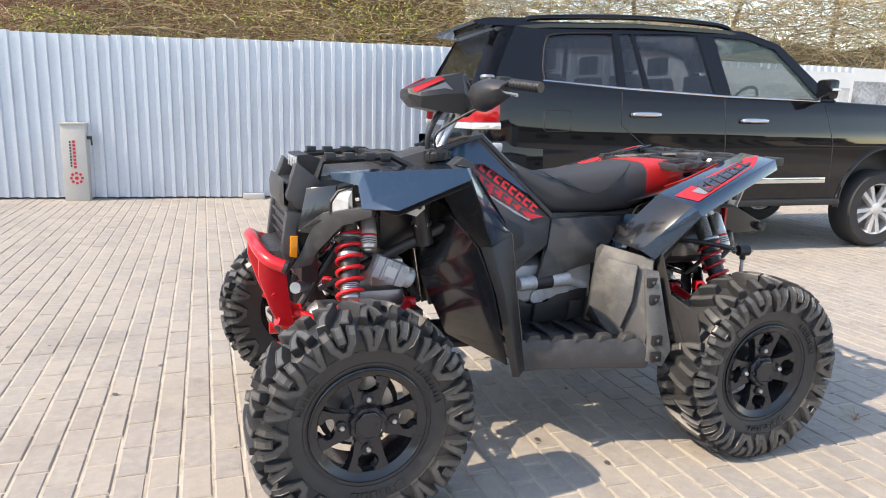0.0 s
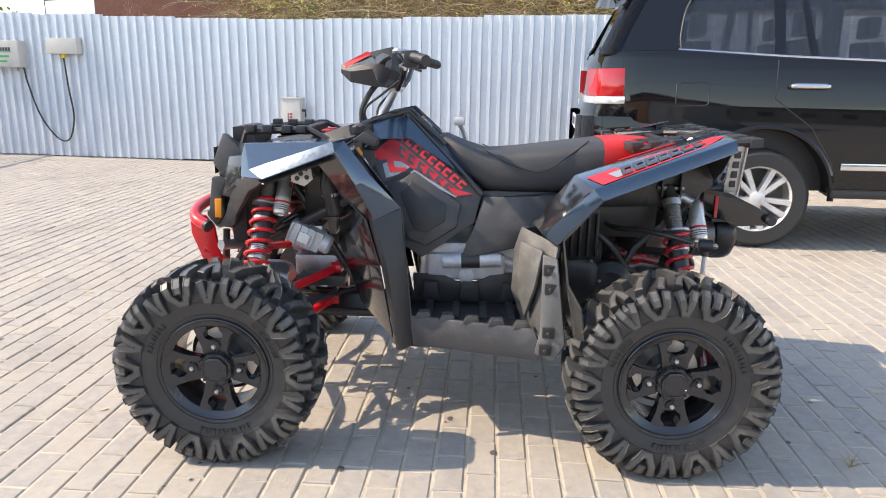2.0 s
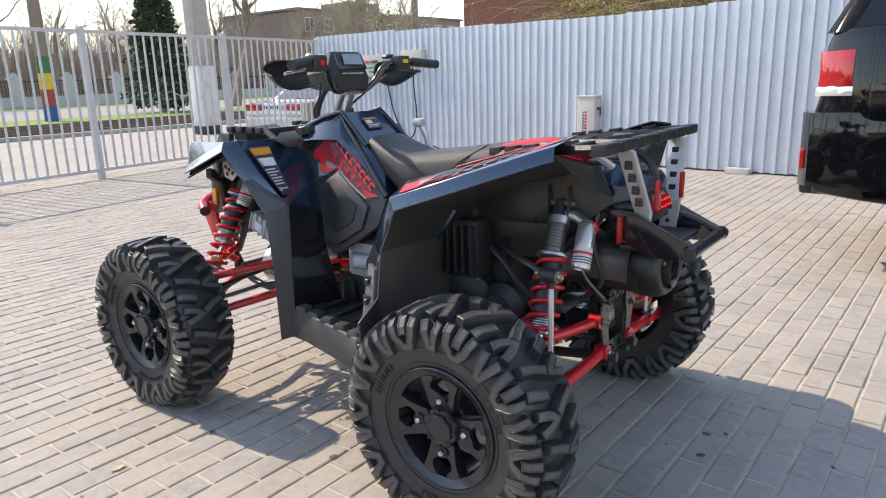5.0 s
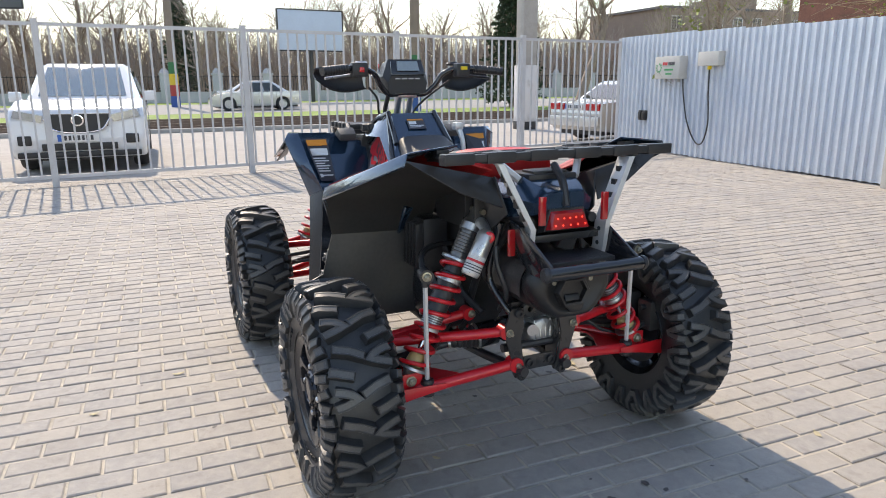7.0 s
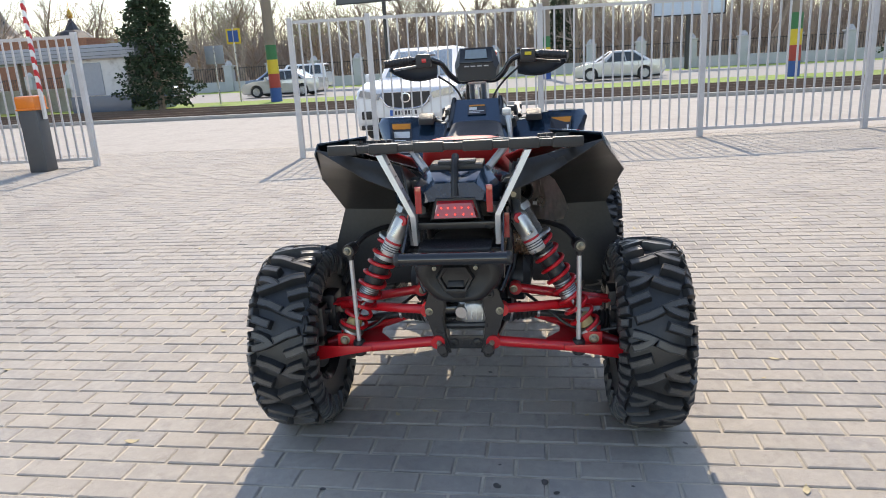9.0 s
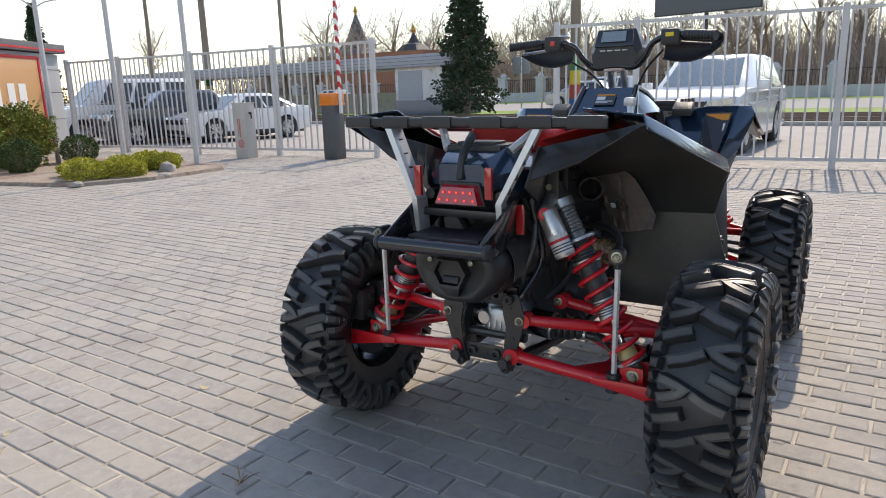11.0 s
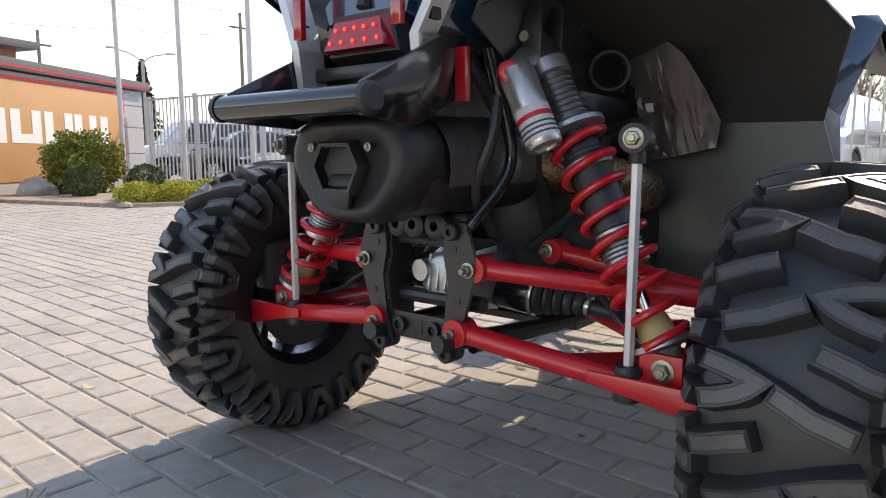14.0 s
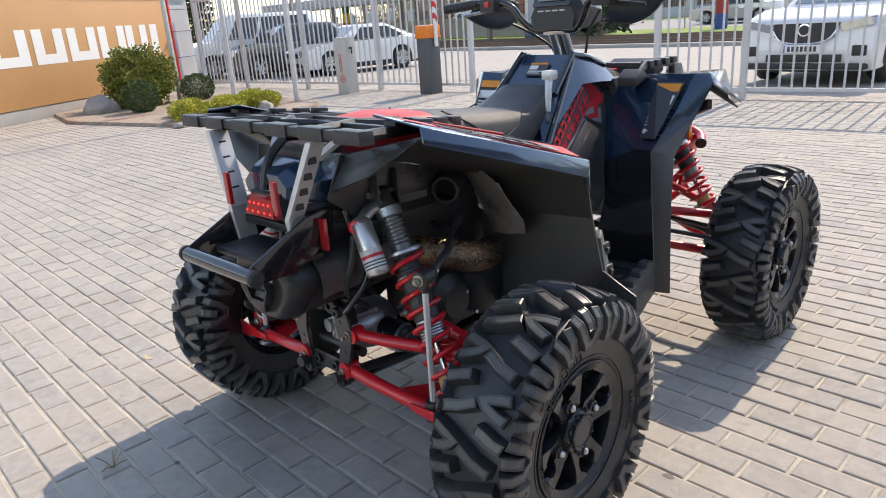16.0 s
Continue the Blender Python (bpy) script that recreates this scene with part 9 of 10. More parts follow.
bm = bmesh.new()
box(bm, -0.56, -0.16, 0.72, -0.28, 0.16, 0.99, bevel=0.02)
part("air_filter_box", bm, INNER_BLACK, ATV, "black air filter box under the front deck")
bm = bmesh.new()
box(bm, -0.84, -0.17, 0.62, -0.78, 0.17, 0.95, bevel=0.01)
part("radiator", bm, DARK_STEEL, ATV, "dark radiator behind the grille")
for s in (-1, 1):
    bm = bmesh.new()
    tube(bm, smooth_path([(-0.40, s * 0.20, 0.96), (-0.44, s * 0.26, 0.88), (-0.42, s * 0.25, 0.76)]), 0.032, 14)
    duct = part("intake_hose", bm, RUBBER, ATV, "black ribbed intake hose")
    bm = bmesh.new()
    lathe(bm, [(0.036, 0), (0.036, 0.012), (0.033, 0.013)], 16, along((-0.435, s * 0.256, 0.84), (-0.43, s * 0.252, 0.78)))
    part("hose_clamp", bm, STEEL, duct)
    bm = bmesh.new()
    tube(bm, [(-0.72, s * 0.15, 0.62), (-0.34, s * 0.27, 0.83)], 0.019, 12)
    part("frame_brace", bm, DARK_STEEL, ATV)
    bm = shell([(-0.60, 0.17, 0.985), (-0.54, 0.36, 1.00), (-0.44, 0.36, 0.99), (-0.50, 0.17, 0.88)], [(0, 1, 2, 3)], 0.006, s)
    bracket = part("fender_bracket", bm, DARK_STEEL, ATV)
    plate_ = part("perforated_bracket", shell([(-0.548, 0.392, 0.952), (-0.478, 0.392, 0.962), (-0.470, 0.392, 0.905), (-0.500, 0.392, 0.880), (-0.545, 0.392, 0.895)], [(0, 1, 2, 3, 4)], 0.004, s, 0.001), LABEL_GREY, bracket, "grey perforated steel bracket")
    # perforations are dark discs on the bracket, not cut through
    for x_, z_ in ((-0.530, 0.935), (-0.492, 0.942), (-0.524, 0.908), (-0.490, 0.912), (-0.510, 0.925)):
        bm = bmesh.new()
        lathe(bm, [(0.0085, 0), (0.0085, 0.0022), (0.004, 0.0024)], 12, along((x_, s * 0.3935, z_), (x_, s * 0.42, z_)))
        part("hole", bm, INNER_BLACK, plate_)
    bm = bmesh.new()
    tilt = pose(-0.535, s * 0.205, 0.660, 0, 24, 0)
    box(bm, -0.075, -0.040, -0.042, 0.060, 0.040, 0.042, bevel=0.014, m=tilt)
    lathe(bm, [(0.038, 0.0), (0.038, 0.030), (0.030, 0.038), (0.0, 0.038)], 20, tilt @ Matrix.Translation((0.055, 0, 0)) @ Matrix.Rotation(radians(90), 4, "Y"))
    for k in range(4):
        box(bm, -0.070 + 0.030 * k, s * 0.036, -0.040, -0.062 + 0.030 * k, s * 0.048, 0.040, bevel=0.002, m=tilt)
    pump = part("power_steering_motor", bm, ENGINE_ALU, ATV, "pale cast power-steering motor")
    bm = bmesh.new()
    box(bm, -0.030, s * 0.046, -0.020, 0.012, s * 0.050, 0.018, m=tilt)
    part("label", bm, WHITE, pump)

# nose, lamps and bumper
for s in (-1, 1):
    T = [(-0.888, 1.044), (-0.838, 1.002), (-0.791, 0.967), (-0.822, 0.872), (-0.893, 0.884), (-0.928, 0.930)]
    tower = part("nose_tower", shell([(x + 0.035, 0.180 + 0.12 * (1.04 - z), z) for x, z in T], [tuple(range(6))], 0.060, s, 0.008), GREY_PLASTIC, ATV, "charcoal nose tower")
    C_ = [(-0.893, 0.880), (-0.832, 0.870), (-0.862, 0.815), (-0.850, 0.740), (-0.886, 0.686), (-0.912, 0.742)]
    cheek = part("nose_cheek", shell([(x, 0.212, z) for x, z in C_], [tuple(range(6))], 0.045, s, 0.006), GREY_PLASTIC, ATV, "charcoal lower nose cheek")
    part("cheek_glass", shell([(-0.826, 0.205, 0.958), (-0.735, 0.262, 0.972), (-0.762, 0.268, 0.864), (-0.860, 0.214, 0.812)], [(0, 1, 2, 3)], 0.012, s, 0.003), GLOSS_BLACK, cheek)
    bm = bmesh.new()
    prism(bm, [(-0.883, 0.799), (-0.858, 0.798), (-0.862, 0.724), (-0.886, 0.729)], s * 0.222, s * 0.205, 0.002)
    part("side_reflector", bm, LENS_AMBER, cheek, "amber side reflector")
    H = [(-0.757, 0.919), (-0.735, 0.953), (-0.692, 0.969), (-0.690, 0.892), (-0.735, 0.862), (-0.757, 0.884)]
    hx, hz = sum(p[0] for p in H) / 6, sum(p[1] for p in H) / 6
    lampring = lambda k, y: [(hx + (x - hx) * k, s * (y + (x - hx) * 0.45), hz + (z - hz) * k) for x, z in H]
    lamp = part("headlight", loft([lampring(0.98, 0.255), lampring(1.0, 0.290), lampring(0.86, 0.302), lampring(0.45, 0.308)]), LENS_CLEAR, ATV, "clear faceted headlight", smooth=25)
    part("lamp_bezel", tubes((lampring(1.06, 0.292) + lampring(1.06, 0.292)[:1], 0.006), n=6), BLACK_PLASTIC, lamp)
    part("lamp_bowl", loft([lampring(1.1, 0.250), lampring(1.1, 0.180)]), BLACK_PLASTIC, lamp)
    B_ = [(-0.782, 0.258, 0.880), (-0.651, 0.402, 0.922), (-0.655, 0.402, 0.884), (-0.728, 0.305, 0.842), (-0.798, 0.238, 0.745), (-0.812, 0.222, 0.698), (-0.886, 0.208, 0.684), (-0.850, 0.215, 0.737), (-0.822, 0.225, 0.806), (-0.860, 0.215, 0.812)]
    part("nose_brace", shell(B_, [(0, 1, 2, 3), (0, 3, 4, 8), (4, 5, 6, 7), (4, 7, 8), (0, 8, 9)], 0.022, s, 0.003), GREY_PLASTIC, ATV, "charcoal brace below the headlight")
    D_ = [(-0.986, 0.742), (-0.988, 0.659), (-0.950, 0.539), (-0.912, 0.462), (-0.872, 0.480), (-0.888, 0.590), (-0.898, 0.690), (-0.930, 0.730)]
    bump = part("bumper_plate", shell([(x, 0.185 + 0.10 * (z - 0.47), z) for x, z in D_], [tuple(range(8))], 0.018, s, 0.004), RED, ATV, "red front bumper plate")
    part("bumper_stay", tubes(([(-0.93, s * 0.19, 0.500), (-0.850, s * 0.15, 0.455)], 0.016), ([(-0.945, s * 0.19, 0.600), (-0.850, s * 0.15, 0.520)], 0.014)), RED, bump)
bm = bmesh.new()
tube(bm, smooth_path([(-0.905, -0.255, 0.702), (-0.955, -0.225, 0.722), (-0.980, -0.15, 0.745), (-0.985, 0, 0.755), (-0.980, 0.15, 0.745), (-0.955, 0.225, 0.722), (-0.905, 0.255, 0.702)]), 0.022, 14)
bum = part("front_bumper", bm, RED, ATV, "red tubular front bumper")
for s in (-1, 1):
    bm = bmesh.new()
    lathe(bm, [(0.0235, 0), (0.0235, 0.012), (0.017, 0.016)], 16, along((-0.908, s * 0.2535, 0.703), (-0.860, s * 0.277, 0.687)))
    part("end_plug", bm, BLACK_PLASTIC, bum)
bm = bmesh.new()
box(bm, -0.885, -0.165, 0.68, -0.80, 0.165, 0.97, bevel=0.02)
grille = part("grille", bm, INNER_BLACK, ATV, "black grille between the nose towers")
for k in range(4):
    bm = bmesh.new()
    box(bm, -0.895, -0.155, 0.735 + 0.036 * k, -0.880, 0.155, 0.748 + 0.036 * k, bevel=0.004)
    part("grille_slat", bm, BLACK_PLASTIC, grille)
bm = loft([[(-0.895, -0.165, z0), (-0.895, 0.165, z0), (-0.895, 0.165, z1), (-0.895, -0.165, z1)] if k == 0 else [(-0.905, -0.14, z0), (-0.905, 0.14, z0), (-0.905, 0.14, z1), (-0.905, -0.14, z1)] for k, z0, z1 in ((0, 0.885, 0.985), (1, 0.905, 0.955))])
part("brand_plate", bm, GREY_PLASTIC, grille)
bm = loft([[(x, -hw, z0), (x, hw, z0), (x, hw, z1), (x, -hw, z1)] for x, hw, z0, z1 in ((-0.83, 0.19, 0.680, 0.735), (-0.90, 0.18, 0.688, 0.742), (-0.945, 0.14, 0.716, 0.735))])
part("nose_lip", bm, GREY_PLASTIC, grille)
for s in (-1, 1):
    bm = bmesh.new()
    tube(bm, [(-0.80, s * 0.10, 0.60), (-0.87, s * 0.22, 0.62)], 0.020, 12)
    neck = part("coolant_neck", bm, STEEL, ATV)
    bm = bmesh.new()
    tube(bm, smooth_path([(-0.62, s * 0.20, 0.75), (-0.70, s * 0.22, 0.66), (-0.78, s * 0.18, 0.60)]), 0.009, 8)
    part("coolant_hose", bm, RUBBER, ATV)

# front rack
bm = bmesh.new()
for s in (-1, 1):
    tube(bm, [(-0.785, s * 0.17, 0.985), (-0.765, s * 0.175, 1.045), (-0.53, s * 0.185, 1.062), (-0.450, s * 0.195, 1.022)], 0.013, 6)
    for x in (-0.735, -0.67, -0.60, -0.545):
        box(bm, x - 0.024, s * 0.165, 1.048, x + 0.012, s * 0.205, 1.074, bevel=0.004)
box(bm, -0.56, -0.18, 1.040, -0.525, 0.18, 1.068, bevel=0.006)
part("front_rack", bm, BLACK_PLASTIC, ATV, "black plastic front rack")
bm = loft([[(x, -0.105, z0), (x, 0.105, z0), (x, 0.105, z1), (x, -0.105, z1)] for x, z0, z1 in ((-0.838, 1.010, 1.058), (-0.80, 0.995, 1.062), (-0.755, 0.992, 1.045))])
bar_lamp = part("light_bar", bm, BLACK_PLASTIC, ATV, "small black light bar on the front rack", smooth=20)
for k in range(5):
    bm = bmesh.new()
    box(bm, -0.843, -0.095 + 0.039 * k, 1.014, -0.836, -0.061 + 0.039 * k, 1.052, bevel=0.003)
    part("lamp_cell", bm, LENS_CLEAR, bar_lamp)

# steering
bm = bmesh.new()
for s in (-1, 1):
    tube(bm, [(-0.285, s * 0.028, 1.085), (-0.215, s * 0.028, 1.225)], 0.014, 12)
box(bm, -0.235, -0.045, 1.195, -0.195, 0.045, 1.235, bevel=0.006)
stem = part("steering_stem", bm, STEEL, ATV, "silver steering risers")
bm = bmesh.new()
tube(bm, smooth_path([(-0.345, -0.05, 1.06), (-0.345, -0.055, 1.13), (-0.310, -0.05, 1.20), (-0.27, -0.04, 1.24)]), 0.011, 8)
tube(bm, smooth_path([(-0.31, -0.07, 1.05), (-0.33, -0.09, 1.13), (-0.26, -0.12, 1.19), (-0.19, -0.18, 1.24)]), 0.005, 8)
tube(bm, smooth_path([(-0.29, 0.05, 1.05), (-0.30, 0.07, 1.13), (-0.24, 0.12, 1.20), (-0.18, 0.2, 1.27)]), 0.005, 8)
part("cable", bm, BLACK_PLASTIC, stem)
half = [(-0.205, 0.02, 1.215), (-0.205, 0.085, 1.213), (-0.185, 0.130, 1.250), (-0.170, 0.165, 1.300), (-0.150, 0.235, 1.322), (-0.115, 0.330, 1.318), (-0.082, 0.405, 1.308)]
bm = bmesh.new()
tube(bm, smooth_path([(x, -y, z) for x, y, z in half[::-1]] + half, 5), 0.0125, 12)
hbar = part("handlebar", bm, GLOSS_BLACK, ATV, "black bent handlebar")
for s in (-1, 1):
    bm = bmesh.new()
    tube(bm, [(-0.128, s * 0.295, 1.320), (-0.078, s * 0.415, 1.307)], 0.018, 14)
    for k in range(9):
        t = k / 8
        p = Vector((-0.128, s * 0.295, 1.320)).lerp(Vector((-0.078, s * 0.415, 1.307)), 0.06 + 0.85 * t)
        lathe(bm, [(0.0180, -0.003), (0.0195, 0), (0.0180, 0.003)], 14, along(p, p + Vector((0.05, s * 0.12, -0.013))))
    part("grip", bm, BLACK_PLASTIC, hbar)
    bm = bmesh.new()
    box(bm, -0.165, s * 0.205, 1.285, -0.115, s * 0.275, 1.345, bevel=0.010)
    part("switch_box", bm, BLACK_PLASTIC, hbar)
    bm = bmesh.new()
    if s < 0:
        box(bm, -0.117, -0.245, 1.305, -0.109, -0.225, 1.325, bevel=0.002)
    else:
        box(bm, -0.117, 0.225, 1.315, -0.108, 0.255, 1.330, bevel=0.002)
    part("switch_button", bm, RED if s < 0 else YELLOW, hbar)
    bm = bmesh.new()
    lathe(bm, [(0.025, 0), (0.028, 0.008), (0.022, 0.016)], 16, pose(-0.185, s * 0.215, 1.335))
    tube(bm, smooth_path([(-0.165, s * 0.225, 1.300), (-0.175, s * 0.30, 1.290), (-0.150, s * 0.385, 1.280)]), 0.006, 8)
    part("brake_lever", bm, STEEL if s < 0 else BLACK_PLASTIC, hbar)
    rows = []
    for k in range(7):
        t = k / 6
        y, x = 0.190 + 0.225 * t, -0.238 - 0.030 * math.sin(math.pi * t * 0.8) + 0.035 * t ** 2
        hi, lo = 1.322 + 0.020 * t - 0.020 * t ** 4, 1.235 - 0.018 * math.sin(math.pi * t) + 0.040 * t ** 3
        rows.append([(x + 0.022, y, hi), (x, y, hi - 0.012), (x - 0.012, y, (hi + lo) / 2), (x + 0.006, y, lo + 0.008), (x + 0.032, y, lo)])
    verts = [p for r in rows for p in r]
    faces = [(i * 5 + j, i * 5 + j + 1, (i + 1) * 5 + j + 1, (i + 1) * 5 + j) for i in range(6) for j in range(4)]
    bm = shell(verts, faces, 0.005, s)
    part("hand_guard", bm, BLACK_PLASTIC, hbar, "black curved hand guard", smooth=50)
bm = loft([[(x, -hw, z0), (x + 0.0, -hw * 1.08, (z0 + z1) / 2), (x, -hw * 0.8, z1), (x, hw * 0.8, z1), (x, hw * 1.08, (z0 + z1) / 2), (x, hw, z0)] for x, hw, z0, z1 in ((-0.425, 0.050, 1.265, 1.296), (-0.385, 0.080, 1.232, 1.310), (-0.300, 0.098, 1.218, 1.345), (-0.225, 0.098, 1.212, 1.362), (-0.190, 0.086, 1.215, 1.305))])
dash = part("instrument_pod", bm, BLACK_PLASTIC, ATV, "black instrument pod with red and grey graphics", smooth=20)
n_ = Vector((0.062, 0, 0.035)).normalized()
bm = shell([(-0.2115, -0.074, 1.354), (-0.2115, 0.074, 1.354), (-0.186, 0.080, 1.292), (-0.186, -0.080, 1.292)], [(0, 1, 2, 3)], 0.012, 1, 0.003)
bmesh.ops.translate(bm, verts=bm.verts, vec=n_ * 0.006)
part("display_frame", bm, GLOSS_BLACK, dash)
bm = shell([(-0.207, -0.048, 1.346), (-0.207, 0.048, 1.346), (-0.190, 0.052, 1.306), (-0.190, -0.052, 1.306)], [(0, 1, 2, 3)], 0.004, 1)
bmesh.ops.translate(bm, verts=bm.verts, vec=n_ * 0.014)
part("display", bm, SCREEN, dash, "grey liquid-crystal display")
bm = bmesh.new()
for k in range(4):
    box(bm, -0.190, -0.058 + 0.031 * k, 1.276, -0.184, -0.036 + 0.031 * k, 1.281, bevel=0.001)
part("pod_button", bm, LABEL_GREY, dash)
for s in (-1, 1):
    bm = shell([(-0.412, 0.060, 1.300), (-0.318, 0.091, 1.345), (-0.300, 0.096, 1.336), (-0.405, 0.068, 1.284)], [(0, 1, 2, 3)], 0.004, s)
    part("decal", bm, RED_DECAL, dash, smooth=0)
    bm = shell([(-0.396, 0.0765, 1.282), (-0.300, 0.1010, 1.325), (-0.255, 0.1010, 1.285), (-0.370, 0.0900, 1.272)], [(0, 1, 2, 3)], 0.004, s)
    part("decal", bm, SILVER_DECAL, dash, smooth=0)
bm = bmesh.new()
tube(bm, smooth_path([(0.060, 0.155, 0.965), (0.050, 0.150, 1.03), (0.030, 0.140, 1.075)]), [0.008, 0.009, 0.010, 0.010, 0.011, 0.011, 0.011, 0.012, 0.012, 0.012, 0.013, 0.013, 0.013], 10)
box(bm, 0.005, 0.120, 1.062, 0.050, 0.160, 1.095, bevel=0.010)
part("gear_lever", bm, SILVER, ATV, "grey gear lever with a square knob")

# tail
bm = loft([[(x, -hw, z0), (x, hw, z0), (x, hw * 1.1, (z0 + z1) / 2), (x, hw * 0.72, z1), (x, -hw * 0.72, z1), (x, -hw * 1.1, (z0 + z1) / 2)] for x, hw, z0, z1 in ((0.62, 0.16, 0.83, 0.935), (0.82, 0.15, 0.85, 0.965), (0.96, 0.125, 0.865, 0.985), (1.035, 0.095, 0.880, 0.958), (1.055, 0.085, 0.890, 0.945))])
tail = part("tail_cowl", bm, BLUE, ATV, "glossy dark blue tail cowl", smooth=20)
bm = bmesh.new()
box(bm, 0.86, -0.085, 0.972, 0.985, 0.085, 0.992, bevel=0.006)
box(bm, 0.90, -0.06, 0.985, 0.97, 0.06, 1.000, bevel=0.005)
tube(bm, smooth_path([(0.985, 0.0, 1.02), (1.035, 0.0, 0.975), (1.060, 0.0, 0.905)]), 0.012, 8)
part("tail_bag", bm, BLACK_PLASTIC, tail)
bm = loft([[(1.035, -0.085, 0.825), (1.035, 0.085, 0.825), (1.035, 0.066, 0.905), (1.035, -0.066, 0.905)], [(1.062, -0.078, 0.835), (1.062, 0.078, 0.835), (1.062, 0.060, 0.898), (1.062, -0.060, 0.898)]])
part("lamp_base", bm, BLACK_PLASTIC, tail)
bm = loft([[(1.060, -0.072, 0.838), (1.060, 0.072, 0.838), (1.060, 0.056, 0.893), (1.060, -0.056, 0.893)], [(1.085, -0.066, 0.842), (1.085, 0.066, 0.842), (1.075, 0.050, 0.886), (1.075, -0.050, 0.886)]])
lens = part("tail_light", bm, LENS_RED, ATV, "red tail light with small glowing diodes", smooth=20)
bm = bmesh.new()
LED = glow("tail diode", (1.0, 0.05, 0.03), 0.9)
for j, (z, w) in enumerate(((0.853, 0.052), (0.873, 0.042))):
    for k in range(5):
        y = -w + 2 * w * k / 4
        x = 1.0855 - (0.4 if j else 0.0) * 0.01
        lathe(bm, [(0.0030, 0), (0.0030, 0.0014), (0.0, 0.0016)], 8, along((x - 0.001, y, z), (x + 1, y, z)))
part("diode", bm, LED, lens)
for s in (-1, 1):
    bm = bmesh.new()
    box(bm, 1.092, s * 0.098, 0.862, 1.104, s * 0.118, 0.945, bevel=0.003)
    part("reflector", bm, LENS_RED, ATV, "upright red reflector")
    bm = bmesh.new()
    box(bm, 0.998, s * 0.142, 0.757, 1.010, s * 0.163, 0.838, bevel=0.002)
    part("reflector", bm, LENS_RED, ATV, "red side reflector")
    # silver rack struts: a flat channel with slots, in two lengths
    a, b, c = Vector((1.060, s * 0.222, 1.040)), Vector((1.082, s * 0.128, 0.850)), Vector((1.070, s * 0.128, 0.755))
    bm = bmesh.new()
    for p0, p1, w0, w1 in ((a, b, 0.026, 0.020), (b, c, 0.020, 0.014)):
        side_ = Vector((1, 0, 0))
        out = Vector((0, s, 0))
        vs = []
        for p, w in ((p0, w0), (p1, w1)):
            vs += [bm.verts.new(p + out * dy + side_ * dx) for dx, dy in ((-0.045, -0.006), (0.008, -0.006), (0.008, w * 0.55), (0.002, w * 0.55), (0.002, 0.0), (-0.045, 0.0))]
        for i in range(6):
            bm.faces.new((vs[i], vs[(i + 1) % 6], vs[6 + (i + 1) % 6], vs[6 + i]))
        bm.faces.new(vs[:6][::-1]), bm.faces.new(vs[6:])
    strut = part("rack_strut", bm, SILVER, ATV, "silver slotted rack strut", smooth=15)
    # slots are dark blocks set on the strut for their shade
    for k in range(4):
        p = a.lerp(b, 0.22 + 0.2 * k)
        bm = bmesh.new()
        box(bm, p.x - 0.032, p.y - 0.008, p.z - 0.013, p.x - 0.010, p.y + 0.002, p.z + 0.013, bevel=0.003)
        part("slot", bm, DARK_STEEL, strut)
    for t in (0.25, 0.72):
        p = b.lerp(c, t)
        bm = bmesh.new()
        lathe(bm, [(0.007, 0), (0.007, 0.012)], 10, along(p + Vector((-0.02, -0.008, 0)), p + Vector((-0.02, 1, 0))))
        part("bolt", bm, DARK_STEEL, strut)
    part("front_strut", tubes(([(0.88, s * 0.165, 1.045), (0.955, s * 0.10, 0.975)], 0.012), n=6), SILVER, ATV, "short silver rack strut")
    bm = shell([(0.960, 0.140, 0.860), (1.050, 0.150, 0.850), (1.213, 0.150, 0.772), (1.213, 0.150, 0.728), (1.090, 0.140, 0.720), (0.960, 0.135, 0.780)], [(0, 1, 2, 3, 4, 5)], 0.008, s, 0.002)
    part("tail_bracket", bm, GLOSS_BLACK, ATV, "black steel bracket of the rear bumper")
bm = bmesh.new()
tube(bm, [(1.213, -0.162, 0.750), (1.213, 0.162, 0.750)], 0.0195, 18)
bumper = part("rear_bumper", bm, GLOSS_BLACK, ATV, "black tubular rear bumper")
for s in (-1, 1):
    bm = bmesh.new()
    lathe(bm, [(0.0215, 0), (0.0215, 0.010), (0.016, 0.016)], 18, along((1.213, s * 0.158, 0.750), (1.213, s * 1, 0.750)))
    part("end_plug", bm, BLACK_PLASTIC, bumper)
part("tail_shelf", boxes((0.97, -0.138, 0.800, 1.055, 0.138, 0.822), (1.00, -0.138, 0.735, 1.09, 0.138, 0.748), bevel=0.004), INNER_BLACK, ATV, "black shelf under the tail light")
bm = bmesh.new()
box(bm, 1.035, -0.11, 0.748, 1.160, 0.11, 0.766, bevel=0.006)
part("tool_bag", bm, BLACK_PLASTIC, ATV, "folded black tool bag")

# rear rack
bm = bmesh.new()
for s in (-1, 1):
    tube(bm, [(0.66, s * 0.285, 1.062), (0.80, s * 0.315, 1.066), (1.03, s * 0.372, 1.060)], 0.014, 6)
    tube(bm, [(0.66, s * 0.10, 1.066), (0.86, s * 0.13, 1.068), (1.03, s * 0.20, 1.060)], 0.013, 6)
    tube(bm, [(0.70, s * 0.285, 1.064), (0.86, s * 0.13, 1.068), (0.98, s * 0.0, 1.066)], 0.011, 6)
box(bm, 1.017, -0.378, 1.045, 1.050, 0.378, 1.069, bevel=0.006)
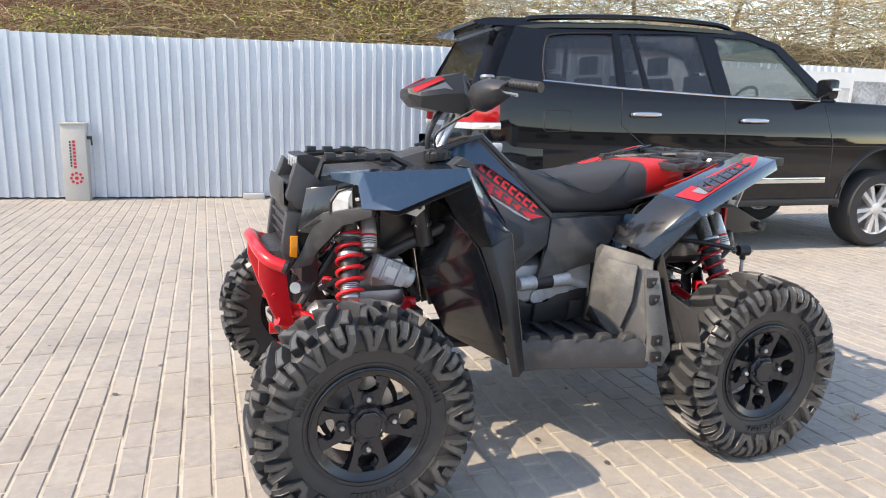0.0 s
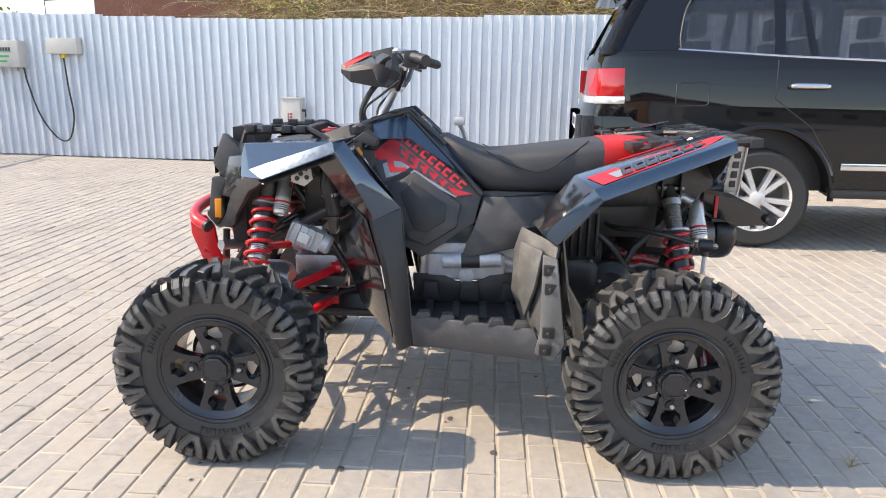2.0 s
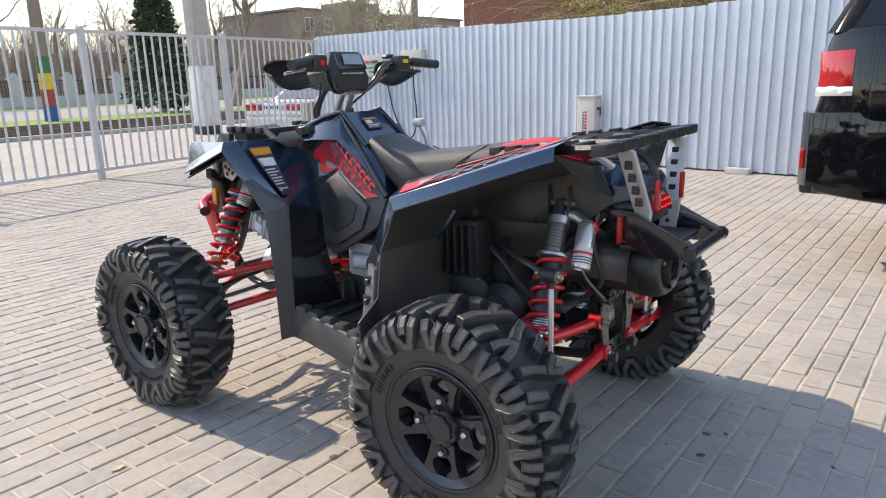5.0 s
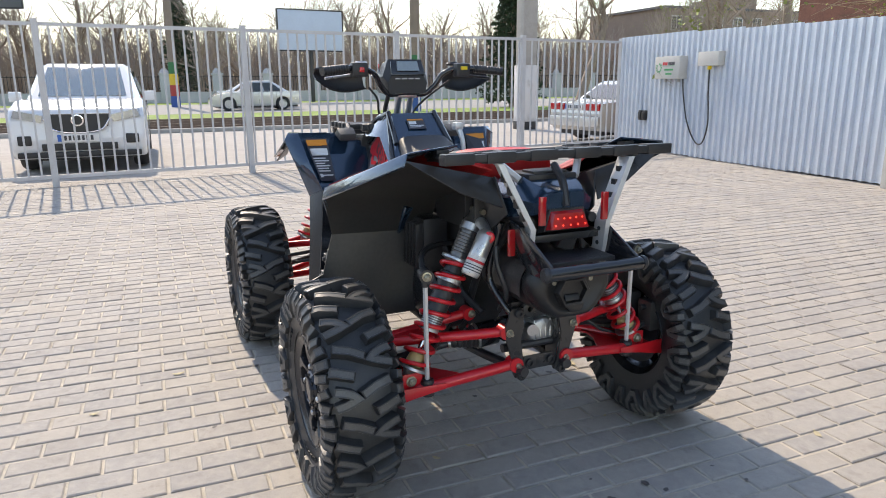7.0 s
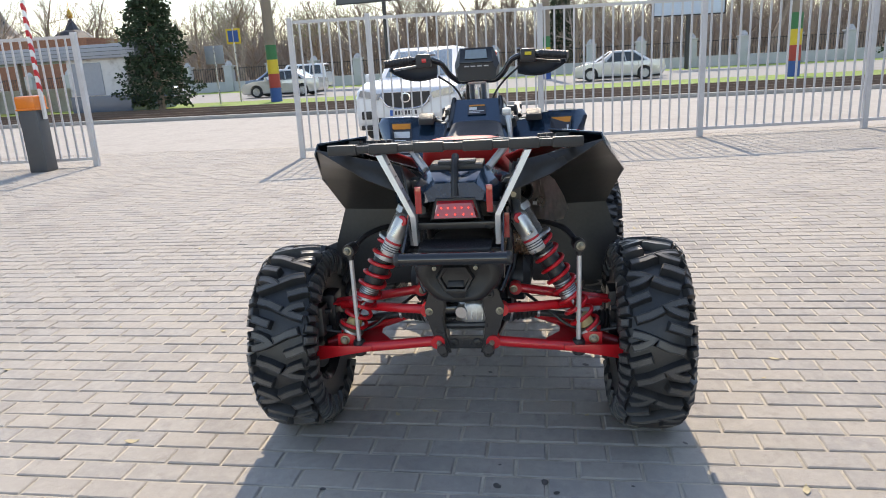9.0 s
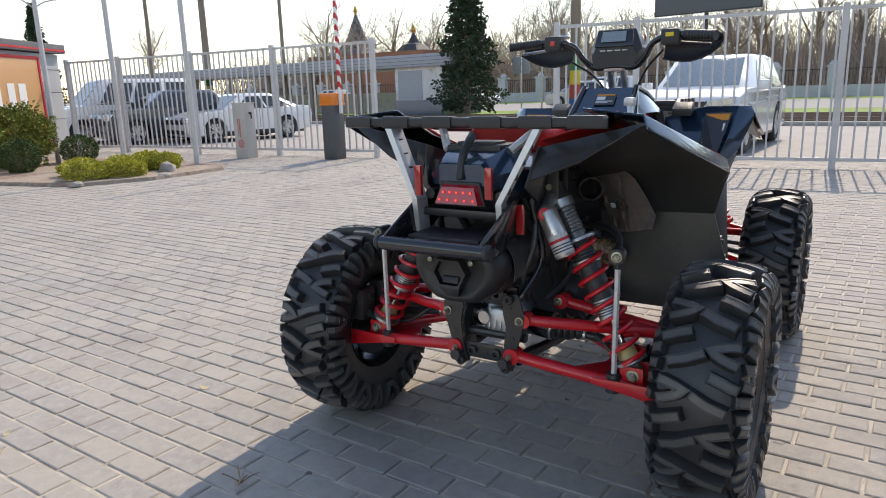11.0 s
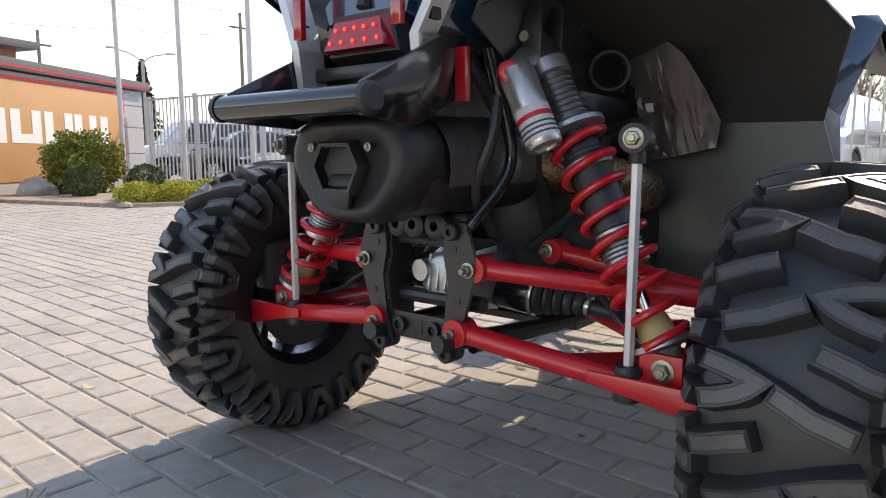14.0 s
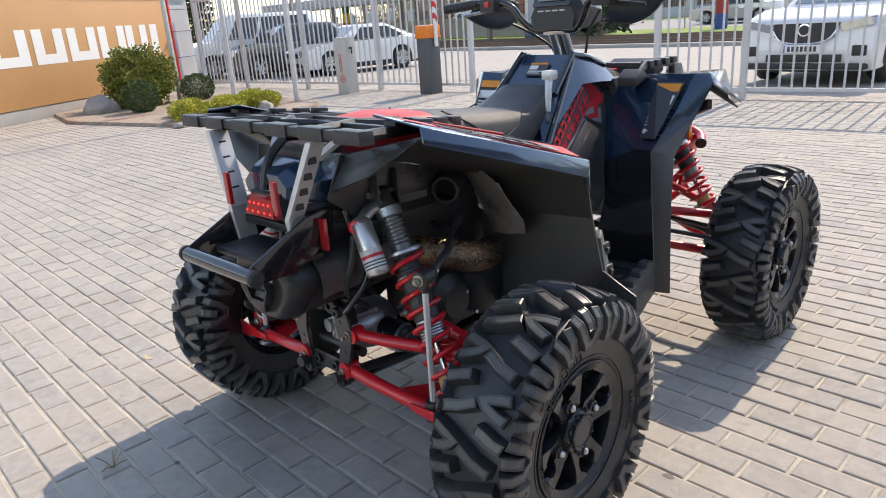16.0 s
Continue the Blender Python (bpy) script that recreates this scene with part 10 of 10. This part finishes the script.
for y in (-0.345, -0.215, -0.075, 0.075, 0.215, 0.345):
    box(bm, 1.012, y - 0.046, 1.041, 1.055, y + 0.046, 1.073, bevel=0.005)
box(bm, 0.645, -0.29, 1.048, 0.680, 0.29, 1.076, bevel=0.006)
for x in (0.78, 0.90):
    box(bm, x, -0.32, 1.052, x + 0.026, 0.32, 1.074, bevel=0.005)
for x, y in ((0.66, 0.28), (0.72, 0.29), (0.79, 0.31), (0.90, 0.335)):
    for s in (-1, 1):
        box(bm, x - 0.02, s * (y - 0.02), 1.062, x + 0.02, s * (y + 0.02), 1.086, bevel=0.005)
for v in bm.verts:
    v.co.z -= 0.11 * max(0.0, 1.04 - v.co.x)
part("rear_rack", bm, BLACK_PLASTIC, ATV, "black plastic rear rack with notched edges", smooth=20)


# ---- litter and stains on the pavers ----
def leaf_mesh(seed):
    rng = random.Random(seed)
    bm = bmesh.new()
    n = 7
    edge = []
    for sgn in (1, -1):
        for k in (range(n) if sgn > 0 else range(n - 2, 0, -1)):
            t = k / (n - 1)
            edge.append(bm.verts.new((t - 0.5, sgn * 0.22 * math.sin(math.pi * t) * rng.uniform(0.8, 1.1), 0.10 * (2 * t - 1) ** 2 + rng.uniform(0, 0.03))))
    bm.faces.new(edge)
    bmesh.ops.triangulate(bm, faces=bm.faces[:])
    bmesh.ops.solidify(bm, geom=bm.faces[:], thickness=0.02)
    return finish(bm, LEAF_LITTER, "dry_leaf", 0)


LEAVES = [leaf_mesh(k) for k in range(3)]
_rng = random.Random(21)
for _k, (_x, _y) in enumerate([(0.77, -0.25), (0.74, 0.47), (1.17, 1.10), (-1.30, -0.40), (-0.35, -1.05), (1.02, -1.22)] + [(_rng.uniform(-3.2, 3.0), _rng.uniform(-2.6, 2.6)) for _ in range(38)]):
    _o = new("dry_leaf", LEAVES[_k % 3])
    _s = _rng.uniform(0.025, 0.060)
    _o.matrix_basis = pose(_x, _y, 0.0015, _rng.uniform(-8, 8), _rng.uniform(-8, 8), _rng.uniform(0, 360)) @ Matrix.Scale(_s, 4)
    tagged(_o, "small dry curled leaf lying on the pavers", "leaf", "leaves on the pavers")


def stain_mesh(seed):
    rng = random.Random(seed)
    bm = bmesh.new()
    lo = [(math.cos(2 * math.pi * k / 14) * rng.uniform(0.75, 1.1), math.sin(2 * math.pi * k / 14) * rng.uniform(0.5, 0.8)) for k in range(14)]
    a = [bm.verts.new((x, y, 0)) for x, y in lo]
    b = [bm.verts.new((x * 0.9, y * 0.9, 0.02)) for x, y in lo]
    for k in range(14):
        bm.faces.new((a[k], a[(k + 1) % 14], b[(k + 1) % 14], b[k]))
    bm.faces.new(b)
    return finish(bm, STAIN, "oil_stain", 0)


STAINS = [stain_mesh(k) for k in range(3)]
for _k in range(46):
    _o = new("oil_stain", STAINS[_k % 3])
    _x, _y = (_rng.uniform(-2.6, 0.0), _rng.uniform(-1.4, 1.4)) if _k < 26 else (_rng.uniform(0.0, 1.6), _rng.uniform(-1.0, 0.8))
    _o.matrix_basis = pose(_x, _y, 0.0022, 0, 0, _rng.uniform(0, 180)) @ Matrix.Scale(_rng.choice((0.007, 0.009, 0.012, 0.018)), 4)
    tagged(_o, "small dark oil drop dried on the pavers", "stain", "oil drops on the pavers")
bm = bmesh.new()
for k in range(9):
    q = _rng.uniform(0, 6.28)
    r = _rng.uniform(0.03, 0.07)
    tube(bm, smooth_path([(0, 0, 0), (r * 0.5 * math.cos(q), r * 0.5 * math.sin(q), 0.025), (r * math.cos(q), r * math.sin(q), _rng.uniform(0.01, 0.05))]), 0.0016, 5)
solo("weed", bm, VINE, "thin dry weed growing from a paver joint", "weed", m=pose(1.41, -0.54, -0.003))

near_pavers(PAVER_MESH, NEAR_PAVERS)
